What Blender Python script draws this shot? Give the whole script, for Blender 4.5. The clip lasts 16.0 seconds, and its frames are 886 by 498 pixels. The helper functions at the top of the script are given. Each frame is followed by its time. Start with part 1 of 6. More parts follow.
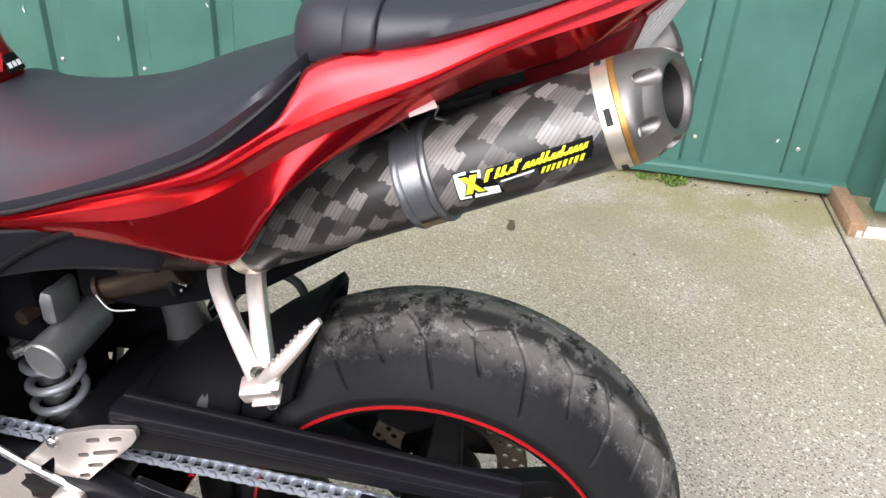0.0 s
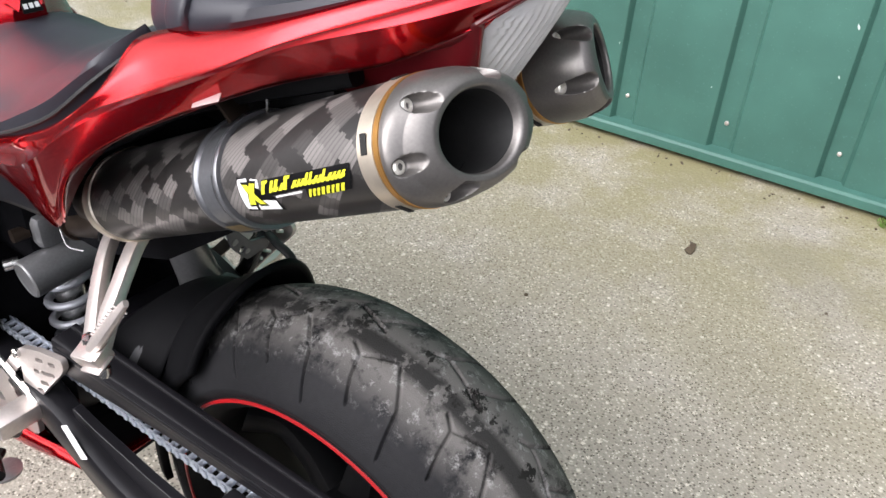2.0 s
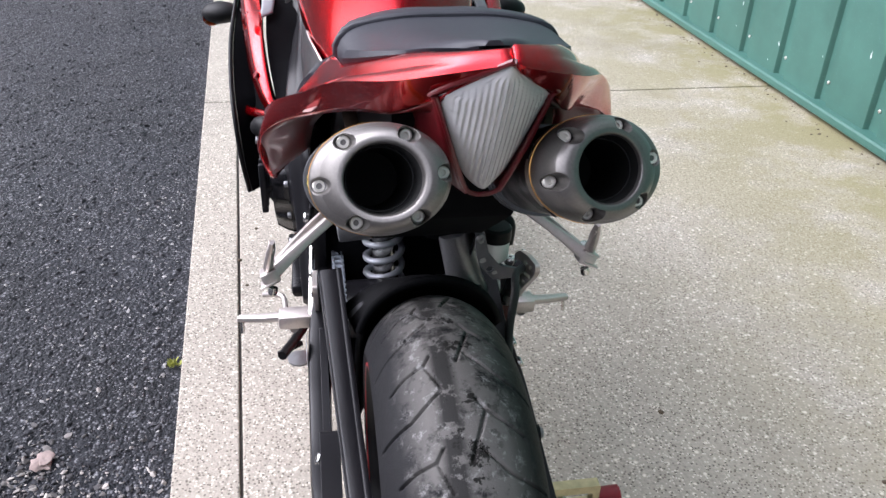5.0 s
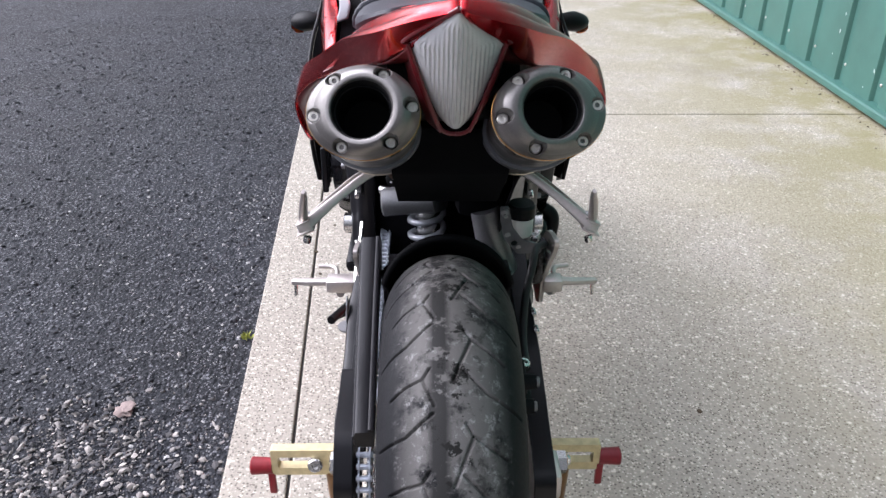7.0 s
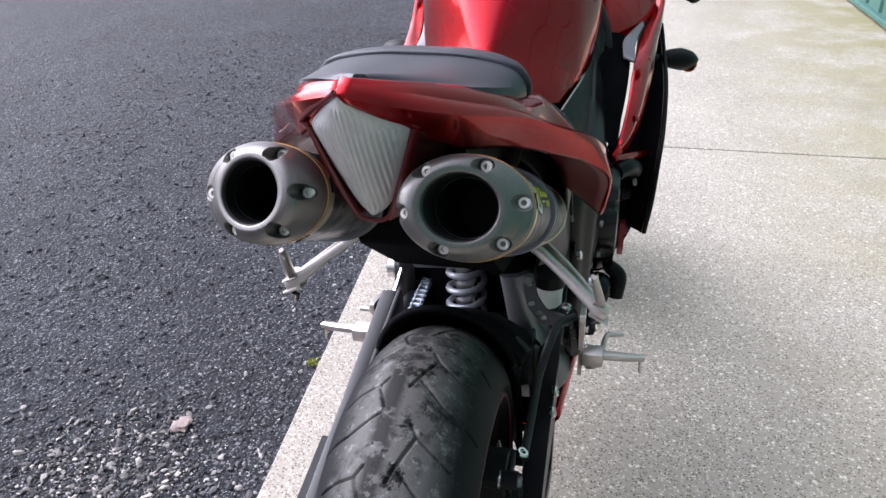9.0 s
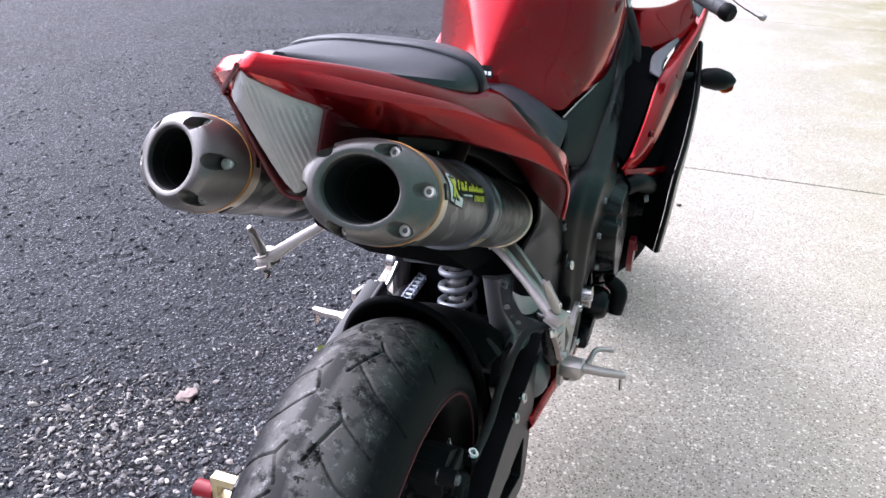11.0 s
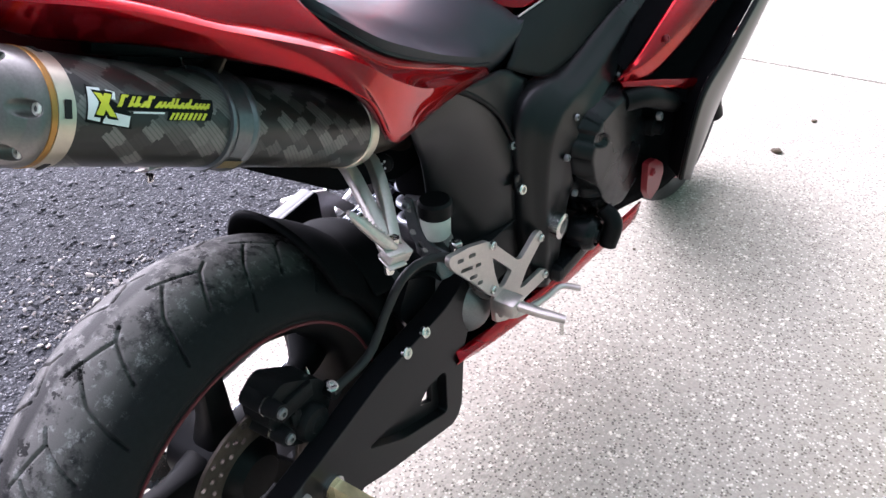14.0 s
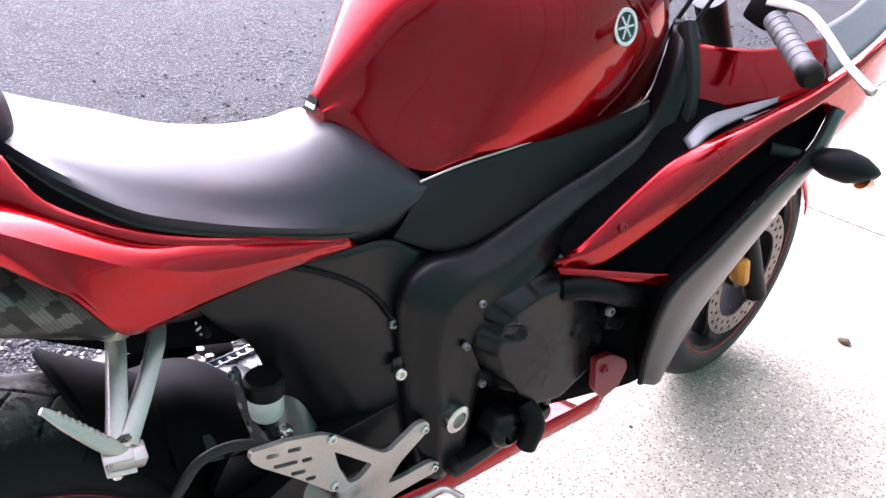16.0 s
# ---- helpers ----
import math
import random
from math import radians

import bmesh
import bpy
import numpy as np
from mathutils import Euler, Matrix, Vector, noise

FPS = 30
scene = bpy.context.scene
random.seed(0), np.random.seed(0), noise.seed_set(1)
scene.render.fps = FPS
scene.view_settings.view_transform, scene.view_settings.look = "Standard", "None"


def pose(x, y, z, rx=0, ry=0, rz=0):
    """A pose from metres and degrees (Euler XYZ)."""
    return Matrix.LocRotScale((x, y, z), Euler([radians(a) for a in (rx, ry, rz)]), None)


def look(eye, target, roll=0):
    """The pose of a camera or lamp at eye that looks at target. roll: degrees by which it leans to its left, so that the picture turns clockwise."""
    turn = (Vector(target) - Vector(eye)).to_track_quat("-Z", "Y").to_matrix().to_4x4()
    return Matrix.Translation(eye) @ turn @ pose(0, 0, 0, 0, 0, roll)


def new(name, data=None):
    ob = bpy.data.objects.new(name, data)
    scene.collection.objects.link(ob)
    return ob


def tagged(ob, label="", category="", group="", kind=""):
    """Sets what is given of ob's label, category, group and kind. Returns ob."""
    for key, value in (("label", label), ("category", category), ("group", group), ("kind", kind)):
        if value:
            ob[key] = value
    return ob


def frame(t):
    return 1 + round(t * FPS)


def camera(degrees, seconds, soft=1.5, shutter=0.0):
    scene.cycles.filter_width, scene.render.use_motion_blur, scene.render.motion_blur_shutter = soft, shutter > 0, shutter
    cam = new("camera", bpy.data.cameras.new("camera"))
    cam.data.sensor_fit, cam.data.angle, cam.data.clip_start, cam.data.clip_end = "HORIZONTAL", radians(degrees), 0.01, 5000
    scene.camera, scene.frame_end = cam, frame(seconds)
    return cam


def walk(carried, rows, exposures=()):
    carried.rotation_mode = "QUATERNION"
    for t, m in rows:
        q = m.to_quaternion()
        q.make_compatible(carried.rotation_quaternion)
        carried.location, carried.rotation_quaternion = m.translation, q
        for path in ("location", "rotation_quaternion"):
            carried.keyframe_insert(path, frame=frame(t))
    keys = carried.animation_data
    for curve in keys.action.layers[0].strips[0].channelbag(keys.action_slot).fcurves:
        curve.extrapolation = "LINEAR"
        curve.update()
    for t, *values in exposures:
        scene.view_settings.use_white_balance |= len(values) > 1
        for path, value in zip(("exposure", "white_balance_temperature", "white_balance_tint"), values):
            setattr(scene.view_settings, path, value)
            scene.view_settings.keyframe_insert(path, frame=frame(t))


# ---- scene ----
cam = camera(58.77, 16.0)
PATH = [
    (0, (-0.7388, -0.1010, 1.2027), (0.5389, 0.1028, 0.4436), 3.85),
    (0.5, (-0.7262, -0.2486, 1.2240), (0.5325, 0.1089, 0.4906), 1.84),
    (1, (-0.7063, -0.3384, 1.2180), (0.5158, 0.1417, 0.4928), 1.37),
    (1.5, (-0.6166, -0.3777, 1.2087), (0.5311, 0.2120, 0.4438), 2.14),
    (2, (-0.4876, -0.4231, 1.2094), (0.5558, 0.2698, 0.3840), 3.17),
    (2.5, (-0.4289, -0.5765, 1.2238), (0.4787, 0.2943, 0.4065), 1.26),
    (3, (-0.3454, -0.7162, 1.2349), (0.3701, 0.3161, 0.4150), -0.66),
    (3.5, (-0.2905, -0.7313, 1.2313), (0.2774, 0.3935, 0.4175), -0.17),
    (4, (-0.2073, -0.6781, 1.2464), (0.2082, 0.5181, 0.4424), 1.32),
    (4.2, (-0.1958, -0.6673, 1.2548), (0.1734, 0.5492, 0.4587), 1.78),
    (6.3, (-0.0234, -0.8618, 1.2437), (0.0365, 0.4459, 0.5112), -0.28),
    (6.5, (-0.0200, -0.8747, 1.2395), (0.0282, 0.4367, 0.5130), -0.16),
    (7, (-0.0236, -0.8819, 1.2287), (-0.0030, 0.4360, 0.5126), 0.27),
    (7.5, (-0.0095, -0.8496, 1.2231), (-0.0272, 0.4712, 0.5123), -0.32),
    (8, (0.0358, -0.7846, 1.2465), (-0.0505, 0.5226, 0.5160), -0.01),
    (8.5, (0.0967, -0.7373, 1.2578), (-0.0843, 0.5622, 0.5308), -0.70),
    (8.7, (0.1389, -0.7358, 1.2575), (-0.0944, 0.5619, 0.5422), -1.22),
    (10.8, (0.3286, -0.7187, 1.2379), (-0.0841, 0.5576, 0.5663), 1.16),
    (11, (0.3318, -0.7110, 1.2429), (-0.0799, 0.5568, 0.5552), 1.80),
    (11.5, (0.3482, -0.6269, 1.2360), (-0.0724, 0.6156, 0.5085), 1.29),
    (12, (0.3893, -0.5444, 1.2235), (-0.0719, 0.6583, 0.4548), 0.80),
    (12.5, (0.4637, -0.5277, 1.2194), (-0.0635, 0.6327, 0.4286), 0.47),
    (13, (0.6078, -0.5444, 1.2286), (-0.0215, 0.5614, 0.4341), -2.11),
    (13.5, (0.6645, -0.5209, 1.2149), (-0.0175, 0.5397, 0.4025), -2.80),
    (14, (0.6675, -0.4125, 1.2167), (-0.0393, 0.5932, 0.3570), -2.43),
    (14.5, (0.6486, -0.2979, 1.2248), (-0.0752, 0.6697, 0.3360), -0.64),
    (15, (0.6559, -0.2242, 1.2330), (-0.0964, 0.7422, 0.3670), 1.95),
    (15.5, (0.7291, -0.1326, 1.2462), (-0.1145, 0.8018, 0.4306), 1.83),
    (16, (0.7916, -0.0087, 1.2635), (-0.1475, 0.8803, 0.5035), 2.88),
]
EXPOSE = [(0.0, -0.40, 6350, 14), (2.5, -0.43, 6300, 15), (3.5, -0.30, 6120, 17), (7.5, -0.37, 5900, 19), (11.0, 0.06, 5750, 22), (14.5, 0.50, 5900, 27), (16.0, 0.78, 5950, 30)]
walk(cam, [(t, look(eye, aim, roll)) for t, eye, aim, roll in PATH], EXPOSE)

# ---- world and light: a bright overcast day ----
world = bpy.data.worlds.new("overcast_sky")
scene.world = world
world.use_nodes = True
wn, wl = world.node_tree.nodes, world.node_tree.links
sky = wn.new("ShaderNodeTexSky")
sky.sky_type, sky.sun_disc = "NISHITA", False
sky.sun_elevation, sky.sun_rotation = radians(38), radians(-63)
sky.air_density, sky.dust_density = 1.0, 6.0
hsv = wn.new("ShaderNodeHueSaturation")
hsv.inputs["Saturation"].default_value = 0.25
wl.new(sky.outputs[0], hsv.inputs["Color"])
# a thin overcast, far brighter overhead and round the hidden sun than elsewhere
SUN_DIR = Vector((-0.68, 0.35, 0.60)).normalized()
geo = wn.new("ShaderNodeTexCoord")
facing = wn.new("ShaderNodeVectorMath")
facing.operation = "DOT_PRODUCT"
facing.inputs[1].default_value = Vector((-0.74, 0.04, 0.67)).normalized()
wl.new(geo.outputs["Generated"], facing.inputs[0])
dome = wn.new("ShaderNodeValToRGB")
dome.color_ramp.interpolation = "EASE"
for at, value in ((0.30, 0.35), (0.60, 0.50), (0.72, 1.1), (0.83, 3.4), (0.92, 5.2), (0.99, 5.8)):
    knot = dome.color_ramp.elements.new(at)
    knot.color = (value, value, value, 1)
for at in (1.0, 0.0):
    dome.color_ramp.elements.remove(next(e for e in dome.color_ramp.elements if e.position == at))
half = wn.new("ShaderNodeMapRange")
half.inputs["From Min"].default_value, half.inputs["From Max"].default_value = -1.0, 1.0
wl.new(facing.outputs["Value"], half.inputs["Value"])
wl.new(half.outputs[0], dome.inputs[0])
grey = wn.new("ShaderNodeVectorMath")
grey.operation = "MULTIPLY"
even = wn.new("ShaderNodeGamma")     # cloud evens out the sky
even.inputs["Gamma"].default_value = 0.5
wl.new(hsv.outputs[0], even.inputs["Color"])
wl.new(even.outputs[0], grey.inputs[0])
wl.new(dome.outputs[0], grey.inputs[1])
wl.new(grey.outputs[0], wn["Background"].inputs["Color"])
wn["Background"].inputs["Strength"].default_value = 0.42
sun = new("sun", bpy.data.lights.new("sun", "SUN"))
sun.data.energy, sun.data.angle, sun.data.color = 0.8, radians(40), (1.0, 0.985, 0.97)
sun.matrix_world = look(SUN_DIR * 5, (0, 0, 0))


# ---- materials ----
def material(name, color, rough=0.5, metal=0.0, vary=0.15, grain=60.0, bump=0.0, bump_grain=None, coat=0.0, coat_rough=0.03,
             spot=None, spot_grain=300.0, spot_cut=0.62, transmission=0.0, ior=1.45, rough_vary=0.1, spec=0.5, large=4.0):
    """A surface with variation at two scales, optional specks of a second colour and fine relief."""
    m = bpy.data.materials.new(name)
    m.use_nodes = True
    nt = m.node_tree
    n, l = nt.nodes, nt.links
    b = n["Principled BSDF"]
    tc = n.new("ShaderNodeTexCoord")

    def tex(scale, detail=4.0):
        t = n.new("ShaderNodeTexNoise")
        t.inputs["Scale"].default_value, t.inputs["Detail"].default_value = scale, detail
        l.new(tc.outputs["Object"], t.inputs["Vector"])
        return t

    fine, broad = tex(grain), tex(large)
    add = n.new("ShaderNodeMath")
    add.operation = "ADD"
    l.new(fine.outputs["Fac"], add.inputs[0])
    l.new(broad.outputs["Fac"], add.inputs[1])
    ramp = n.new("ShaderNodeMapRange")
    ramp.inputs["From Min"].default_value, ramp.inputs["From Max"].default_value = 0.7, 1.3
    ramp.inputs["To Min"].default_value, ramp.inputs["To Max"].default_value = 1 - vary, 1 + vary
    l.new(add.outputs[0], ramp.inputs["Value"])
    mul = n.new("ShaderNodeVectorMath")
    mul.operation = "SCALE"
    mul.inputs[0].default_value = color
    l.new(ramp.outputs[0], mul.inputs["Scale"])
    out = mul.outputs[0]
    if spot:
        sp = n.new("ShaderNodeTexVoronoi")
        sp.inputs["Scale"].default_value = spot_grain
        l.new(tc.outputs["Object"], sp.inputs["Vector"])
        sel = n.new("ShaderNodeSeparateColor")
        l.new(sp.outputs["Color"], sel.inputs[0])
        cut = n.new("ShaderNodeMapRange")
        cut.inputs["From Min"].default_value, cut.inputs["From Max"].default_value = spot_cut, spot_cut + 0.06
        l.new(sel.outputs[0], cut.inputs["Value"])
        mix = n.new("ShaderNodeMix")
        mix.data_type = "RGBA"
        l.new(cut.outputs[0], mix.inputs["Factor"])
        l.new(out, mix.inputs["A"])
        mix.inputs["B"].default_value = (*spot, 1)
        out = mix.outputs["Result"]
    l.new(out, b.inputs["Base Color"])
    rr = n.new("ShaderNodeMapRange")
    rr.inputs["To Min"].default_value, rr.inputs["To Max"].default_value = max(0.0, rough - rough_vary), min(1.0, rough + rough_vary)
    l.new(broad.outputs["Fac"], rr.inputs["Value"])
    l.new(rr.outputs[0], b.inputs["Roughness"])
    b.inputs["Metallic"].default_value = metal
    b.inputs["Specular IOR Level"].default_value = spec
    b.inputs["Coat Weight"].default_value, b.inputs["Coat Roughness"].default_value = coat, coat_rough
    b.inputs["Transmission Weight"].default_value, b.inputs["IOR"].default_value = transmission, ior
    if bump:
        bt = tex(bump_grain or grain * 3, 3.0)
        bp = n.new("ShaderNodeBump")
        bp.inputs["Strength"].default_value, bp.inputs["Distance"].default_value = bump, 0.002
        l.new(bt.outputs["Fac"], bp.inputs["Height"])
        l.new(bp.outputs[0], b.inputs["Normal"])
    return m


RED = material("candy_red_paint", (0.38, 0.0006, 0.0060), 0.25, 0.90, 0.05, 900, coat=1.0, coat_rough=0.012, large=3, spec=0.3)
RED.node_tree.nodes["Principled BSDF"].inputs["Coat IOR"].default_value = 1.38
RED.node_tree.nodes["Principled BSDF"].inputs["Specular Tint"].default_value = (0.8, 0.02, 0.045, 1)
# the red rim tape again, with the right side's shade put into the colour
RED_TAPE_SHADED = material("shaded_red_tape", (0.095, 0.006, 0.011), 0.5, 0, 0.1, 200)
PLATE_GREY = material("flaking_grey_paint", (0.085, 0.085, 0.092), 0.33, 0.2, 0.2, 60, spec=0.5, bump=0.05)
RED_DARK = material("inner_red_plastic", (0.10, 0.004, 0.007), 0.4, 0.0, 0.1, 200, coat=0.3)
BLACK = material("satin_black_plastic", (0.005, 0.005, 0.0055), 0.45, 0, 0.2, 120, bump=0.05, bump_grain=900, spec=0.14)
CAST_BLACK = material("black_cast_metal", (0.0085, 0.0085, 0.0095), 0.55, 0, 0.2, 150, bump=0.12, bump_grain=1100, spec=0.16)
FRAME = material("matt_black_frame_paint", (0.0065, 0.0062, 0.0075), 0.30, 0, 0.15, 200, bump=0.03, bump_grain=1200, spec=0.30)
HUGGER_WORN = material("scuffed_black_plastic", (0.030, 0.030, 0.032), 0.6, 0, 0.3, 90, bump=0.15, bump_grain=700, spec=0.3)
HUGGER = material("coarse_black_plastic", (0.0035, 0.0035, 0.0040), 0.62, 0, 0.2, 120, bump=0.10, bump_grain=700, spec=0.05)
ENGINE = material("charcoal_engine_case", (0.0075, 0.0075, 0.0088), 0.27, 0.0, 0.15, 300, bump=0.03, bump_grain=1500, spec=0.24)
# near-black for the bike's inside, with its deep shade put into the colour
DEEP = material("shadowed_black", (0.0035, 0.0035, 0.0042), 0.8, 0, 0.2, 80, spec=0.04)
SEAT = material("black_grained_vinyl", (0.021, 0.0215, 0.0285), 0.47, 0, 0.1, 300, bump=0.10, bump_grain=1600, spec=0.50)
ALU = material("satin_aluminium", (0.56, 0.505, 0.475), 0.34, 0.75, 0.08, 250, bump=0.03, bump_grain=900)
BAND = material("straw_tinted_band", (0.62, 0.55, 0.45), 0.34, 0.8, 0.2, 60)
BOLT = material("zinc_plated_bolt", (0.80, 0.77, 0.70), 0.32, 0.45, 0.1, 200)
STEEL = material("bright_steel", (0.66, 0.65, 0.63), 0.24, 1.0, 0.1, 200)
CAP = material("bead_blasted_titanium", (0.170, 0.160, 0.152), 0.38, 0.75, 0.12, 500, bump=0.05, bump_grain=1800)
CAP_DARK = material("dark_muffler_lining", (0.012, 0.012, 0.012), 0.6, 0.3, 0.2, 200)
BRONZE = material("heat_tinted_steel", (0.46, 0.24, 0.07), 0.36, 0.8, 0.25, 60)
TYRE = material("worn_tyre_rubber", (0.024, 0.024, 0.025), 0.62, 0, 0.2, 150, bump=0.15, bump_grain=700)
CHAIN = material("oiled_chain_steel", (0.46, 0.49, 0.55), 0.35, 0.6, 0.3, 150)
RUBBER = material("black_rubber", (0.015, 0.015, 0.015), 0.6, 0, 0.2, 150)
GOLD = material("gold_zinc_plate", (0.62, 0.52, 0.30), 0.38, 0.5, 0.2, 80)
PLASTIC_RED = material("red_plastic", (0.22, 0.010, 0.016), 0.4, 0, 0.15, 90)
SILVER = material("gloss_black_fairing_paint", (0.012, 0.012, 0.013), 0.34, 0.0, 0.08, 900, coat=0.25, coat_rough=0.2, spec=0.5)
WHITE = material("white_vinyl", (0.78, 0.78, 0.78), 0.4, 0, 0.05, 200)
YELLOW = material("yellow_vinyl", (0.62, 0.62, 0.03), 0.4, 0, 0.05, 200)
TANK_WHITE = material("milky_plastic", (0.62, 0.62, 0.58), 0.35, 0, 0.08, 80)
GREEN = material("green_painted_steel", (0.042, 0.112, 0.090), 0.40, 0, 0.10, 10, bump=0.04, bump_grain=300, large=1.5, spec=0.4)
LENS = material("ribbed_clear_lens", (0.50, 0.50, 0.50), 0.18, 0.0, 0.08, 100, coat=0.6)
LEAF = material("dead_leaf", (0.07, 0.05, 0.03), 0.8)
WOOD = material("weathered_wood", (0.24, 0.15, 0.09), 0.8, 0, 0.3, 90, bump=0.3)
MOSS = material("green_moss", (0.10, 0.17, 0.03), 0.9, 0, 0.3, 120)
SOIL = material("dark_joint_dirt", (0.05, 0.045, 0.04), 0.95, 0, 0.3, 120)
ORANGE = material("orange_reflector", (0.75, 0.16, 0.02), 0.3, 0, 0.05, 90, coat=0.5)
PANEL = material("grained_black_panel", (0.009, 0.009, 0.010), 0.5, 0, 0.15, 500, bump=0.35, bump_grain=1500, spec=0.3)
SPRING = material("grey_spring_paint", (0.36, 0.37, 0.40), 0.35, 0.4, 0.1, 150)
STEEL_GREY = material("grey_cast_metal", (0.20, 0.20, 0.205), 0.4, 0.7, 0.12, 300)
CALIPER_GOLD = material("gold_anodised_caliper", (0.55, 0.26, 0.05), 0.4, 0.6, 0.15, 100)
GRIP = material("grey_grip_rubber", (0.10, 0.10, 0.105), 0.55, 0, 0.15, 200)
BROWN_GOLD = material("worn_bronze_tube", (0.22, 0.115, 0.045), 0.4, 0.6, 0.25, 60)
SCRAP = material("pinkish_litter", (0.26, 0.20, 0.18), 0.8, 0, 0.3, 90)
GREY_TRIM = material("grey_satin_trim", (0.20, 0.20, 0.215), 0.4, 0.2, 0.08, 200)
SMOKE = material("smoked_screen", (0.02, 0.02, 0.022), 0.1, 0, 0.05, 100, coat=0.5)
WEED = material("yellow_weed", (0.28, 0.30, 0.05), 0.8, 0, 0.2, 90)
WHITE_WOOD = material("pale_painted_wood", (0.52, 0.48, 0.42), 0.8, 0, 0.25, 90, bump=0.2)


def stones(name, dark, pale, rough, curve=1.0):
    """Loose stones, each with a tone of its own between two."""
    m = material(name, dark, rough, 0, 0.3, 90)
    n, l = m.node_tree.nodes, m.node_tree.links
    isle = n.new("ShaderNodeNewGeometry")
    bend = n.new("ShaderNodeMath")
    bend.operation = "POWER"
    bend.inputs[1].default_value = curve
    l.new(isle.outputs["Random Per Island"], bend.inputs[0])
    x = n.new("ShaderNodeMix")
    x.data_type = "RGBA"
    l.new(bend.outputs[0], x.inputs["Factor"])
    l.new(n["Principled BSDF"].inputs["Base Color"].links[0].from_socket, x.inputs["A"])
    x.inputs["B"].default_value = (*pale, 1)
    l.new(x.outputs["Result"], n["Principled BSDF"].inputs["Base Color"])
    return m


CHIP_DARK = stones("asphalt_stone", (0.018, 0.019, 0.023), (0.075, 0.073, 0.078), 0.7, 3.0)
CHIP_GREY = stones("mixed_gravel", (0.045, 0.043, 0.045), (0.46, 0.42, 0.38), 0.8, 2.4)
CHIP_PALE = material("pale_grit", (0.30, 0.29, 0.28), 0.8, 0, 0.4, 60)
GREEN_OLD = material("weathered_green_steel", (0.042, 0.112, 0.090), 0.40, 0, 0.14, 7, bump=0.04, bump_grain=300, large=2.2, spec=0.4, spot=(0.10, 0.20, 0.17), spot_grain=240, spot_cut=0.975)
CHIP_PAINT = material("bare_zinc_chip", (0.50, 0.56, 0.54), 0.5, 0.2, 0.1, 100)
RED_TAPE = material("red_rim_tape", (0.27, 0.006, 0.008), 0.35, 0, 0.05, 200)
DISC = material("rust_tinged_disc_steel", (0.15, 0.125, 0.105), 0.4, 0.9, 0.3, 90)
STEEL_DARK = material("heat_stained_steel", (0.06, 0.044, 0.034), 0.4, 0.85, 0.3, 60)
CLAMP = material("grey_anodised_metal", (0.16, 0.165, 0.175), 0.32, 0.7, 0.1, 300)
BRASS = material("raw_brass_edge", (0.50, 0.40, 0.22), 0.35, 0.9, 0.2, 120)
DARK_GREEN = material("dark_badge_enamel", (0.01, 0.035, 0.03), 0.3, 0, 0.1, 100)
REFLECT = material("pale_reflector", (0.46, 0.32, 0.31), 0.35, 0, 0.05, 100)
BACKING = material("silver_reflector_bowl", (0.55, 0.55, 0.55), 0.3, 0.8, 0.1, 100)


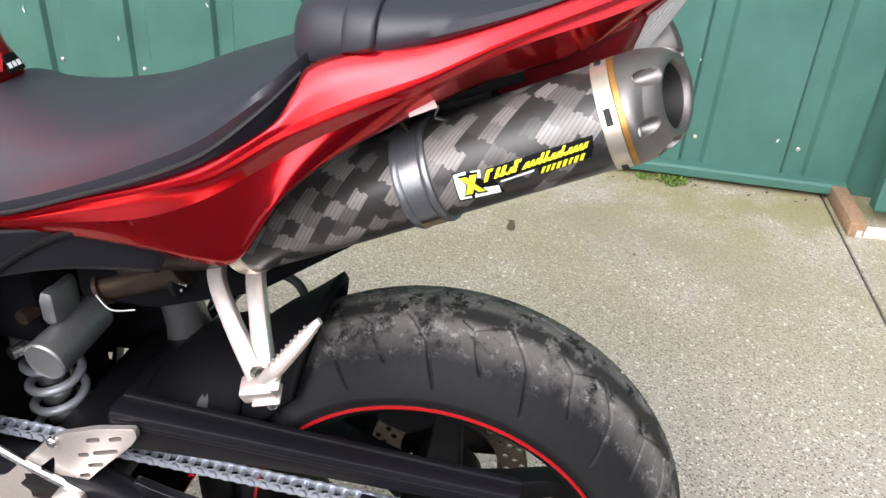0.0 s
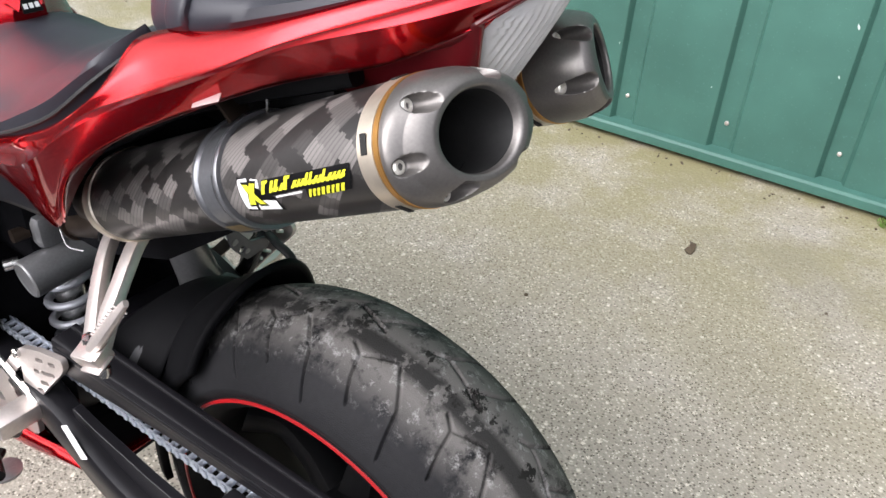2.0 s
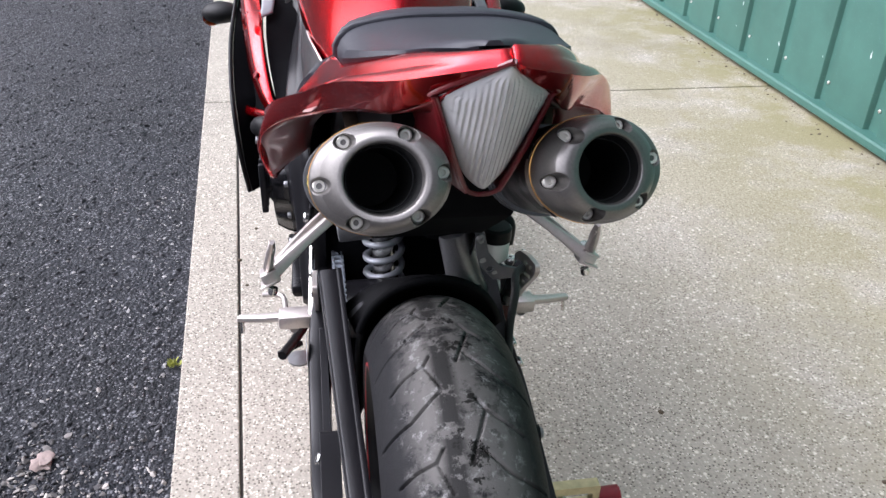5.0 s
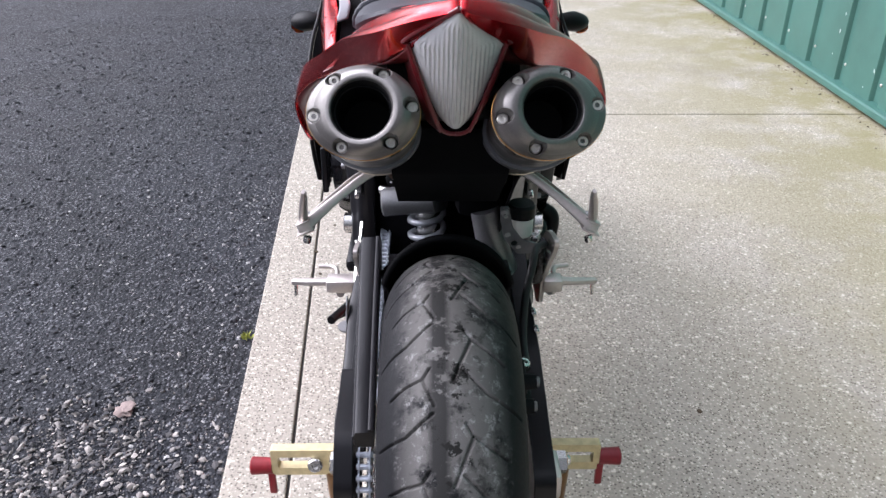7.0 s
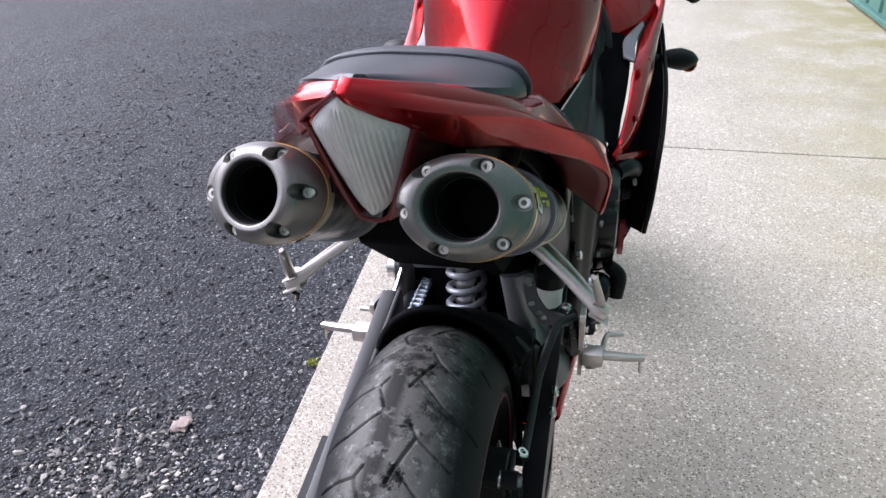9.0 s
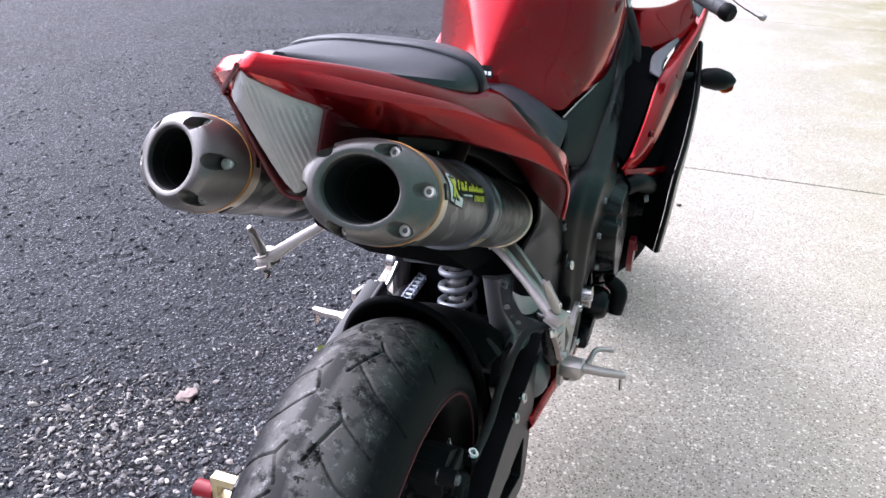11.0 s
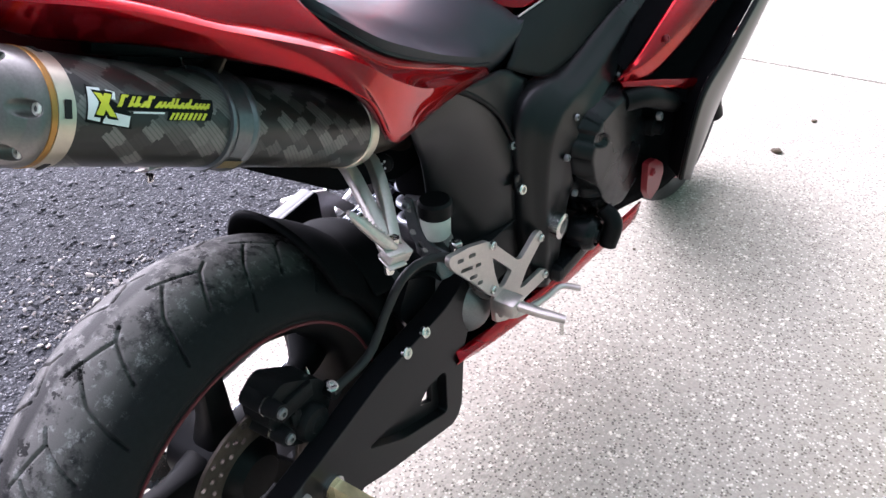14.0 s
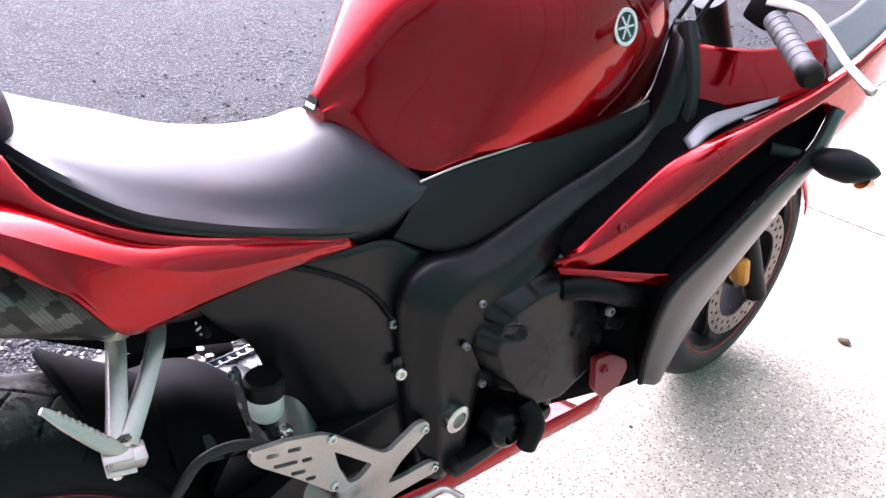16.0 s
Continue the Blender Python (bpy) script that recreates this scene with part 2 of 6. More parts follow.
def paving(name, color, pale, dark, grain, relief, rough, spec, stain=None, stain_x=None, tone=0.25, lumps=0):
    """Stony ground: two sizes of grain with pale and dark stones, broad stains and real relief."""
    m = bpy.data.materials.new(name)
    m.use_nodes = True
    n, l = m.node_tree.nodes, m.node_tree.links
    b = n["Principled BSDF"]
    geo_ = n.new("ShaderNodeNewGeometry")

    def noise_tex(scale, detail=5.0, rough_=0.6):
        t = n.new("ShaderNodeTexNoise")
        t.inputs["Scale"].default_value, t.inputs["Detail"].default_value, t.inputs["Roughness"].default_value = scale, detail, rough_
        l.new(geo_.outputs["Position"], t.inputs["Vector"])
        return t.outputs["Fac"]

    def cells(scale):
        t = n.new("ShaderNodeTexVoronoi")
        t.inputs["Scale"].default_value = scale
        l.new(geo_.outputs["Position"], t.inputs["Vector"])
        s = n.new("ShaderNodeSeparateColor")
        l.new(t.outputs["Color"], s.inputs[0])
        return t.outputs["Distance"], s

    def span(src, lo, hi, to0=0.0, to1=1.0):
        r = n.new("ShaderNodeMapRange")
        r.inputs["From Min"].default_value, r.inputs["From Max"].default_value = lo, hi
        r.inputs["To Min"].default_value, r.inputs["To Max"].default_value = to0, to1
        l.new(src, r.inputs["Value"])
        return r.outputs[0]

    def calc(op, p, q):
        t = n.new("ShaderNodeMath")
        t.operation = op
        for i, v in enumerate((p, q)):
            if isinstance(v, (int, float)):
                t.inputs[i].default_value = v
            else:
                l.new(v, t.inputs[i])
        return t.outputs[0]

    def mix(f, p, q):
        x = n.new("ShaderNodeMix")
        x.data_type = "RGBA"
        l.new(f, x.inputs["Factor"])
        for key, v in (("A", p), ("B", q)):
            if isinstance(v, tuple):
                x.inputs[key].default_value = (*v, 1)
            else:
                l.new(v, x.inputs[key])
        return x.outputs["Result"]

    d1, c1 = cells(grain)
    d2, c2 = cells(grain * 2.3)
    broad, fine = noise_tex(1.7, 6), noise_tex(grain * 1.5, 3)
    out = mix(span(broad, 0.3, 0.7), tuple(v * (1 - tone) for v in color), tuple(v * (1 + tone * 0.6) for v in color))
    out = mix(span(fine, 0.35, 0.72, 0, 0.55), out, tuple(v * 0.55 for v in color))
    out = mix(calc("MULTIPLY", span(c2.outputs[0], 0.72, 0.76), span(d2, 0.62, 0.32)), out, pale)
    out = mix(calc("MULTIPLY", span(c1.outputs[1], 0.90, 0.93), span(d1, 0.50, 0.20)), out, tuple(min(1.0, v * 1.15) for v in pale))
    out = mix(calc("MULTIPLY", span(c2.outputs[2], 0.79, 0.85), span(d2, 0.60, 0.30)), out, dark)
    if stain:
        pos = n.new("ShaderNodeSeparateXYZ")
        l.new(geo_.outputs["Position"], pos.inputs[0])
        near = span(pos.outputs["X"], stain_x - 1.5, stain_x - 0.1)
        out = mix(calc("MULTIPLY", near, span(noise_tex(2.6, 8, 0.65), 0.33, 0.55, 0.0, 0.9)), out, stain)
        out = mix(calc("MULTIPLY", span(noise_tex(0.9, 7, 0.6), 0.56, 0.72, 0.0, 0.4), 1.0), out, tuple(v * 0.5 for v in color))
    l.new(out, b.inputs["Base Color"])
    b.inputs["Roughness"].default_value = rough
    b.inputs["Specular IOR Level"].default_value = spec
    h = calc("ADD", calc("MULTIPLY", span(d1, 0.7, 0.0), 0.6), calc("ADD", calc("MULTIPLY", span(d2, 0.7, 0.0), 0.35), calc("MULTIPLY", fine, 0.3)))
    if lumps:
        d3, _ = cells(lumps)
        clod = calc("MULTIPLY", span(d3, 0.75, 0.1), span(noise_tex(3, 5), 0.46, 0.62))
        h = calc("ADD", h, calc("MULTIPLY", clod, 1.6))
    bp = n.new("ShaderNodeBump")
    bp.inputs["Strength"].default_value, bp.inputs["Distance"].default_value = 1.0, relief
    l.new(h, bp.inputs["Height"])
    l.new(bp.outputs[0], b.inputs["Normal"])
    return m


CONCRETE = paving("aggregate_concrete", (0.37, 0.335, 0.28), (0.58, 0.53, 0.45), (0.13, 0.115, 0.095), 80, 0.0022, 0.85, 0.25, (0.205, 0.185, 0.090), 2.06, 0.16)
ASPHALT = paving("coarse_asphalt", (0.015, 0.0165, 0.021), (0.15, 0.15, 0.16), (0.005, 0.005, 0.006), 75, 0.0085, 0.80, 0.30, tone=0.6, lumps=24)


def worn_tyre():
    """Rubber with a grey scuffed band and dark oily patches near the middle of the tread."""
    m = material("worn_tyre_tread", (0.0095, 0.0095, 0.0105), 0.62, 0, 0.2, 150, bump=0.25, bump_grain=600, spec=0.16)
    n, l = m.node_tree.nodes, m.node_tree.links
    b = n["Principled BSDF"]
    base = b.inputs["Base Color"].links[0].from_socket
    tc = n.new("ShaderNodeTexCoord")
    sep = n.new("ShaderNodeSeparateXYZ")
    l.new(tc.outputs["Object"], sep.inputs[0])
    ab = n.new("ShaderNodeMath")
    ab.operation = "ABSOLUTE"
    l.new(sep.outputs["X"], ab.inputs[0])

    def noise_at(scale, detail, rough=0.6):
        t = n.new("ShaderNodeTexNoise")
        t.inputs["Scale"].default_value, t.inputs["Detail"].default_value, t.inputs["Roughness"].default_value = scale, detail, rough
        l.new(tc.outputs["Object"], t.inputs["Vector"])
        return t.outputs["Fac"]

    def ramp(src, a, c, lo=0.0, hi=1.0):
        r = n.new("ShaderNodeMapRange")
        r.inputs["From Min"].default_value, r.inputs["From Max"].default_value = a, c
        r.inputs["To Min"].default_value, r.inputs["To Max"].default_value = lo, hi
        l.new(src, r.inputs["Value"])
        return r.outputs[0]

    def times(p, q):
        t = n.new("ShaderNodeMath")
        t.operation = "MULTIPLY"
        l.new(p, t.inputs[0])
        l.new(q, t.inputs[1])
        return t.outputs[0]

    def mix(f, a, color):
        x = n.new("ShaderNodeMix")
        x.data_type = "RGBA"
        l.new(f, x.inputs["Factor"])
        l.new(a, x.inputs["A"])
        x.inputs["B"].default_value = (*color, 1)
        return x.outputs["Result"]

    band = ramp(ab.outputs[0], 0.070, 0.040)
    dust = times(band, ramp(noise_at(26, 8, 0.7), 0.38, 0.50))
    out = mix(dust, base, (0.110, 0.104, 0.098))
    chalk = times(ramp(ab.outputs[0], 0.075, 0.045), ramp(noise_at(60, 10, 0.8), 0.54, 0.62))
    out = mix(chalk, out, (0.22, 0.215, 0.21))
    # an oily run a little to one side of the middle, and scattered drips on the other
    shifted = n.new("ShaderNodeMath")
    shifted.operation = "ADD"
    shifted.inputs[1].default_value = 0.016
    l.new(sep.outputs["X"], shifted.inputs[0])
    run = n.new("ShaderNodeMath")
    run.operation = "ABSOLUTE"
    l.new(shifted.outputs[0], run.inputs[0])
    out = mix(times(ramp(run.outputs[0], 0.016, 0.007), ramp(noise_at(28, 7, 0.72), 0.44, 0.48)), out, (0.024, 0.023, 0.022))
    out = mix(times(ramp(ab.outputs[0], 0.040, 0.022), ramp(noise_at(34, 7, 0.72), 0.55, 0.57)), out, (0.013, 0.012, 0.011))
    l.new(out, b.inputs["Base Color"])
    return m


TYRE_WORN = worn_tyre()


def carbon():
    """Coarse twill: woven lozenges whose bands change gloss and tone."""
    m = material("coarse_carbon_weave", (0.023, 0.0215, 0.0205), 0.40, 0.1, 0.1, 200, coat=0.25, coat_rough=0.15, spec=0.35)
    n, l = m.node_tree.nodes, m.node_tree.links
    b = n["Principled BSDF"]
    base = b.inputs["Base Color"].links[0].from_socket
    uv = n.new("ShaderNodeUVMap")
    uv.uv_map = "sleeve"
    sep = n.new("ShaderNodeSeparateXYZ")
    l.new(uv.outputs["UV"], sep.inputs[0])

    def calc(op, p, q):
        t = n.new("ShaderNodeMath")
        t.operation = op
        for i, v in enumerate((p, q)):
            if isinstance(v, (int, float)):
                t.inputs[i].default_value = v
            else:
                l.new(v, t.inputs[i])
        return t.outputs[0]

    along, across = sep.outputs["X"], sep.outputs["Y"]
    p = calc("ADD", along, across)
    q = calc("SUBTRACT", along, across)
    jag = calc("MULTIPLY", calc("FLOOR", calc("DIVIDE", q, 0.0042), 0), 0.0030)
    cp = calc("FLOOR", calc("DIVIDE", calc("ADD", p, calc("MULTIPLY", calc("PINGPONG", jag, 0.005), 1.0)), 0.026), 0)
    cq = calc("FLOOR", calc("DIVIDE", q, 0.021), 0)
    comb = n.new("ShaderNodeCombineXYZ")
    l.new(cp, comb.inputs[0])
    l.new(cq, comb.inputs[1])
    wn_ = n.new("ShaderNodeTexWhiteNoise")
    l.new(comb.outputs[0], wn_.inputs["Vector"])
    r = n.new("ShaderNodeMapRange")
    r.inputs["From Min"].default_value, r.inputs["From Max"].default_value = 0.42, 0.88
    l.new(wn_.outputs["Value"], r.inputs["Value"])
    stripe = calc("ADD", 0.62, calc("MULTIPLY", calc("GREATER_THAN", calc("PINGPONG", q, 0.0028), 0.0008), 0.38))
    f = calc("MULTIPLY", r.outputs[0], stripe)
    x = n.new("ShaderNodeMix")
    x.data_type = "RGBA"
    l.new(f, x.inputs["Factor"])
    l.new(base, x.inputs["A"])
    x.inputs["B"].default_value = (0.165, 0.153, 0.145, 1)
    l.new(x.outputs["Result"], b.inputs["Base Color"])
    return m


CARBON = carbon()


# ---- building helpers ----
def part(name, bm, mat, parent=None, label="", smooth=True, sharp=38):
    """Links a bmesh as one mesh object, under a thing or a part."""
    if isinstance(bm, bmesh.types.BMesh):
        bmesh.ops.recalc_face_normals(bm, faces=bm.faces)
        me = bpy.data.meshes.new(name)
        bm.to_mesh(me)
        bm.free()
    else:
        me = bm
    if smooth:
        me.polygons.foreach_set("use_smooth", [True] * len(me.polygons))
        if sharp:
            me.set_sharp_from_angle(angle=radians(sharp))
    if not me.materials:
        me.materials.append(mat)
    ob = new(name, me)
    ob.parent = parent
    if label:
        ob["label"] = label
    return ob


def thicken(ob, t, offset=0.0):
    md = ob.modifiers.new("wall", "SOLIDIFY")
    md.thickness, md.offset = t, offset
    return ob


def spline(pts, n):
    """Catmull-Rom through the points, n samples evenly over the length."""
    p = np.array(pts, float)
    if len(p) == 2:
        return [Vector(p[0] + (p[1] - p[0]) * i / (n - 1)) for i in range(n)]
    q = np.vstack([2 * p[0] - p[1], p, 2 * p[-1] - p[-2]])
    fine = []
    for i in range(1, len(q) - 2):
        for u in np.linspace(0, 1, 16, endpoint=False):
            a, b, c, d = q[i - 1], q[i], q[i + 1], q[i + 2]
            fine.append(0.5 * (2 * b + (c - a) * u + (2 * a - 5 * b + 4 * c - d) * u * u + (3 * b - a - 3 * c + d) * u ** 3))
    fine.append(p[-1])
    fine = np.array(fine)
    s = np.r_[0, np.cumsum(np.linalg.norm(np.diff(fine, axis=0), axis=1))]
    at = np.linspace(0, s[-1], n)
    return [Vector([np.interp(v, s, fine[:, k]) for k in range(fine.shape[1])]) for v in at]


def grid(rows, close_u=False, close_v=False, caps=False):
    """A bmesh from rows of points; u runs along a row, v from row to row."""
    bm = bmesh.new()
    vs = [[bm.verts.new(p) for p in r] for r in rows]
    nv, nu = len(vs), len(vs[0])
    for j in range(nv if close_v else nv - 1):
        for i in range(nu if close_u else nu - 1):
            a, b, c, d = vs[j][i], vs[j][(i + 1) % nu], vs[(j + 1) % nv][(i + 1) % nu], vs[(j + 1) % nv][i]
            try:
                bm.faces.new((a, b, c, d))
            except ValueError:
                pass
    if caps:
        bm.faces.new(vs[0])
        bm.faces.new(vs[-1])
    return bm


def skin(curves, nu=40, nv=16):
    """A smooth sheet through a few guide curves."""
    rails = [spline(c, nu) for c in curves]
    cols = [spline([r[i] for r in rails], nv) for i in range(nu)]
    return grid(cols)


def tube(pts, r, n=10, steps=None, caps=True):
    """A round bar along a smooth line; r is one radius or one for each step."""
    line = spline(pts, steps or max(2, 8 * (len(pts) - 1))) if len(pts) > 2 else [Vector(p) for p in pts]
    m = len(line)
    rs = [r] * m if isinstance(r, (int, float)) else [float(np.interp(i / (m - 1), np.linspace(0, 1, len(r)), r)) for i in range(m)]
    rows, side = [], None
    for i, p in enumerate(line):
        d = (line[min(i + 1, m - 1)] - line[max(i - 1, 0)]).normalized()
        if side is None:
            side = d.orthogonal().normalized()
        side = (side - d * side.dot(d)).normalized()
        up = d.cross(side)
        rows.append([p + rs[i] * (math.cos(a) * side + math.sin(a) * up) for a in np.linspace(0, 2 * math.pi, n, endpoint=False)])
    return grid(rows, close_u=True, caps=caps)


def sweep(pts, width, height, side=(1, 0, 0), steps=None, r=0.25):
    """A bar of rounded rectangular section along a smooth line; sizes are numbers or lists along it."""
    line = spline(pts, steps or max(2, 8 * (len(pts) - 1))) if len(pts) > 2 else [Vector(p) for p in pts]
    m = len(line)
    at = lambda v, i: v if isinstance(v, (int, float)) else float(np.interp(i / (m - 1), np.linspace(0, 1, len(v)), v))
    rows = []
    for i, p in enumerate(line):
        d = (line[min(i + 1, m - 1)] - line[max(i - 1, 0)]).normalized()
        s = Vector(side)
        s = (s - d * s.dot(d)).normalized()
        up = s.cross(d)
        w, h = at(width, i) / 2, at(height, i) / 2
        c = min(w, h) * 2 * r
        ring = []
        for sx, sy in ((1, 1), (-1, 1), (-1, -1), (1, -1)):
            for k in (0, 1, 2):
                a = {(1, 1): 0, (-1, 1): 90, (-1, -1): 180, (1, -1): 270}[(sx, sy)] + 45 * k
                ring.append(p + s * (sx * (w - c) + c * math.cos(radians(a))) + up * (sy * (h - c) + c * math.sin(radians(a))))
        rows.append(ring)
    return grid(rows, close_u=True, caps=True)


def lathe(profile, n=48, axis="x", close=False):
    """A turned body: profile of (along, radius) round an axis through the origin."""
    rows = []
    for a in np.linspace(0, 2 * math.pi, n, endpoint=False):
        c, s = math.cos(a), math.sin(a)
        rows.append([Vector((h, r * c, r * s)) if axis == "x" else Vector((r * c, h, r * s)) if axis == "y" else Vector((r * c, r * s, h)) for h, r in profile])
    return grid(rows, close_v=True, close_u=close)


def box(sx, sy, sz, at=(0, 0, 0), bevel=0.0, m=None):
    bm = bmesh.new()
    bmesh.ops.create_cube(bm, size=1)
    bmesh.ops.scale(bm, vec=(sx, sy, sz), verts=bm.verts)
    if bevel:
        bmesh.ops.bevel(bm, geom=bm.edges[:], offset=bevel, segments=2, affect="EDGES", profile=0.5)
    if m is not None:
        bmesh.ops.transform(bm, matrix=m, verts=bm.verts)
    bmesh.ops.translate(bm, vec=at, verts=bm.verts)
    return bm


def plate(outline, t, m=None, holes=(), bevel=0.0):
    """A flat plate of thickness t from an outline in its own x, y, with holes, laid by the matrix m."""
    bm = bmesh.new()
    for loop in (outline, *holes):
        vs = [bm.verts.new((x, y, 0)) for x, y in loop]
        for i in range(len(vs)):
            bm.edges.new((vs[i], vs[(i + 1) % len(vs)]))
    bmesh.ops.triangle_fill(bm, use_beauty=True, use_dissolve=False, edges=bm.edges[:])
    r = bmesh.ops.extrude_face_region(bm, geom=bm.faces[:])
    bmesh.ops.translate(bm, vec=(0, 0, t), verts=[v for v in r["geom"] if isinstance(v, bmesh.types.BMVert)])
    bmesh.ops.translate(bm, vec=(0, 0, -t / 2), verts=bm.verts)
    if m is not None:
        bmesh.ops.transform(bm, matrix=m, verts=bm.verts)
    return bm


def rounded(pts, r=0.006, k=4):
    """Rounds the corners of a 2D outline."""
    out, n = [], len(pts)
    for i in range(n):
        p, a, b = Vector(pts[i]), Vector(pts[i - 1]), Vector(pts[(i + 1) % n])
        u, v = (a - p), (b - p)
        q = min(r, u.length * 0.45, v.length * 0.45)
        s, e = p + u.normalized() * q, p + v.normalized() * q
        for j in range(k + 1):
            w = j / k
            out.append(tuple(s * (1 - w) ** 2 + p * 2 * w * (1 - w) + e * w * w))
    return out


def ring2d(x, y, r, n=16):
    return [(x + r * math.cos(a), y + r * math.sin(a)) for a in np.linspace(0, 2 * math.pi, n, endpoint=False)]


def join(*bms):
    out = bmesh.new()
    for b in bms:
        me = bpy.data.meshes.new("tmp")
        b.to_mesh(me)
        b.free()
        out.from_mesh(me)
        bpy.data.meshes.remove(me)
    return out


def moved(bm, m):
    bmesh.ops.transform(bm, matrix=m, verts=bm.verts)
    return bm


def flip(pts, s):
    """The points mirrored to the other side of the bike for s = -1."""
    return [(p[0] * s, *p[1:]) for p in pts]


def frame_of(origin, along, up=(0, 0, 1)):
    """A matrix whose y runs along a direction and whose z lies towards up."""
    y = Vector(along).normalized()
    x = y.cross(Vector(up)).normalized()
    z = x.cross(y)
    return Matrix.Translation(origin) @ Matrix((x, y, z)).transposed().to_4x4()


def bolt(name, at, axis, r=0.006, h=0.005, mat=None, parent=None, socket=True):
    """A round-headed socket bolt whose head looks along axis."""
    prof = [(0, r), (h * 0.75, r), (h, r * 0.8), (h, r * 0.45), (h * 0.45, r * 0.4), (h * 0.45, 0.0001)] if socket else [(0, r), (h * 0.8, r), (h, r * 0.75), (h, 0.0001)]
    bm = lathe(prof, 12, "y")
    ax = Vector(axis)
    return part(name, moved(bm, frame_of(at, ax, (0, 0, 1) if abs(ax.normalized().z) < 0.9 else (1, 0, 0))), mat or STEEL, parent)


# ---- ground and wall ----
ground = tagged(new("ground"), "coarse grey asphalt drive meeting a concrete apron", "ground", kind="structure")


def kerb_line(y, off=0.0):
    """x of the long paving joint at y, or of a line beside it."""
    return -0.33 - 0.0717 * (y - 0.36) + off


def slab(off0, off1, y0, y1, z=0.0, t=0.12):
    """One concrete slab between two lines beside the long joint, with worn edges."""
    pts = [(kerb_line(y0, off0), y0), (kerb_line(y0, off1), y0), (kerb_line(y1, off1), y1), (kerb_line(y1, off0), y1)]
    bm = plate(pts, t, Matrix.Translation((0, 0, z - t / 2)))
    bmesh.ops.bevel(bm, geom=[e for e in bm.edges if len(e.link_faces) == 2 and e.calc_face_angle(0) > 1.0], offset=0.004, segments=2, affect="EDGES", profile=0.5)
    return bm


bm = bmesh.new()
bmesh.ops.create_grid(bm, x_segments=2, y_segments=2, size=400)
bmesh.ops.translate(bm, vec=(0, 0, -0.022), verts=bm.verts)
part("asphalt", bm, ASPHALT, ground, smooth=False)
pavement = tagged(new("pavement"), "pale exposed-aggregate concrete slabs with dark joints", "pavement", kind="structure")
JOINTS = (-9.0, -4.80, -1.035, 2.73, 6.495, 10.26, 14.0)
for y0, y1 in zip(JOINTS, JOINTS[1:]):
    for x0, x1 in ((-0.145, 0.0), (0.0, 3.2)):
        part("slab", slab(x0 + 0.0035, x1 - 0.0035, y0 + 0.005, y1 - 0.005), CONCRETE, pavement, smooth=False)
part("joint_dirt", slab(-0.14, 3.2, -9, 14, -0.009), SOIL, pavement, smooth=False)

WALL_X = 2.06
PITCH = 0.360
CH0 = -0.190 - 3 * 0.360          # middle of a channel
wall = tagged(new("wall_east"), "dark green steel cladding wall with recessed channels and chipped paint", "wall", kind="structure")


def cladding(y0, y1, z0, z1):
    """Flat steel pans between recessed channels, facing the bike."""
    prof = [(WALL_X, y0)]
    for k in range(40):
        c = CH0 + PITCH * k
        if y0 + 0.05 < c < y1 - 0.05:
            prof += [(WALL_X, c - 0.048), (WALL_X + 0.004, c - 0.044), (WALL_X + 0.020, c - 0.034), (WALL_X + 0.020, c + 0.030), (WALL_X + 0.004, c + 0.040), (WALL_X, c + 0.044)]
    prof.append((WALL_X, y1))
    bm = bmesh.new()
    lo = [bm.verts.new((x, y, z0)) for x, y in prof]
    hi = [bm.verts.new((x, y, z1)) for x, y in prof]
    for i in range(len(prof) - 1):
        bm.faces.new((lo[i], lo[i + 1], hi[i + 1], hi[i]))
    return bm


thicken(part("cladding_sheet", cladding(-1.10, 9.5, 0.062, 6.0), GREEN_OLD, wall, smooth=False), 0.004, 1)
rail = plate([(0.02, 0.020), (-0.030, 0.020), (-0.034, 0.024), (-0.034, 0.050), (-0.026, 0.058), (0.02, 0.066)], 10.6, Matrix.Translation((WALL_X, 4.2, 0)) @ Matrix(((1, 0, 0, 0), (0, 0, 1, 0), (0, 1, 0, 0), (0, 0, 0, 1))))
part("base_rail", rail, GREEN, wall, smooth=False)
part("wall_core", box(0.1, 16, 6.0, (WALL_X + 0.09, 3.0, 3.0)), GREEN, wall, smooth=False)
for k in range(1, 31):
    y = CH0 + PITCH * k
    if -1.0 < y < 9.4:
        bolt("cladding_screw", (WALL_X + 0.020, y - 0.002, 0.155 + 0.003 * math.sin(k * 7.3)), (-1, 0, 0), 0.0075, 0.006, ALU, wall, socket=False)
chips = random.Random(8)
for k in range(26):
    y, z = CH0 + PITCH * chips.randint(1, 12) + chips.uniform(0.04, 0.12), chips.uniform(0.10, 0.55)
    part("bare_chip", plate(rounded([(-0.003, -0.002), (0.002, -0.009), (0.005, 0.002), (0.001, 0.012)], 0.002, 2), 0.0008, Matrix.Translation((WALL_X - 0.0046, y, z)) @ Matrix(((0, 0, 1, 0), (1, 0, 0, 0), (0, 1, 0, 0), (0, 0, 0, 1))) @ Matrix.Rotation(chips.uniform(-0.6, 0.6), 4, "Z") @ Matrix.Scale(chips.uniform(0.4, 1.3), 4)), CHIP_PAINT, wall, smooth=False)


# ---- the motorcycle; its rear axle lies over the origin ----
AXLE = Vector((0, 0, 0.386))
AT_AXLE = Matrix.Translation(AXLE)
bike = tagged(new("motorcycle"), "red sport motorcycle with twin under-tail mufflers, raised on a rear stand", "motorcycle")


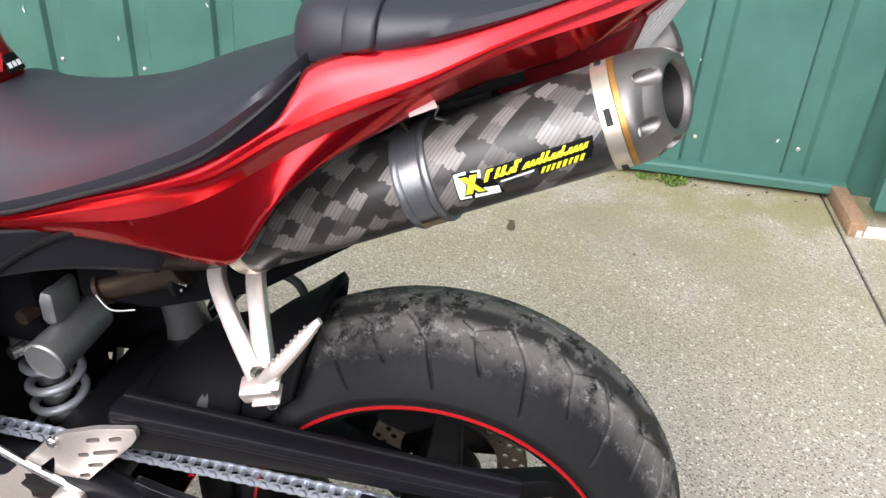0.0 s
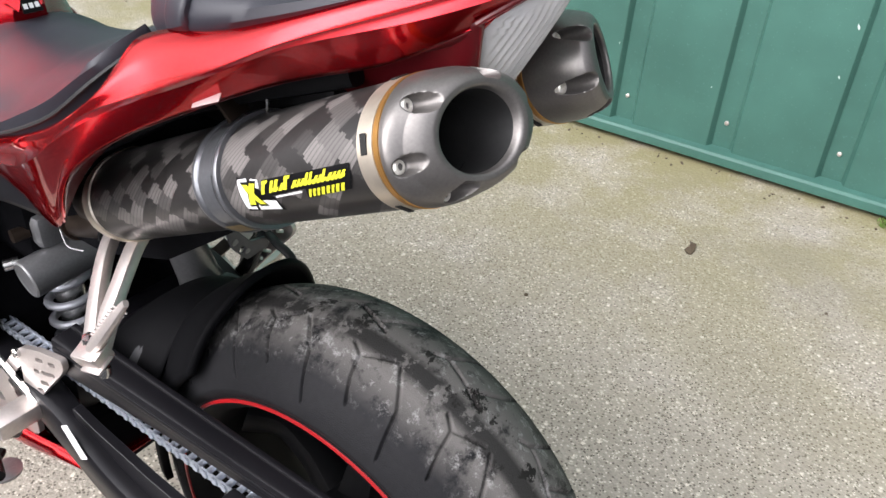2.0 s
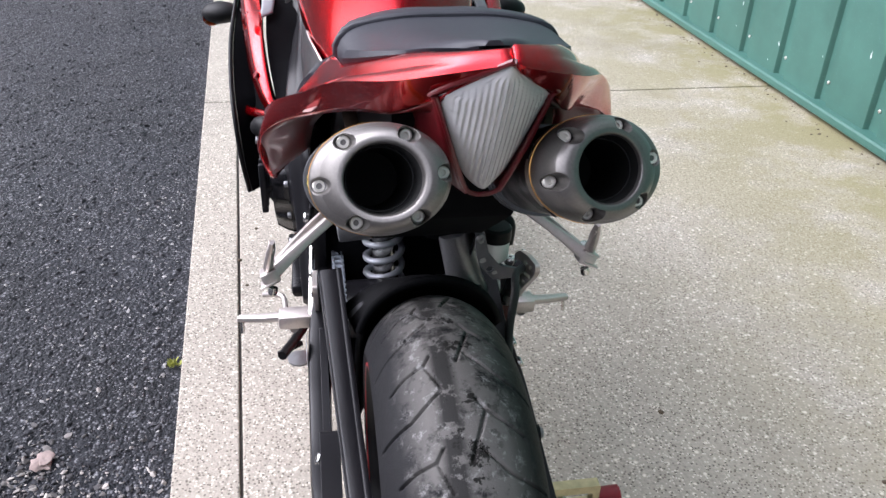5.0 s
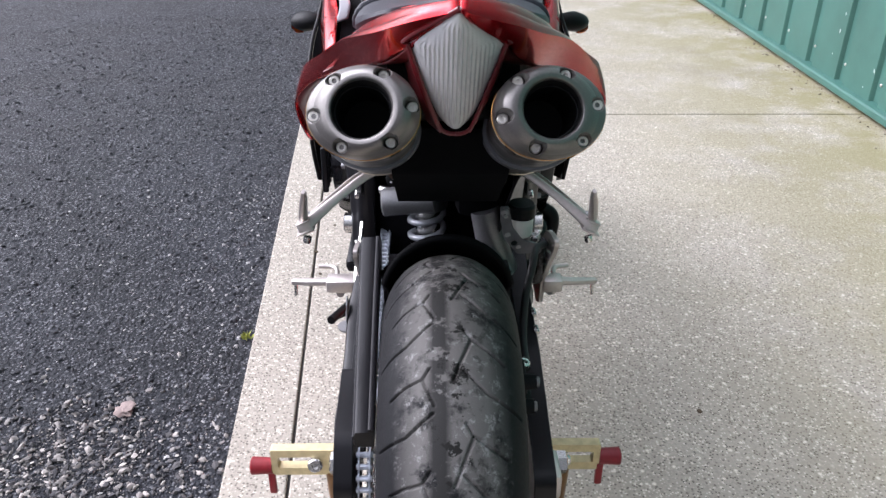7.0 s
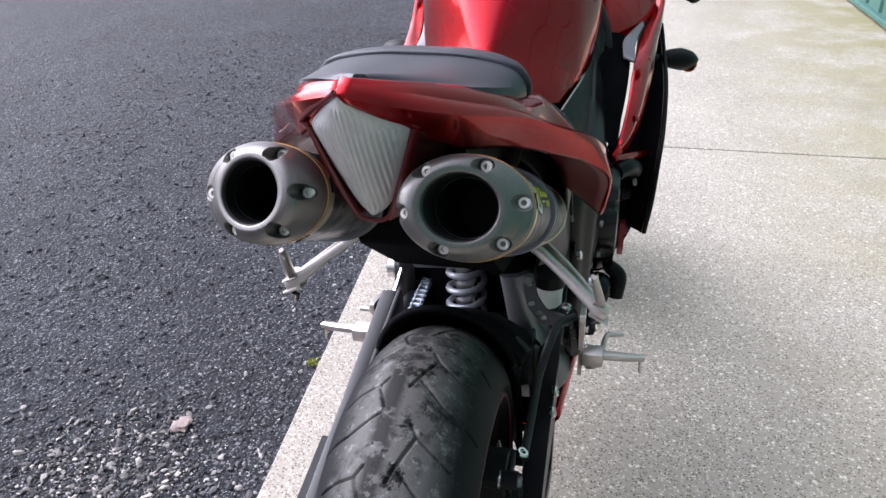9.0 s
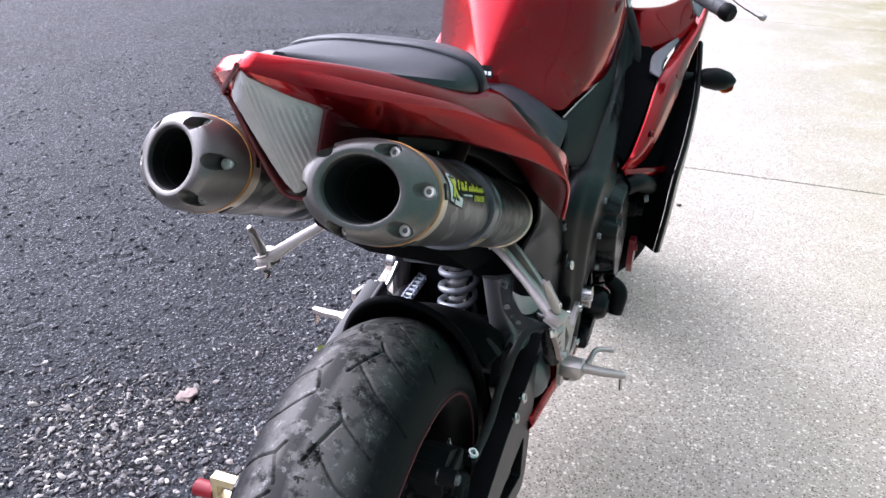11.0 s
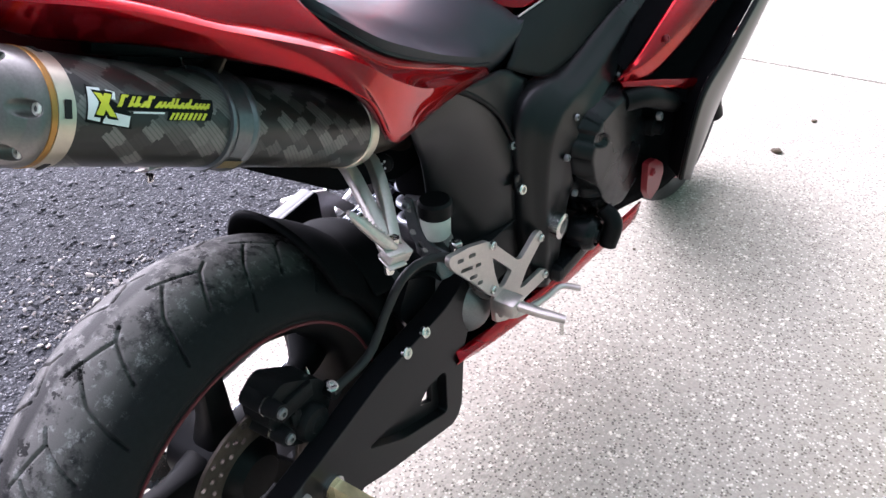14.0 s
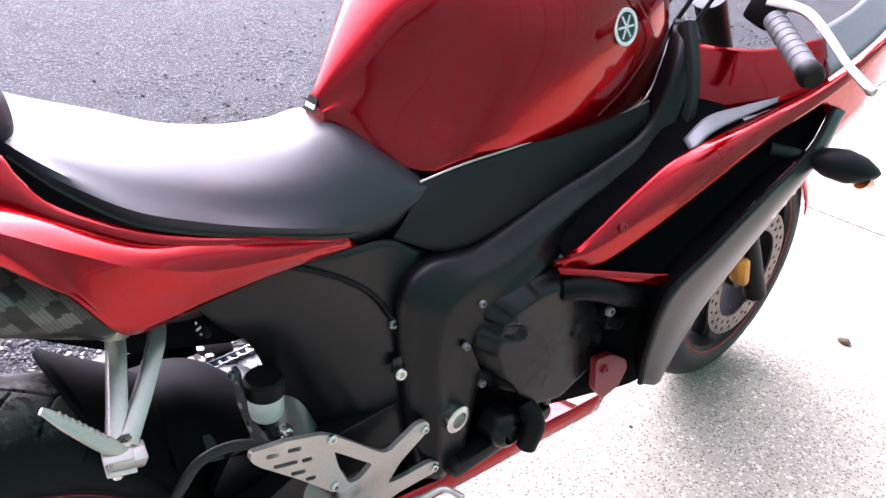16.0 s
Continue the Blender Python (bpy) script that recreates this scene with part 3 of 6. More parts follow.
def tyre_mesh(ring, tube, pitch_count, nu=1600, nv=150):
    """A tyre with its tread grooves sunk into the rubber."""
    length = 2 * math.pi * (ring + tube)
    pitch = length / pitch_count
    step = length / 360
    # grooves as (degrees round, metres across): a bent groove and a long one on each flank
    grooves = [[(105.9, 0.0150), (108.5, 0.0240), (118.8, 0.0010)], [(108.5, 0.0240), (111.0, 0.0440), (113.6, 0.0700)],
               [(116.5, 0.0120), (121.7, 0.0430), (124.0, 0.0720), (125.8, 0.1000)],
               [(103.7, -0.0235), (108.7, -0.0590), (110.2, -0.0880), (111.5, -0.1100)],
               [(115.8, -0.0277), (118.4, -0.0365), (119.7, -0.0620), (121.8, -0.0850)], [(118.4, -0.0365), (124.5, -0.0220)]]
    ang = np.radians(np.linspace(14, 166, nv))
    a = np.linspace(0, 2 * np.pi, nu, endpoint=False)
    u = (a / (2 * np.pi) * length)[:, None]
    v = (-(ang - np.pi / 2) * tube)[None, :]
    cut = np.full((nu, nv), 1.0)
    for line in grooves:
        for (u0, v0), (u1, v1) in zip(line, line[1:]):
            for off in (-1, 0, 1):
                du, dv = (u1 - u0) * step, v1 - v0
                pu, pv = ((u - 100 * step) % pitch) - (u0 - 100) * step - off * pitch, v - v0
                w = np.clip((pu * du + pv * dv) / (du * du + dv * dv), 0, 1)
                cut = np.minimum(cut, np.hypot(pu - w * du, pv - w * dv))
    depth = 0.0038 * np.clip((0.0021 - cut) / 0.0010, 0, 1)
    r = ring + (tube - depth) * np.sin(ang)[None, :]
    x = (tube - depth) * np.cos(ang)[None, :]
    # bead edges
    x = np.c_[np.full(nu, tube * 0.80), np.full(nu, tube * 0.92), x, np.full(nu, -tube * 0.92), np.full(nu, -tube * 0.80)]
    r = np.c_[np.full(nu, ring + 0.004), np.full(nu, ring + 0.011), r, np.full(nu, ring + 0.011), np.full(nu, ring + 0.004)]
    n2 = nv + 4
    co = np.stack([x, r * np.cos(a)[:, None], r * np.sin(a)[:, None]], -1).reshape(-1, 3)
    i, j = np.meshgrid(np.arange(nu), np.arange(n2 - 1), indexing="ij")
    q = np.stack([i * n2 + j, i * n2 + j + 1, ((i + 1) % nu) * n2 + j + 1, ((i + 1) % nu) * n2 + j], -1).reshape(-1, 4)
    me = bpy.data.meshes.new("tyre")
    me.from_pydata(co.tolist(), [], q.tolist())
    me.transform(AT_AXLE)
    return me


TUBE_R, RING_R = 0.095, 0.216
rim_prof = [(0.088, 0.229), (0.0895, 0.222), (0.082, 0.216), (0.074, 0.205), (0.05, 0.196), (0.0, 0.192), (-0.05, 0.196), (-0.074, 0.205), (-0.082, 0.216), (-0.0895, 0.222), (-0.088, 0.229),
            (-0.07, 0.222), (0, 0.214), (0.07, 0.222)]
rear_wheel = part("rear_wheel", moved(lathe(rim_prof, 96, close=True), AT_AXLE), BLACK, bike, "black cast wheel")
part("tyre", tyre_mesh(RING_R, TUBE_R, 16), TYRE_WORN, rear_wheel, "scuffed black tyre with worn grey tread", sharp=0)
for s in (-1, 1):
    # the right stripe takes the darker tape colour in place of shade
    part("rim_tape", moved(lathe([(0.0886 * s, 0.2212), (0.0905 * s, 0.2218), (0.0904 * s, 0.2250), (0.0887 * s, 0.2256)], 120), AT_AXLE), RED_TAPE if s < 0 else RED_TAPE_SHADED, rear_wheel, "red rim stripe")
for k in range(5):
    a = radians(72 * k + 20)
    d = Vector((0, math.cos(a), math.sin(a)))
    pts = [AXLE + d * r + Vector((x, 0, 0)) for r, x in ((0.04, 0.0), (0.10, 0.012), (0.16, 0.016), (0.20, 0.0))]
    side = Vector((1, 0, 0)).cross(d)
    part("spoke", sweep(pts, [0.052, 0.04, 0.034, 0.05], [0.05, 0.032, 0.03, 0.06], side), BLACK, rear_wheel)
part("hub", moved(lathe([(-0.07, 0.001), (-0.07, 0.03), (-0.055, 0.05), (0.05, 0.05), (0.07, 0.032), (0.07, 0.001)], 40), AT_AXLE), BLACK, rear_wheel)
sprocket = [(0.078 + (0.004 if k % 4 in (1, 2) else 0)) * 1.12 for k in range(180)]
spr_pts = [(r * math.cos(2 * math.pi * k / 180), r * math.sin(2 * math.pi * k / 180)) for k, r in enumerate(sprocket)]
YZ = Matrix(((0, 0, 1, 0), (1, 0, 0, 0), (0, 1, 0, 0), (0, 0, 0, 1)))   # plate axes to the bike's y, z
part("sprocket", plate(spr_pts, 0.006, Matrix.Translation((-0.112, 0, AXLE.z)) @ YZ, [ring2d(0, 0, 0.05, 24)]), STEEL, rear_wheel, smooth=False)
disc_holes = [ring2d(r * math.cos(a), r * math.sin(a), 0.0045, 8) for q, r in enumerate((0.083, 0.094, 0.104)) for a in np.linspace(0, 2 * math.pi, 22, endpoint=False) + q * 0.1]
part("brake_disc", plate(ring2d(0, 0, 0.112, 72), 0.005, Matrix.Translation((0.068, 0, AXLE.z)) @ YZ, [ring2d(0, 0, 0.070, 48)] + disc_holes), DISC, rear_wheel, "drilled steel brake disc", smooth=False)

# rear brake caliper, bracket and hose
caliper = part("brake_caliper", plate(rounded([(0.016, 0.562), (0.030, 0.564), (0.088, 0.524), (0.108, 0.488), (0.090, 0.452), (0.048, 0.440), (0.012, 0.466), (-0.004, 0.520), (0.002, 0.552)], 0.010), 0.046, Matrix.Translation((0.084, 0.008, -0.018)) @ YZ), CAST_BLACK, bike, "black cast rear brake caliper")
caliper.modifiers.new("edge", "BEVEL").width = 0.007
part("piston_housing", moved(lathe([(0.0, 0.027), (0.014, 0.027), (0.020, 0.023), (0.021, 0.012), (0.023, 0.010), (0.023, 0.0005)], 32), Matrix.Translation((0.103, 0.064, 0.458))), CAST_BLACK, caliper)
part("bridge", box(0.010, 0.060, 0.026, (0.109, 0.048, 0.508), 0.004, None), CAST_BLACK, caliper)
part("pad_boss", box(0.008, 0.018, 0.022, (0.1095, 0.044, 0.482), 0.003), CAST_BLACK, caliper)
part("pad_boss", box(0.008, 0.008, 0.034, (0.1100, 0.044, 0.480), 0.003), CAST_BLACK, caliper)
for y, z in ((0.012, 0.527), (0.016, 0.479)):
    pin = part("slide_pin", tube([(0.066, y, z), (0.103, y, z), (0.124, y, z)], [0.013, 0.013, 0.011], 18), CAST_BLACK, caliper)
    part("pin_ring", moved(lathe([(0, 0.0105), (0, 0.0132), (0.003, 0.0132), (0.003, 0.0105)], 20), Matrix.Translation((0.100, y, z))), STEEL, pin, "bright steel ring")
    bolt("pin_bolt", (0.123, y, z), (1, 0, 0), 0.0075, 0.006, STEEL_GREY, pin)
part("banjo_joint", moved(lathe([(-0.010, 0.011), (0.010, 0.011), (0.010, 0.0005)], 18), Matrix.Translation((0.112, 0.108, 0.478))), CAST_BLACK, caliper)
bolt("banjo_bolt", (0.118, 0.104, 0.488), (0.4, -0.1, 1), 0.009, 0.008, STEEL, caliper)
part("bleed_nipple", moved(lathe([(0, 0.004), (0.006, 0.004), (0.009, 0.0022), (0.016, 0.0015), (0.016, 0.0002)], 10, "z"), Matrix.Translation((0.088, 0.094, 0.503))), STEEL, caliper, "steel bleed nipple")
part("brake_hose", tube([(0.172, 0.320, 0.585), (0.152, 0.283, 0.595), (0.142, 0.242, 0.588), (0.130, 0.215, 0.545), (0.124, 0.175, 0.492), (0.122, 0.10, 0.485)], 0.0065, 10, 48), RUBBER, bike, "black rubber brake hose")

# swingarm: curved left arm below the chain, truss plate on the right, cross member between
arm = part("swingarm", sweep([(-0.130, 0.60, 0.436), (-0.142, 0.46, 0.446), (-0.152, 0.385, 0.446), (-0.158, 0.32, 0.428), (-0.160, 0.25, 0.396), (-0.160, 0.16, 0.378), (-0.158, 0.05, 0.384), (-0.140, -0.05, 0.392)], [0.045, 0.045, 0.04, 0.036, 0.034, 0.034, 0.034, 0.03], [0.07, 0.062, 0.058, 0.058, 0.060, 0.062, 0.075, 0.075], steps=50), FRAME, bike, "matt black cast swingarm")
right_out = rounded([(0.60, 0.525), (0.42, 0.525), (0.325, 0.482), (0.17, 0.470), (0.02, 0.432), (-0.065, 0.415), (-0.075, 0.355), (0.02, 0.345), (0.16, 0.285), (0.335, 0.228), (0.358, 0.25), (0.368, 0.37), (0.40, 0.44), (0.60, 0.43)], 0.018)
right_hole = rounded([(0.315, 0.365), (0.12, 0.372), (0.20, 0.318), (0.315, 0.272)], 0.015)
part("truss_plate", plate(right_out, 0.032, Matrix.Translation((0.136, 0, 0)) @ YZ, [right_hole]), FRAME, arm).modifiers.new("edge", "BEVEL").width = 0.006
part("truss_web", plate(rounded([(0.330, 0.385), (0.090, 0.390), (0.190, 0.300), (0.330, 0.255)], 0.012), 0.010, Matrix.Translation((0.130, 0, 0)) @ YZ, [rounded([(0.298, 0.345), (0.262, 0.322), (0.296, 0.303)], 0.005)]), FRAME, arm)
part("cross_member", box(0.26, 0.10, 0.08, (0, 0.43, 0.450), 0.025), FRAME, arm)
part("arm_web", plate(rounded([(0.345, 0.482), (0.300, 0.468), (0.200, 0.450), (0.110, 0.440), (0.075, 0.400), (0.160, 0.360), (0.250, 0.386), (0.320, 0.430)], 0.012), 0.012, Matrix.Translation((-0.150, 0, 0)) @ YZ), FRAME, arm).modifiers.new("edge", "BEVEL").width = 0.004
XZ = Matrix(((1, 0, 0, 0), (0, 0, -1, 0), (0, 1, 0, 0), (0, 0, 0, 1)))   # plate axes to the bike's x, z
bracket = part("reservoir_bracket", plate(rounded([(0.092, 0.658), (0.106, 0.658), (0.115, 0.618), (0.134, 0.594), (0.166, 0.586), (0.166, 0.570), (0.124, 0.568), (0.100, 0.598), (0.093, 0.630)], 0.004), 0.005, Matrix.Translation((0, 0.318, 0)) @ XZ, [ring2d(0.118, 0.588, 0.006, 10)]), PLATE_GREY, arm, "grey painted bracket with flaked paint")
bracket.modifiers.new("edge", "BEVEL").width = 0.001
for x, z, k in ((0.106, 0.606, 1.0), (0.126, 0.582, 0.8), (0.102, 0.640, 0.7)):
    part("paint_flake", plate(rounded([(-0.006, -0.003), (-0.001, -0.005), (0.006, -0.002), (0.003, 0.005), (-0.004, 0.003)], 0.0015, 2), 0.0012, Matrix.Translation((x, 0.3152, z)) @ XZ @ Matrix.Scale(k, 4)), CHIP_PALE, bracket, smooth=False)
bolt("bracket_bolt", (0.099, 0.315, 0.648), (0, -1, 0.2), 0.007, 0.006, STEEL_GREY, bracket)
part("arm_inner", plate(rounded([(0.262, 0.492), (0.296, 0.546), (0.350, 0.540), (0.405, 0.470), (0.365, 0.425), (0.300, 0.432)], 0.012), 0.014, Matrix.Translation((0.104, 0, 0)) @ YZ), FRAME, arm, "black inner side of the swingarm casting")
part("bridge_casting", box(0.20, 0.07, 0.05, (0.01, 0.385, 0.492), 0.020, pose(0, 0, 0, -20)), FRAME, arm)
part("upper_beam", sweep([(-0.132, 0.360, 0.552), (-0.123, 0.14, 0.543), (-0.112, -0.105, 0.526)], [0.036, 0.030, 0.026], [0.054, 0.036, 0.026], steps=20, r=0.14), FRAME, arm, "black ridged upper beam over the chain")
part("beam_ridge", sweep([(-0.119, 0.356, 0.580), (-0.112, 0.14, 0.562), (-0.103, -0.105, 0.540)], 0.008, 0.006, steps=20, r=0.3), FRAME, arm)
part("beam_ridge", sweep([(-0.1505, 0.355, 0.566), (-0.1385, 0.14, 0.549), (-0.1255, -0.105, 0.529)], 0.004, 0.007, steps=20, r=0.3), FRAME, arm)
part("axle_plate", plate(rounded([(0.075, 0.512), (-0.06, 0.488), (-0.105, 0.43), (-0.09, 0.36), (0.05, 0.335), (0.12, 0.350), (0.11, 0.400), (0.055, 0.440)], 0.016), 0.026, Matrix.Translation((-0.146, 0, 0)) @ YZ), FRAME, arm, "flat black axle end of the swingarm").modifiers.new("edge", "BEVEL").width = 0.005
for s in (-1, 1):
    part("chain_adjuster", box(0.02, 0.06, 0.045, (0.152 * s, -0.025, 0.386), 0.006), ALU, arm)
    part("axle_nut", moved(lathe([(0, 0.017), (0.014, 0.017), (0.016, 0.014), (0.016, 0.008), (0.005, 0.007), (0.005, 0.0005)], 6, "x"), Matrix.Translation((0.161 * s, 0, 0.386)) @ Matrix.Diagonal((s, 1, 1, 1))), STEEL, arm)
for y, z in ((0.267, 0.489), (0.222, 0.484)):
    bolt("swingarm_bolt", (0.150, y, z - 0.012), (1, 0, 0.35), 0.009, 0.007, STEEL, arm)
bolt("swingarm_bolt", (-0.160, 0.075, 0.452), (-1, 0, 0.5), 0.008, 0.007, STEEL, arm)
part("warning_label", plate(rounded([(0, 0), (0.050, 0), (0.050, 0.020), (0, 0.020)], 0.002), 0.0006, Matrix.Translation((-0.1775, 0.318, 0.482)) @ YZ @ Matrix.Rotation(radians(-125), 4, "Z")), WHITE, arm, "white label with small grey lines", smooth=False)

# drive chain, link by link, round the rear sprocket and forward on both runs
chain = part("drive_chain", tube([(-0.112, 0.62, 0.45), (-0.112, 0.60, 0.45)], 0.02, 12), CHAIN, bike, "greasy steel drive chain")
link_bm = bmesh.new()
for sx in (-0.0075, 0.0075):
    b = plate(rounded([(-0.012, -0.0055), (-0.004, -0.0065), (0, -0.0045), (0.004, -0.0065), (0.012, -0.0055), (0.0125, 0), (0.012, 0.0055), (0.004, 0.0065), (0, 0.0045), (-0.004, 0.0065), (-0.012, 0.0055), (-0.0125, 0)], 0.002, 2), 0.0022, Matrix.Translation((sx, 0, 0)) @ YZ)
    link_bm = join(link_bm, b)
for y in (-0.008, 0.008):
    link_bm = join(link_bm, tube([(-0.011, y, 0), (0.011, y, 0)], 0.0042, 8))
link_me = bpy.data.meshes.new("chain_link")
link_bm.to_mesh(link_me)
link_bm.free()
link_me.materials.append(CHAIN)
R_SPR = 0.094
run = [(0.58 - i * 0.0159, AXLE.z + R_SPR + 0.010 * min(1, (0.58 - i * 0.0159) / 0.5), 0.0) for i in range(37)]
run += [(R_SPR * math.sin(-a), AXLE.z + R_SPR * math.cos(a), math.degrees(a)) for a in np.arange(0.1, math.pi, 0.0159 / R_SPR)]
run += [(i * 0.0159, AXLE.z - R_SPR + 0.02 * i / 36, 180.0) for i in range(37)]
for y, z, a in run:
    ob = new("chain_link", link_me)
    ob.parent = chain
    ob.matrix_world = pose(-0.118, y, z, a, 0, 0)

# mufflers
def sleeve_frame(s):
    tip, back = Vector((0.0895 * s, -0.166, 0.988)), Vector((0.1015 * s, 0.205, 0.812))
    return frame_of(back, tip - back), (tip - back).length


FLAT = Matrix.Diagonal((1.02, 1, 0.83, 1))   # the sleeve is wider than high


def end_cap(length, bolts, s):
    """The turned end cap with its six sunk bolt pockets."""
    prof = [(-0.026, 0.0525), (-0.023, 0.0540), (-0.014, 0.0541), (-0.004, 0.0528), (0.004, 0.0500), (0.011, 0.0455), (0.0165, 0.0402), (0.0192, 0.0352), (0.0198, 0.0322), (0.0185, 0.0290), (0.012, 0.0275), (-0.02, 0.0270), (-0.12, 0.0268)]
    prof = [tuple(p) for p in spline([(h, r, 0) for h, r in prof[:11]], 120)] + [(h, r, 0) for h, r in prof[11:]]
    rows = []
    for a in np.linspace(0, 2 * math.pi, 320, endpoint=False):
        row = []
        for h, r, _ in prof:
            # round at the mouth, oval at the sleeve
            grow = 1 + 0.16 * min(1.0, max(0.0, (0.050 - r) / 0.016))
            x, z = r * math.cos(a), r * math.sin(a) * grow
            if r > 0.034 and h > -0.025:
                for b in bolts:
                    d = math.hypot(x - 0.0465 * math.cos(b), z - 0.0440 * math.sin(b))
                    if d < 0.0084:
                        f = min(1.0, max(0.0, (d - 0.0058) / 0.0026))
                        h -= max(0.0, h + 0.008) * (1 - f * f * (3 - 2 * f))
            # the mouth is cut so that it looks outward
            cut = min(1.0, max(0.0, (h + 0.02) / 0.03)) if r > 0.0282 else min(1.0, max(0.0, (h + 0.06) / 0.07))
            row.append(Vector((x, length + h + 0.42 * cut * x * s, z)))
        rows.append(row)
    return grid(rows, close_v=True)


def decal_patch(m, length, s, u0, u1, a0, a1, lift, nu=10, na=10):
    """A patch of vinyl that follows the sleeve; u along it, a round it in degrees."""
    rows = []
    for u in np.linspace(u0, u1, nu):
        row = []
        for a in np.linspace(a0, a1, na):
            r = 0.0535 + lift
            row.append(m @ FLAT @ Vector((-r * math.cos(radians(a)) * s, length - u, r * math.sin(radians(a)))))
        rows.append(row)
    return grid(rows)


def muffler(s):
    m, length = sleeve_frame(s)
    body = part("muffler", moved(lathe([(0.0, 0.02), (0.0, 0.046), (0.004, 0.0505), (0.012, 0.0530), (length - 0.04, 0.0530)], 72, "y"), m @ FLAT), CARBON, bike, "dark carbon-fibre muffler with a coarse woven pattern")
    uv = body.data.uv_layers.new(name="sleeve")
    inv = (m @ FLAT).inverted()
    for lp in body.data.loops:
        q = inv @ body.data.vertices[lp.vertex_index].co
        uv.data[lp.index].uv = (q.y, math.atan2(q.z, -q.x * s) * 0.053)
    turn = -13 if s > 0 else -4
    bolts = [radians(turn + 60 * k) for k in range(6)]
    cap = part("end_cap", moved(end_cap(length, bolts, s), m @ FLAT), CAP, body, "grey blasted end cap with sunk bolts")
    cap.data.materials.append(CAP_DARK)
    inv_c = (m @ FLAT).inverted()
    for f in cap.data.polygons:
        q = inv_c @ f.center
        if math.hypot(q.x, q.z / 1.16) < 0.0278:
            f.material_index = 1
    part("outlet_sleeve", moved(lathe([(length - 0.119, 0.0258), (length - 0.012, 0.0258), (length - 0.012, 0.0267), (length - 0.119, 0.0267)], 40, "y"), m @ FLAT @ Matrix.Diagonal((1, 1, 1.16, 1))), CAP_DARK, cap, "sooty black outlet sleeve")
    part("outlet_core", moved(lathe([(length - 0.118, 0.0001), (length - 0.118, 0.0285)], 24, "y"), m @ FLAT @ Matrix.Diagonal((1, 1, 1.16, 1))), CAP_DARK, cap)
    for b in bolts:
        at = m @ FLAT @ Vector((0.0465 * math.cos(b), length - 0.0095 + 0.0111 * math.cos(b) * s, 0.0440 * math.sin(b)))
        bolt("cap_bolt", at, m.to_3x3() @ Vector((0, 1, 0)), 0.0056, 0.0055, BOLT, cap)
    part("heat_band", moved(lathe([(length - 0.0275, 0.0525), (length - 0.027, 0.0545), (length - 0.0225, 0.0549), (length - 0.022, 0.0535)], 72, "y"), m @ FLAT), BRONZE, body, "straw-tinted steel band")
    part("rivet_band", moved(lathe([(length - 0.042, 0.0533), (length - 0.0415, 0.0542), (length - 0.028, 0.0543), (length - 0.0275, 0.0530)], 72, "y"), m @ FLAT), BAND, body, "polished rivet band")
    for k in range(5):
        a = radians(72 * k + 22)
        at = m @ FLAT @ Vector((0.0545 * math.cos(a), length - 0.0350, 0.0545 * math.sin(a)))
        out = m.to_3x3() @ Vector((math.cos(a), 0, math.sin(a)))
        part("slot", box(0.014, 0.0055, 0.0012, (0, 0, 0), 0.0005, frame_of(at, m.to_3x3() @ Vector((0, 1, 0)), out)), CAP_DARK, body, smooth=False)
    part("inlet_band", moved(lathe([(0.002, 0.048), (0.003, 0.0525), (0.010, 0.0545), (0.018, 0.0545), (0.019, 0.0530)], 64, "y"), m @ FLAT), BAND, body, "steel inlet ring")
    part("inlet_pipe", tube([m @ Vector((0, 0.01, 0)), m @ Vector((0.0, -0.05, -0.002)), (0.075 * s, 0.32, 0.755), (0.04 * s, 0.38, 0.70)], [0.030, 0.026, 0.025, 0.025], 20), STEEL_DARK, body, "brown heat-stained steel pipe")
    # clamp
    c = length * 0.50
    clamp = part("clamp", moved(lathe([(c - 0.016, 0.0530), (c - 0.016, 0.0570), (c - 0.0135, 0.0580), (c - 0.0105, 0.0572), (c - 0.009, 0.0556), (c + 0.009, 0.0556), (c + 0.0105, 0.0572), (c + 0.0135, 0.0580), (c + 0.016, 0.0570), (c + 0.016, 0.0530)], 72, "y"), m @ FLAT), CLAMP, body, "grey anodised clamp band")
    part("clamp_pad", decal_patch(m, length, s, length - c - 0.0085, length - c + 0.0085, -30, 22, 0.0030, 6, 12), CLAMP, clamp)
    part("clamp_edge", decal_patch(m, length, s, length - c - 0.011, length - c + 0.011, -52, -36, 0.0042, 6, 6), BRASS, clamp)
    top = m @ FLAT @ Vector((0, c, 0.057))
    part("bracket", sweep([top, top + Vector((0.004 * s, 0.012, 0.018)), top + Vector((0.008 * s, 0.024, 0.040))], 0.024, 0.004, steps=8), STEEL_DARK, clamp)
    part("wire_spring", tube([top + Vector((-0.01 * s, -0.02, 0.0)), top + Vector((-0.01 * s, -0.022, 0.022)), top + Vector((-0.012 * s, 0.0, 0.026)), top + Vector((-0.014 * s, 0.02, 0.03))], 0.0016, 6), STEEL, clamp)
    # maker's sticker as plain shapes
    q0, L = 0.050, 0.122
    lean = -3 if s < 0 else 22
    pos = (lambda f: q0 + L * (1 - f)) if s < 0 else (lambda f: q0 + L * f)

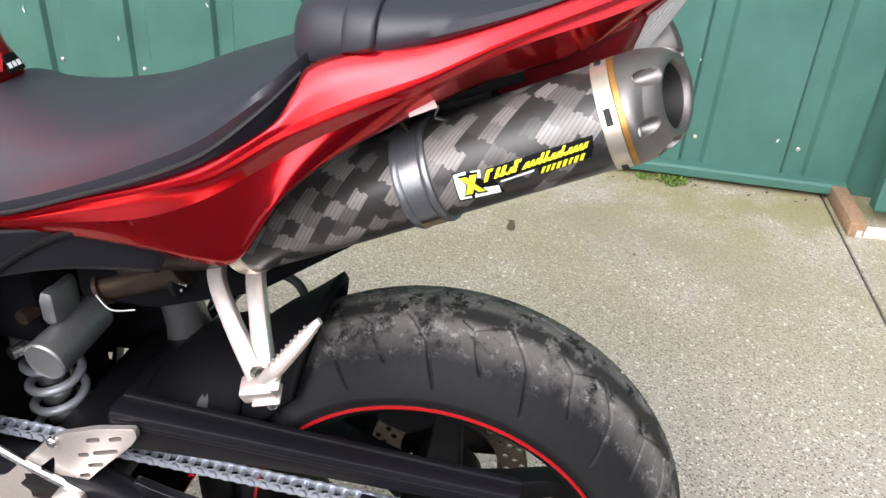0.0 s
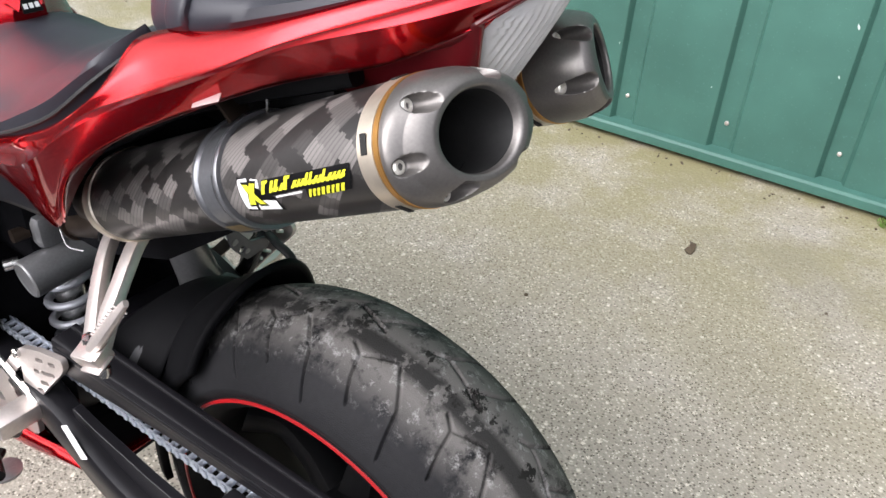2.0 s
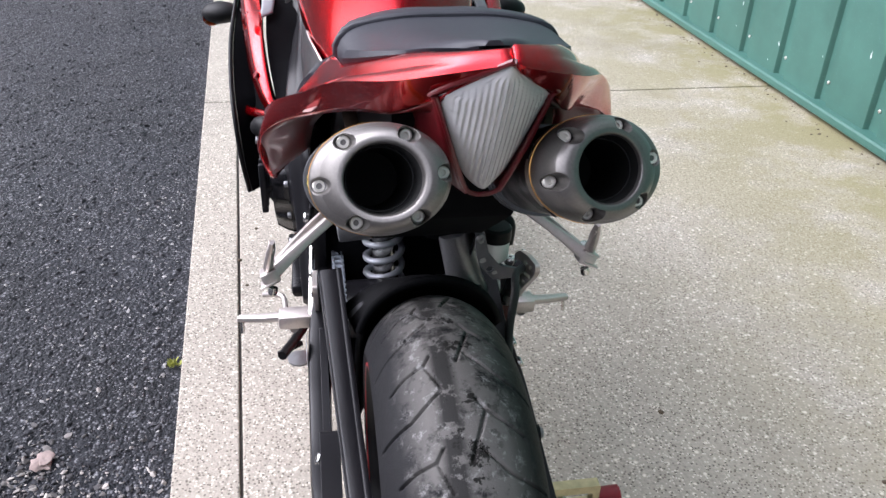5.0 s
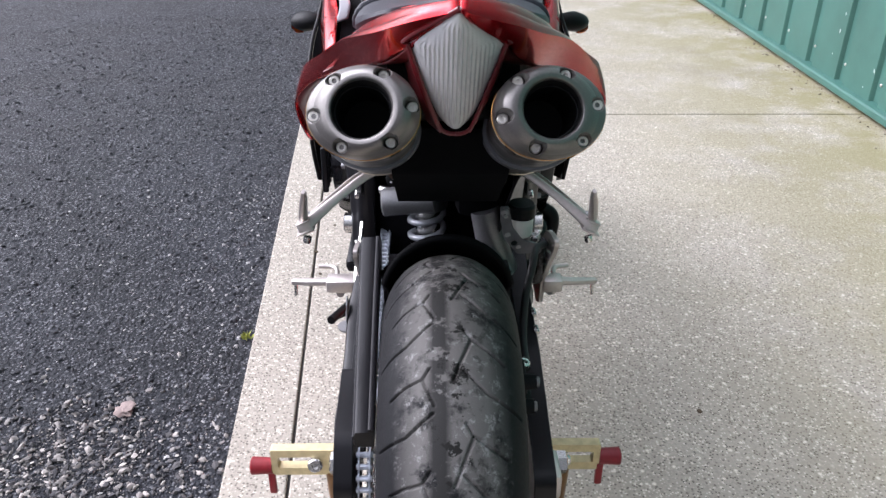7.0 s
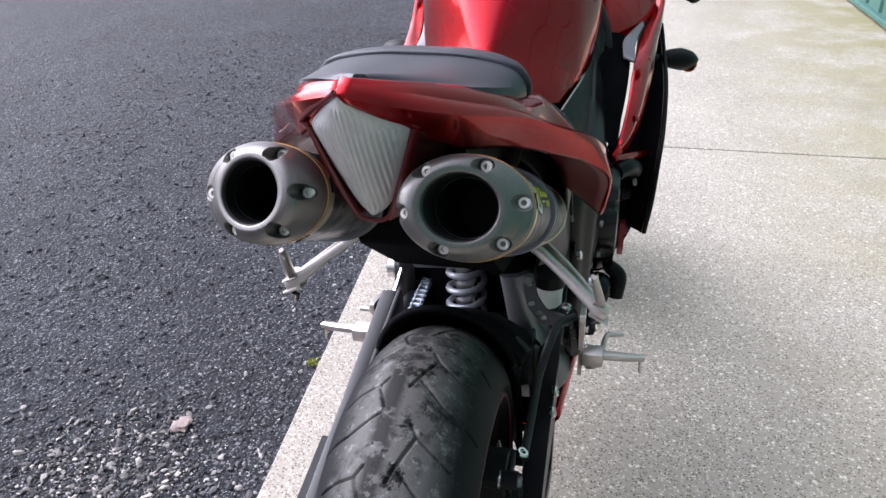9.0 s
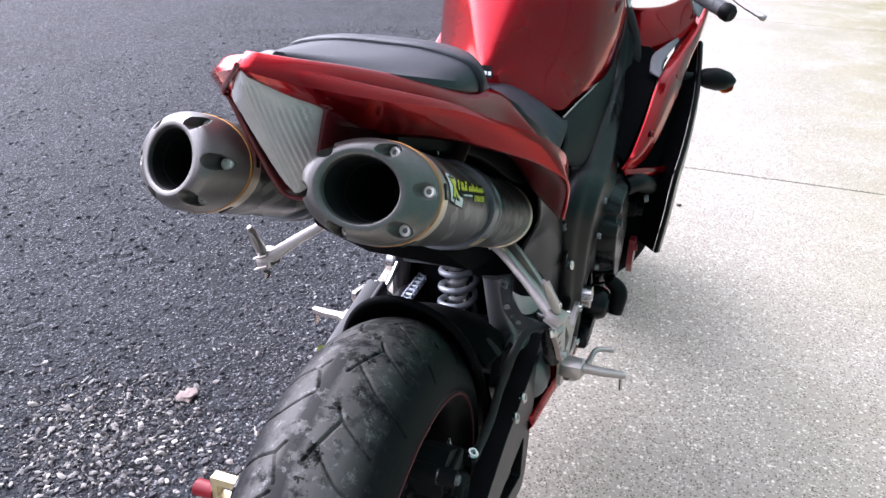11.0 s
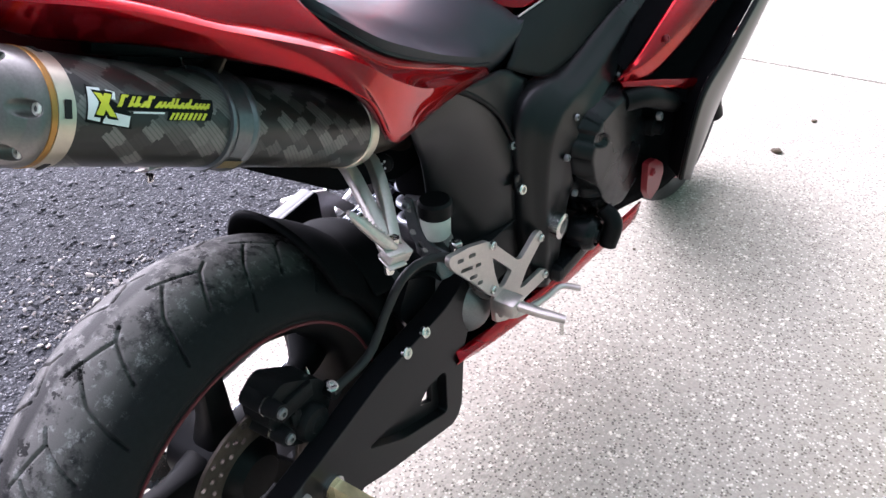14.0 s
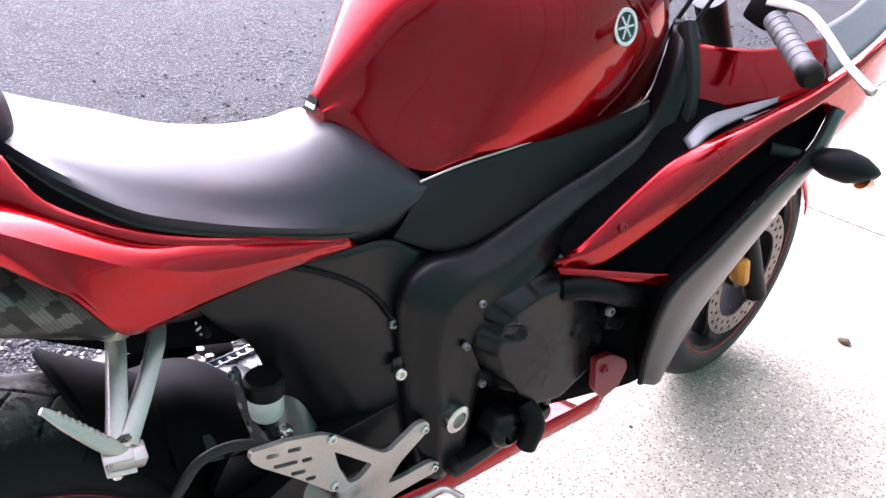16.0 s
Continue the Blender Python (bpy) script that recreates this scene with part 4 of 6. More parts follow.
    def mark(name, corners, lift, mat, parent=None):
        """A patch of vinyl between four corners, given as (part of the length, degrees round)."""
        rows = []
        for i in np.linspace(0, 1, 7):
            row = []
            for k in np.linspace(0, 1, 7):
                f, a = [(corners[0][c] * (1 - i) + corners[1][c] * i) * (1 - k) + (corners[3][c] * (1 - i) + corners[2][c] * i) * k for c in (0, 1)]
                aa, r = radians(a + lean), 0.0532 + lift
                row.append(m @ FLAT @ Vector((-r * math.cos(aa) * s, length - pos(f), r * math.sin(aa))))
            rows.append(row)
        return part(name, grid(rows), mat, parent or body)

    def slant(f, w, lo, hi, k=0.022):
        return [(f - k, lo), (f + w - k, lo), (f + w + k, hi), (f + k, hi)]

    st = mark("sticker", [(-0.012, -19), (0.315, -24), (0.30, -7), (0.02, 18)], 0.0004, BLACK)
    st["label"] = "white, black and yellow maker's sticker, drawn as plain shapes"
    mark("white_block", [(0.0, -16), (0.085, -18), (0.115, 15), (0.025, 15)], 0.0008, WHITE, st)
    mark("white_block", [(0.105, -19), (0.29, -22), (0.30, -11), (0.125, -7)], 0.0008, WHITE, st)
    mark("white_block", [(0.14, 6), (0.205, 4), (0.215, 12), (0.15, 14)], 0.0008, WHITE, st)
    # the crossed yellow mark with its dark rim, then the slanted words as bars
    for dark in (True, False):
        g = 0.013 if dark else 0.0
        e = 2.6 if dark else 0.0
        mat, name, up = (BLACK, "dark_rim", 0.0010) if dark else (YELLOW, "yellow_mark", 0.0013)
        mark(name, [(0.055 - g, -11 - e), (0.105 + g, -12 - e), (0.185 + g, 9 + e), (0.135 - g, 10 + e)], up, mat, st)
        mark(name, [(0.150 - g, -12 - e), (0.200 + g, -13 - e), (0.110 + g, 9 + e), (0.060 - g, 10 + e)], up + 0.0001, mat, st)
    mark("black_ground", [(0.215, -6), (0.98, -1), (1.00, 13), (0.25, 11)], 0.0006, BLACK, st)
    mark("black_ground", [(0.58, -13), (0.95, -10), (0.98, 2), (0.60, -1)], 0.0007, BLACK, st)
    rng = random.Random(5)
    f = 0.235
    while f < 0.95:
        big = f < 0.26 or 0.44 < f < 0.48
        w = 0.030 if big else rng.choice((0.022, 0.026, 0.030))
        lo = -3.5 + 5 * f
        hi = lo + (12.5 if big else rng.choice((7, 7, 11)))
        mark("yellow_bar", slant(f, w, lo, hi, 0.026), 0.0012, YELLOW, st)
        if big:
            mark("yellow_bar", slant(f + w * 0.6, 0.050, hi - 3.0, hi, 0.008), 0.0013, YELLOW, st)
        else:
            mark("yellow_bar", slant(f + w * 0.3, 0.024, lo + 1.2, lo + 4.2, 0.008), 0.0013, YELLOW, st)
        f += w + rng.choice((0.012, 0.014, 0.018)) + (0.026 if big else 0.0)
    f = 0.61
    while f < 0.92:
        w = rng.choice((0.020, 0.026))
        lo = -12 + 6 * (f - 0.6)
        mark("yellow_bar", slant(f, w, lo, lo + 7.5, 0.016), 0.0013, YELLOW, st)
        mark("yellow_bar", slant(f + w * 0.6, 0.022, lo + 4.8, lo + 7.4, 0.005), 0.0013, YELLOW, st)
        f += w + 0.016
    mark("white_line", [(0.32, -8.0), (0.56, -6.6), (0.565, -4.6), (0.325, -6.0)], 0.0012, WHITE, st)
    return body


for s in (-1, 1):
    muffler(s)

# red tail fairing, one panel a side, meeting behind the passenger seat
for s in (-1, 1):
    # seat edge, upper crease, lower crease, tucked-in bottom edge
    top = [(0.135, 0.462, 0.797), (0.145, 0.345, 0.848), (0.155, 0.266, 0.880), (0.158, 0.205, 0.910), (0.154, 0.146, 0.950), (0.138, 0.130, 0.976), (0.119, 0.116, 0.998), (0.102, 0.035, 1.022), (0.086, -0.04, 1.046), (0.056, -0.12, 1.073), (0.031, -0.166, 1.087), (0.0, -0.190, 1.096)]
    crease = [(0.1355, 0.463, 0.796), (0.152, 0.345, 0.842), (0.163, 0.266, 0.873), (0.166, 0.203, 0.900), (0.159, 0.142, 0.942), (0.146, 0.115, 0.958), (0.134, 0.080, 0.974), (0.124, 0.022, 0.998), (0.104, -0.039, 1.028), (0.066, -0.123, 1.062), (0.037, -0.172, 1.081), (0.0, -0.197, 1.092)]
    hip = [(0.136, 0.464, 0.794), (0.162, 0.348, 0.829), (0.180, 0.262, 0.856), (0.193, 0.192, 0.892), (0.196, 0.141, 0.927), (0.188, 0.104, 0.951), (0.176, 0.069, 0.970), (0.152, 0.018, 0.994), (0.120, -0.044, 1.025), (0.078, -0.124, 1.052), (0.044, -0.172, 1.072), (0.0, -0.202, 1.088)]
    low = [(0.135, 0.467, 0.790), (0.154, 0.371, 0.808), (0.174, 0.27, 0.820), (0.190, 0.205, 0.826), (0.198, 0.166, 0.838), (0.206, 0.130, 0.896), (0.182, 0.090, 0.934), (0.150, 0.040, 0.962), (0.108, -0.022, 0.990), (0.078, -0.090, 1.012), (0.060, -0.120, 1.028), (0.045, -0.150, 1.046)]

    def between(p, q, out):
        return [((a[0] + b[0]) / 2 + out * min(1.0, a[0] / 0.08), (a[1] + b[1]) / 2, (a[2] + b[2]) / 2 + out * min(1.0, a[0] / 0.08)) for a, b in zip(p, q)]

    shell = join(skin([flip(r, s) for r in (top, between(top, crease, 0.002), crease)], 80, 8), skin([flip(r, s) for r in (crease, between(crease, hip, 0.0015), hip)], 80, 8), skin([flip(r, s) for r in (hip, between(hip, low, 0.001), low)], 80, 10))
    bmesh.ops.remove_doubles(shell, verts=shell.verts, dist=0.0003)
    tail = part("tail_fairing", shell, RED, bike, "glossy candy red tail panel", sharp=22)
    thicken(tail, 0.004, -1 if s < 0 else 1)
    inner = [(0.150, 0.20, 0.86), (0.140, 0.13, 0.920), (0.115, 0.09, 0.955), (0.085, 0.03, 0.980), (0.062, -0.04, 1.000), (0.045, -0.120, 1.025), (0.042, -0.148, 1.040)]
    edge = [(x - 0.002, y, z + 0.001) for x, y, z in low[4:]]
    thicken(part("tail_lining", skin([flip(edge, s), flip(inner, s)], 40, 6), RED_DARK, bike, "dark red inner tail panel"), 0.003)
    keel = [(0.047, -0.151, 1.050), (0.032, -0.140, 1.000), (0.014, -0.128, 0.953)]
    keel2 = [(0.062, 0.0, 1.010), (0.050, 0.01, 0.960), (0.030, 0.02, 0.915)]
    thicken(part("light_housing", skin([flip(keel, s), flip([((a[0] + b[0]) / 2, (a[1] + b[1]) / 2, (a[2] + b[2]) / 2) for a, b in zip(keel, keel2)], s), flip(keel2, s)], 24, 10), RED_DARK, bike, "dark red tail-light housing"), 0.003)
    part("reflector", box(0.001, 0.024, 0.009, (0, 0, 0), 0.0004, frame_of((0.1430 * s, 0.019, 0.977), (-0.36 * s, -0.9, 0.36), (0.8 * s, -0.35, -0.45))), REFLECT, tail, "pale pink reflector sticker", smooth=False) if s < 0 else None

# tail light: ribbed lens over a bright backing
def lens_rows(lift, rib):
    rows = []
    for v in np.linspace(0, 1, 46):
        if v < 0.28:
            w = 0.0455 * (v / 0.28) ** 0.85
        else:
            k_ = (v - 0.28) / 0.72
            w = (0.0455 - 0.031 * k_) * (1 - k_ ** 14) + 0.004 * k_ ** 14
        z = 1.0855 - 0.1285 * v
        yc = -0.199 + 0.070 * v ** 1.15
        row = []
        for u in np.linspace(-1, 1, 121):
            x = w * u
            y = yc + 0.048 * (abs(u) ** 1.6) * (w / 0.0455) * 0.72 - lift
            if rib and 0.10 < v < 0.95 and abs(u) < 0.86:
                y += 0.0011 * math.sin(x * 2 * math.pi / 0.0042) * min(1, (0.86 - abs(u)) * 8)
                if abs(x) > 0.030 and v < 0.42:
                    y += 0.0012 * math.sin(z * 2 * math.pi / 0.0048)
            row.append(Vector((x, y, z)))
        rows.append(row)
    return rows


light = part("tail_light", grid(lens_rows(0.0, True)), LENS, bike, "clear ribbed tail-light lens", sharp=0)
part("light_backing", grid(lens_rows(-0.012, False)), BACKING, light)
part("light_surround", tube([(0, -0.203, 1.0905), (0.047, -0.155, 1.053), (0.045, -0.150, 1.045), (0.030, -0.139, 0.998), (0.0165, -0.129, 0.960), (0.008, -0.127, 0.952), (0, -0.127, 0.951)], 0.0022, 8, 40), RED_DARK, light)
part("light_surround", tube([(0, -0.203, 1.0905), (-0.047, -0.155, 1.053), (-0.045, -0.150, 1.045), (-0.030, -0.139, 0.998), (-0.0165, -0.129, 0.960), (-0.008, -0.127, 0.952), (0, -0.127, 0.951)], 0.0022, 8, 40), RED_DARK, light)


# seats and tank
def half_sections(secs, n=14):
    """Rows across the bike from half sections given from the edge to the middle."""
    return [[Vector(p) for p in spline([(-x, y, z) for x, y, z in sec] + [(x, y, z) for x, y, z in sec[-2::-1]], 2 * n + 1)] for sec in secs]


def body_loft(secs, n=16, m=48):
    rows = half_sections(secs, n)
    cols = [spline([r[i] for r in rows], m) for i in range(2 * n + 1)]
    return grid([[c[j] for c in cols] for j in range(m)], caps=True)


seat_secs = []
for y, w, zt, zs, zb in ((0.128, 0.105, 0.997, 0.992, 0.985), (0.16, 0.140, 0.986, 0.978, 0.955), (0.21, 0.156, 0.966, 0.942, 0.914), (0.27, 0.156, 0.943, 0.912, 0.882), (0.34, 0.148, 0.914, 0.876, 0.850), (0.42, 0.140, 0.897, 0.850, 0.818), (0.48, 0.130, 0.895, 0.842, 0.797), (0.513, 0.128, 0.899, 0.842, 0.796), (0.545, 0.126, 0.885, 0.846, 0.797), (0.580, 0.126, 0.858, 0.838, 0.806), (0.600, 0.120, 0.835, 0.830, 0.815)):
    seat_secs.append([(w - 0.012, y, zb - 0.02), (w, y, zb - 0.002), (w + 0.003, y, zb + 0.018), (w * 0.93, y, zs - 0.006), (w * 0.72, y, zs + (zt - zs) * 0.5), (w * 0.35, y, zt - 0.002), (0, y, zt)])
seat = part("seat", body_loft(seat_secs), SEAT, bike, "black vinyl rider seat with a dipped middle")
for s in (-1, 1):
    part("seat_seam", tube([(0.112 * s, 0.133, 0.984), (0.144 * s, 0.163, 0.953), (0.158 * s, 0.21, 0.915), (0.158 * s, 0.27, 0.884), (0.150 * s, 0.34, 0.853), (0.143 * s, 0.42, 0.82), (0.132 * s, 0.48, 0.80)], 0.0022, 6, 40), RUBBER, seat)
pil = []
for y, w, zt, zb in ((0.158, 0.045, 1.016, 0.996), (0.150, 0.078, 1.034, 0.988), (0.125, 0.100, 1.047, 0.990), (0.06, 0.112, 1.052, 1.006), (-0.02, 0.100, 1.061, 1.032), (-0.085, 0.074, 1.074, 1.056), (-0.125, 0.045, 1.084, 1.072), (-0.140, 0.012, 1.087, 1.079)):
    pil.append([(w * 0.9, y, zb - 0.004), (w, y, zb + 0.004), (w, y, zt * 0.45 + zb * 0.55), (w * 0.86, y, zt - 0.010), (w * 0.45, y, zt - 0.001), (0, y, zt)])
pseat = part("passenger_seat", body_loft(pil), SEAT, bike, "black vinyl passenger seat")
strap = []
for y in (0.098, 0.094, 0.070, 0.066):
    k = (0.158 - y) / 0.1
    w, zt, zb = 0.109 + 0.004 * (y < 0.09), 1.0495 + (0.098 - y) * 0.08, 0.998 + (0.098 - y) * 0.35
    lift = 0.0035 if 0.068 < y < 0.096 else -0.003
    strap.append([(w * 0.9, y, zb - 0.004), (w + lift, y, zb + 0.004), (w + lift, y, zt * 0.45 + zb * 0.55), (w * 0.86 + lift, y, zt - 0.010 + lift * 0.7), (w * 0.45, y, zt - 0.001 + lift), (0, y, zt + lift)])
part("strap", body_loft(strap, m=16), SEAT, pseat, "stitched grab strap")

tank_secs = []
for y, wb, w, zt, zb, sh in ((0.508, 0.032, 0.016, 0.928, 0.894, 0.912), (0.545, 0.078, 0.038, 0.982, 0.868, 0.945), (0.60, 0.124, 0.068, 1.052, 0.844, 1.005), (0.65, 0.142, 0.104, 1.080, 0.845, 1.028), (0.71, 0.158, 0.142, 1.092, 0.852, 1.032), (0.82, 0.171, 0.171, 1.098, 0.856, 1.036), (0.95, 0.163, 0.163, 1.085, 0.850, 1.020), (1.05, 0.140, 0.140, 1.060, 0.852, 0.995), (1.12, 0.100, 0.100, 1.030, 0.870, 0.97)):
    tank_secs.append([(wb - 0.022, y, zb - 0.012), (wb - 0.012, y, zb), (wb * 0.25 + w * 0.75, y, (zb + sh) / 2 + 0.01), (w * 0.955, y, sh), (w * 0.80, y, zt - 0.018), (w * 0.42, y, zt - 0.002), (0, y, zt)])
tank = part("fuel_tank", body_loft(tank_secs), RED, bike, "glossy candy red fuel tank")
for s in (-1, 1):
    em = frame_of((0.1675 * s, 0.90, 0.993), (0, 1, 0.02), (s, -0.1, 0.22))
    e = part("emblem", moved(lathe([(0.0, 0.0001), (0.0, 0.0245), (0.002, 0.0245), (0.0026, 0.022), (0.0022, 0.0205), (0.0022, 0.0001)], 40, "z"), em), DARK_GREEN, tank, "round dark badge with a pale ring")
    part("badge_ring", moved(lathe([(0.002, 0.0255), (0.0034, 0.025), (0.0034, 0.0205), (0.002, 0.020)], 40, "z"), em), WHITE, e)
    for a in (0, 60, 120):
        part("badge_bar", moved(box(0.003, 0.034, 0.0012, (0, 0, 0.003)), em @ Matrix.Rotation(radians(a), 4, "Z")), WHITE, e, smooth=False)
LBL = frame_of((0.0, 0.5035, 0.9175), (0, 0.45, 0.89), (0, -0.89, 0.45))
st_ = part("warning_sticker", plate(rounded([(-0.013, -0.010), (0.013, -0.010), (0.009, 0.010), (-0.009, 0.010)], 0.002), 0.0012, LBL), BLACK, tank, "small black and white warning sticker", smooth=False)
for k in (-1, 0, 1):
    part("white_bar", box(0.005, 0.006, 0.0012, (0, 0, 0), 0.0, LBL @ Matrix.Translation((0.0072 * k, -0.002, 0.0006))), WHITE, st_, smooth=False)

for s in (-1, 1):
    part("tank_seam", tube([(0.167 * s, 0.905, 1.040), (0.1655 * s, 0.965, 0.985), (0.164 * s, 0.978, 0.955), (0.1655 * s, 0.93, 0.905), (0.160 * s, 0.88, 0.868)], 0.0013, 6, 40), RED_DARK, tank)


# ---- frame, engine, fairings and fittings ----
for s in (-1, 1):
    # main spar
    up = [(0.120, 1.14, 0.955), (0.148, 1.085, 0.905), (0.158, 1.020, 0.815), (0.163, 0.90, 0.785), (0.165, 0.80, 0.770), (0.165, 0.66, 0.735), (0.163, 0.575, 0.735), (0.160, 0.530, 0.705), (0.158, 0.522, 0.640), (0.162, 0.532, 0.54), (0.165, 0.545, 0.44), (0.165, 0.56, 0.37)]
    lo = [(0.150, 1.15, 0.875), (0.168, 1.108, 0.826), (0.178, 1.058, 0.758), (0.180, 0.93, 0.725), (0.194, 0.82, 0.702), (0.205, 0.725, 0.680), (0.209, 0.684, 0.655), (0.206, 0.655, 0.615), (0.198, 0.645, 0.57), (0.184, 0.645, 0.50), (0.182, 0.635, 0.43), (0.178, 0.625, 0.36)]
    ridge = [Vector(p).lerp(Vector(q), 0.33) + Vector((0.017, 0, 0)) for p, q in zip(up, lo)]
    bands = [[Vector(p) - Vector((0.025, 0, 0)) for p in up]]
    bands += [[Vector(p).lerp(r, k) for p, r in zip(up, ridge)] for k in (0.0, 0.5, 0.92)]
    bands += [[r.lerp(Vector(q), k) for q, r in zip(lo, ridge)] for k in (0.05, 0.5, 1.0)]
    bands += [[Vector(q) - Vector((0.03, 0, 0)) for q in lo]]
    spar = part("main_frame", skin([flip([tuple(p) for p in c], s) for c in bands], 70, 40), FRAME, bike, "matt black aluminium frame spar")
    thicken(spar, 0.006)
    part("pivot_nut", moved(lathe([(-0.012, 0.022), (0.004, 0.022), (0.006, 0.018), (0.006, 0.013), (-0.006, 0.012), (-0.006, 0.0005)], 18), Matrix.Translation((0.201 * s, 0.594, 0.490)) @ Matrix.Diagonal((s, 1, 1, 1))), STEEL, spar, "steel swingarm pivot nut")
    bolt("frame_bolt", (0.166 * s, 0.515, 0.591), (s, -0.1, 0.2), 0.009, 0.008, STEEL, spar)
    bolt("frame_bolt", (0.149 * s, 0.516, 0.662), (s, -0.1, 0.2), 0.007, 0.006, STEEL_GREY, spar)
    part("frame_tab", box(0.004, 0.022, 0.022, (0.160 * s, 0.518, 0.603), 0.001), FRAME, spar)
    # tank side panel
    a = [(0.118, 0.582, 0.832), (0.133, 0.64, 0.846), (0.145, 0.71, 0.853), (0.151, 0.82, 0.857), (0.147, 0.95, 0.851), (0.136, 1.04, 0.848)]
    c = [(0.130, 0.530, 0.775), (0.152, 0.60, 0.742), (0.158, 0.68, 0.744), (0.160, 0.80, 0.772), (0.157, 0.92, 0.792), (0.148, 1.02, 0.818)]
    mid = [((p[0] + q[0]) / 2 + 0.006, (p[1] + q[1]) / 2, (p[2] + q[2]) / 2) for p, q in zip(a, c)]
    cover = part("tank_side_panel", skin([flip(a, s), flip(mid, s), flip(c, s)], 40, 14), PANEL, bike, "textured black panel below the tank")
    thicken(cover, 0.004)
    part("panel_edge", tube(flip([(x + 0.002, y, z + 0.002) for x, y, z in a], s), 0.0016, 6, 40), ALU, cover, "thin silver trim line")
    # side cover between tail and frame
    r1 = [(0.150, 0.24, 0.850), (0.152, 0.34, 0.822), (0.142, 0.44, 0.795), (0.132, 0.52, 0.778), (0.140, 0.575, 0.745)]
    r2 = [(0.150, 0.27, 0.780), (0.152, 0.36, 0.770), (0.147, 0.44, 0.745), (0.142, 0.505, 0.715), (0.145, 0.54, 0.69)]
    r3 = [(0.118, 0.33, 0.700), (0.137, 0.39, 0.688), (0.146, 0.45, 0.660), (0.150, 0.505, 0.625), (0.150, 0.53, 0.60)]
    r4 = [(0.098, 0.365, 0.600), (0.120, 0.41, 0.585), (0.138, 0.46, 0.565), (0.146, 0.505, 0.540), (0.150, 0.535, 0.52)]
    r5 = [(0.085, 0.385, 0.500), (0.110, 0.43, 0.480), (0.130, 0.47, 0.460), (0.142, 0.51, 0.440), (0.148, 0.545, 0.43)]
    thicken(part("side_cover", skin([flip(r, s) for r in ((r1, r2, r3, r4, r5) if s > 0 else (r1, r2))], 30, 34 if s > 0 else 12), FRAME, bike, "matt black side cover"), 0.004)
    part("cover_ridge", tube(flip([(0.154, 0.25, 0.846), (0.156, 0.345, 0.818), (0.151, 0.42, 0.775), (0.149, 0.48, 0.725), (0.150, 0.515, 0.672)], s), 0.004, 8, 36), BLACK, bike)
    # passenger footrest: forked hanger, folded peg
    hanger = part("passenger_footrest", sweep(flip([(0.062, 0.235, 0.783), (0.112, 0.230, 0.766), (0.158, 0.196, 0.745), (0.202, 0.151, 0.716)], s), [0.012, 0.012, 0.012, 0.017], [0.021, 0.018, 0.018, 0.020], (0.8 * s, 0.1, 0.6), steps=20), ALU, bike, "cast aluminium passenger footrest")
    part("hanger_leg", sweep(flip([(0.058, 0.190, 0.795), (0.108, 0.188, 0.778), (0.154, 0.168, 0.751), (0.203, 0.143, 0.716)], s), [0.012, 0.012, 0.012, 0.017], [0.022, 0.019, 0.019, 0.021], (0.8 * s, 0.1, 0.6), steps=20), ALU, hanger)
    part("hinge_block", box(0.022, 0.034, 0.018, (0, 0, 0), 0.003, frame_of((0.208 * s, 0.148, 0.708), (-0.1 * s, -1, 0.25), (0.4 * s, 0, 1))), ALU, hanger)
    peg = part("folded_peg", sweep(flip([(0.212, 0.150, 0.712), (0.210, 0.144, 0.719), (0.206, 0.125, 0.742), (0.198, 0.096, 0.783), (0.197, 0.091, 0.789)], s), [0.006, 0.0105, 0.0105, 0.0095, 0.005], [0.010, 0.0165, 0.015, 0.0135, 0.007], (0.8 * s, 0.2, 0.5), steps=24, r=0.48), ALU, hanger)
    for k in range(9):
        w = 0.30 + 0.07 * k
        at = Vector((0.212, 0.150, 0.712)).lerp(Vector((0.197, 0.092, 0.788)), w) + Vector((0.0008, 0.0008, 0.0008))
        part("grip_rib", tube([(at.x * s - 0.004 * s, at.y - 0.006, at.z - 0.003), (at.x * s + 0.0015 * s, at.y + 0.004, at.z + 0.005)], 0.0014, 6), ALU, peg)
    for e in (-0.008, 0.009):
        part("hinge_ear", box(0.022, 0.028, 0.003, (0, 0, e), 0.0015, frame_of((0.210 * s, 0.140, 0.711), (-0.1 * s, -1, 0.25), (0.4 * s, 0, 1))), ALU, hanger)
    part("hinge_nut", moved(lathe([(0, 0.007), (0.006, 0.007), (0.007, 0.0005)], 6, "z"), Matrix.Translation((0.206 * s, 0.150, 0.722))), STEEL, hanger)
    bolt("hinge_bolt", (0.205 * s, 0.138, 0.696), (0.2 * s, -0.2, -1), 0.006, 0.010, STEEL, hanger)
    # rider footrest: heel plate, forked bracket, peg
    dy, dz, bx = (0.0, 0.0, 0.186) if s > 0 else (0.040, -0.040, 0.158)
    outer = [(0.282, 0.612), (0.330, 0.601), (0.378, 0.582), (0.400, 0.564), (0.468, 0.494), (0.482, 0.488), (0.528, 0.508), (0.545, 0.506), (0.553, 0.494), (0.545, 0.482), (0.500, 0.456), (0.478, 0.430), (0.500, 0.424), (0.556, 0.420), (0.576, 0.408), (0.570, 0.392), (0.500, 0.398), (0.440, 0.392), (0.404, 0.412), (0.400, 0.440), (0.398, 0.470), (0.386, 0.478), (0.340, 0.532), (0.290, 0.585), (0.280, 0.600)]
    outer = rounded([(y + dy, z + dz) for y, z in outer], 0.007)
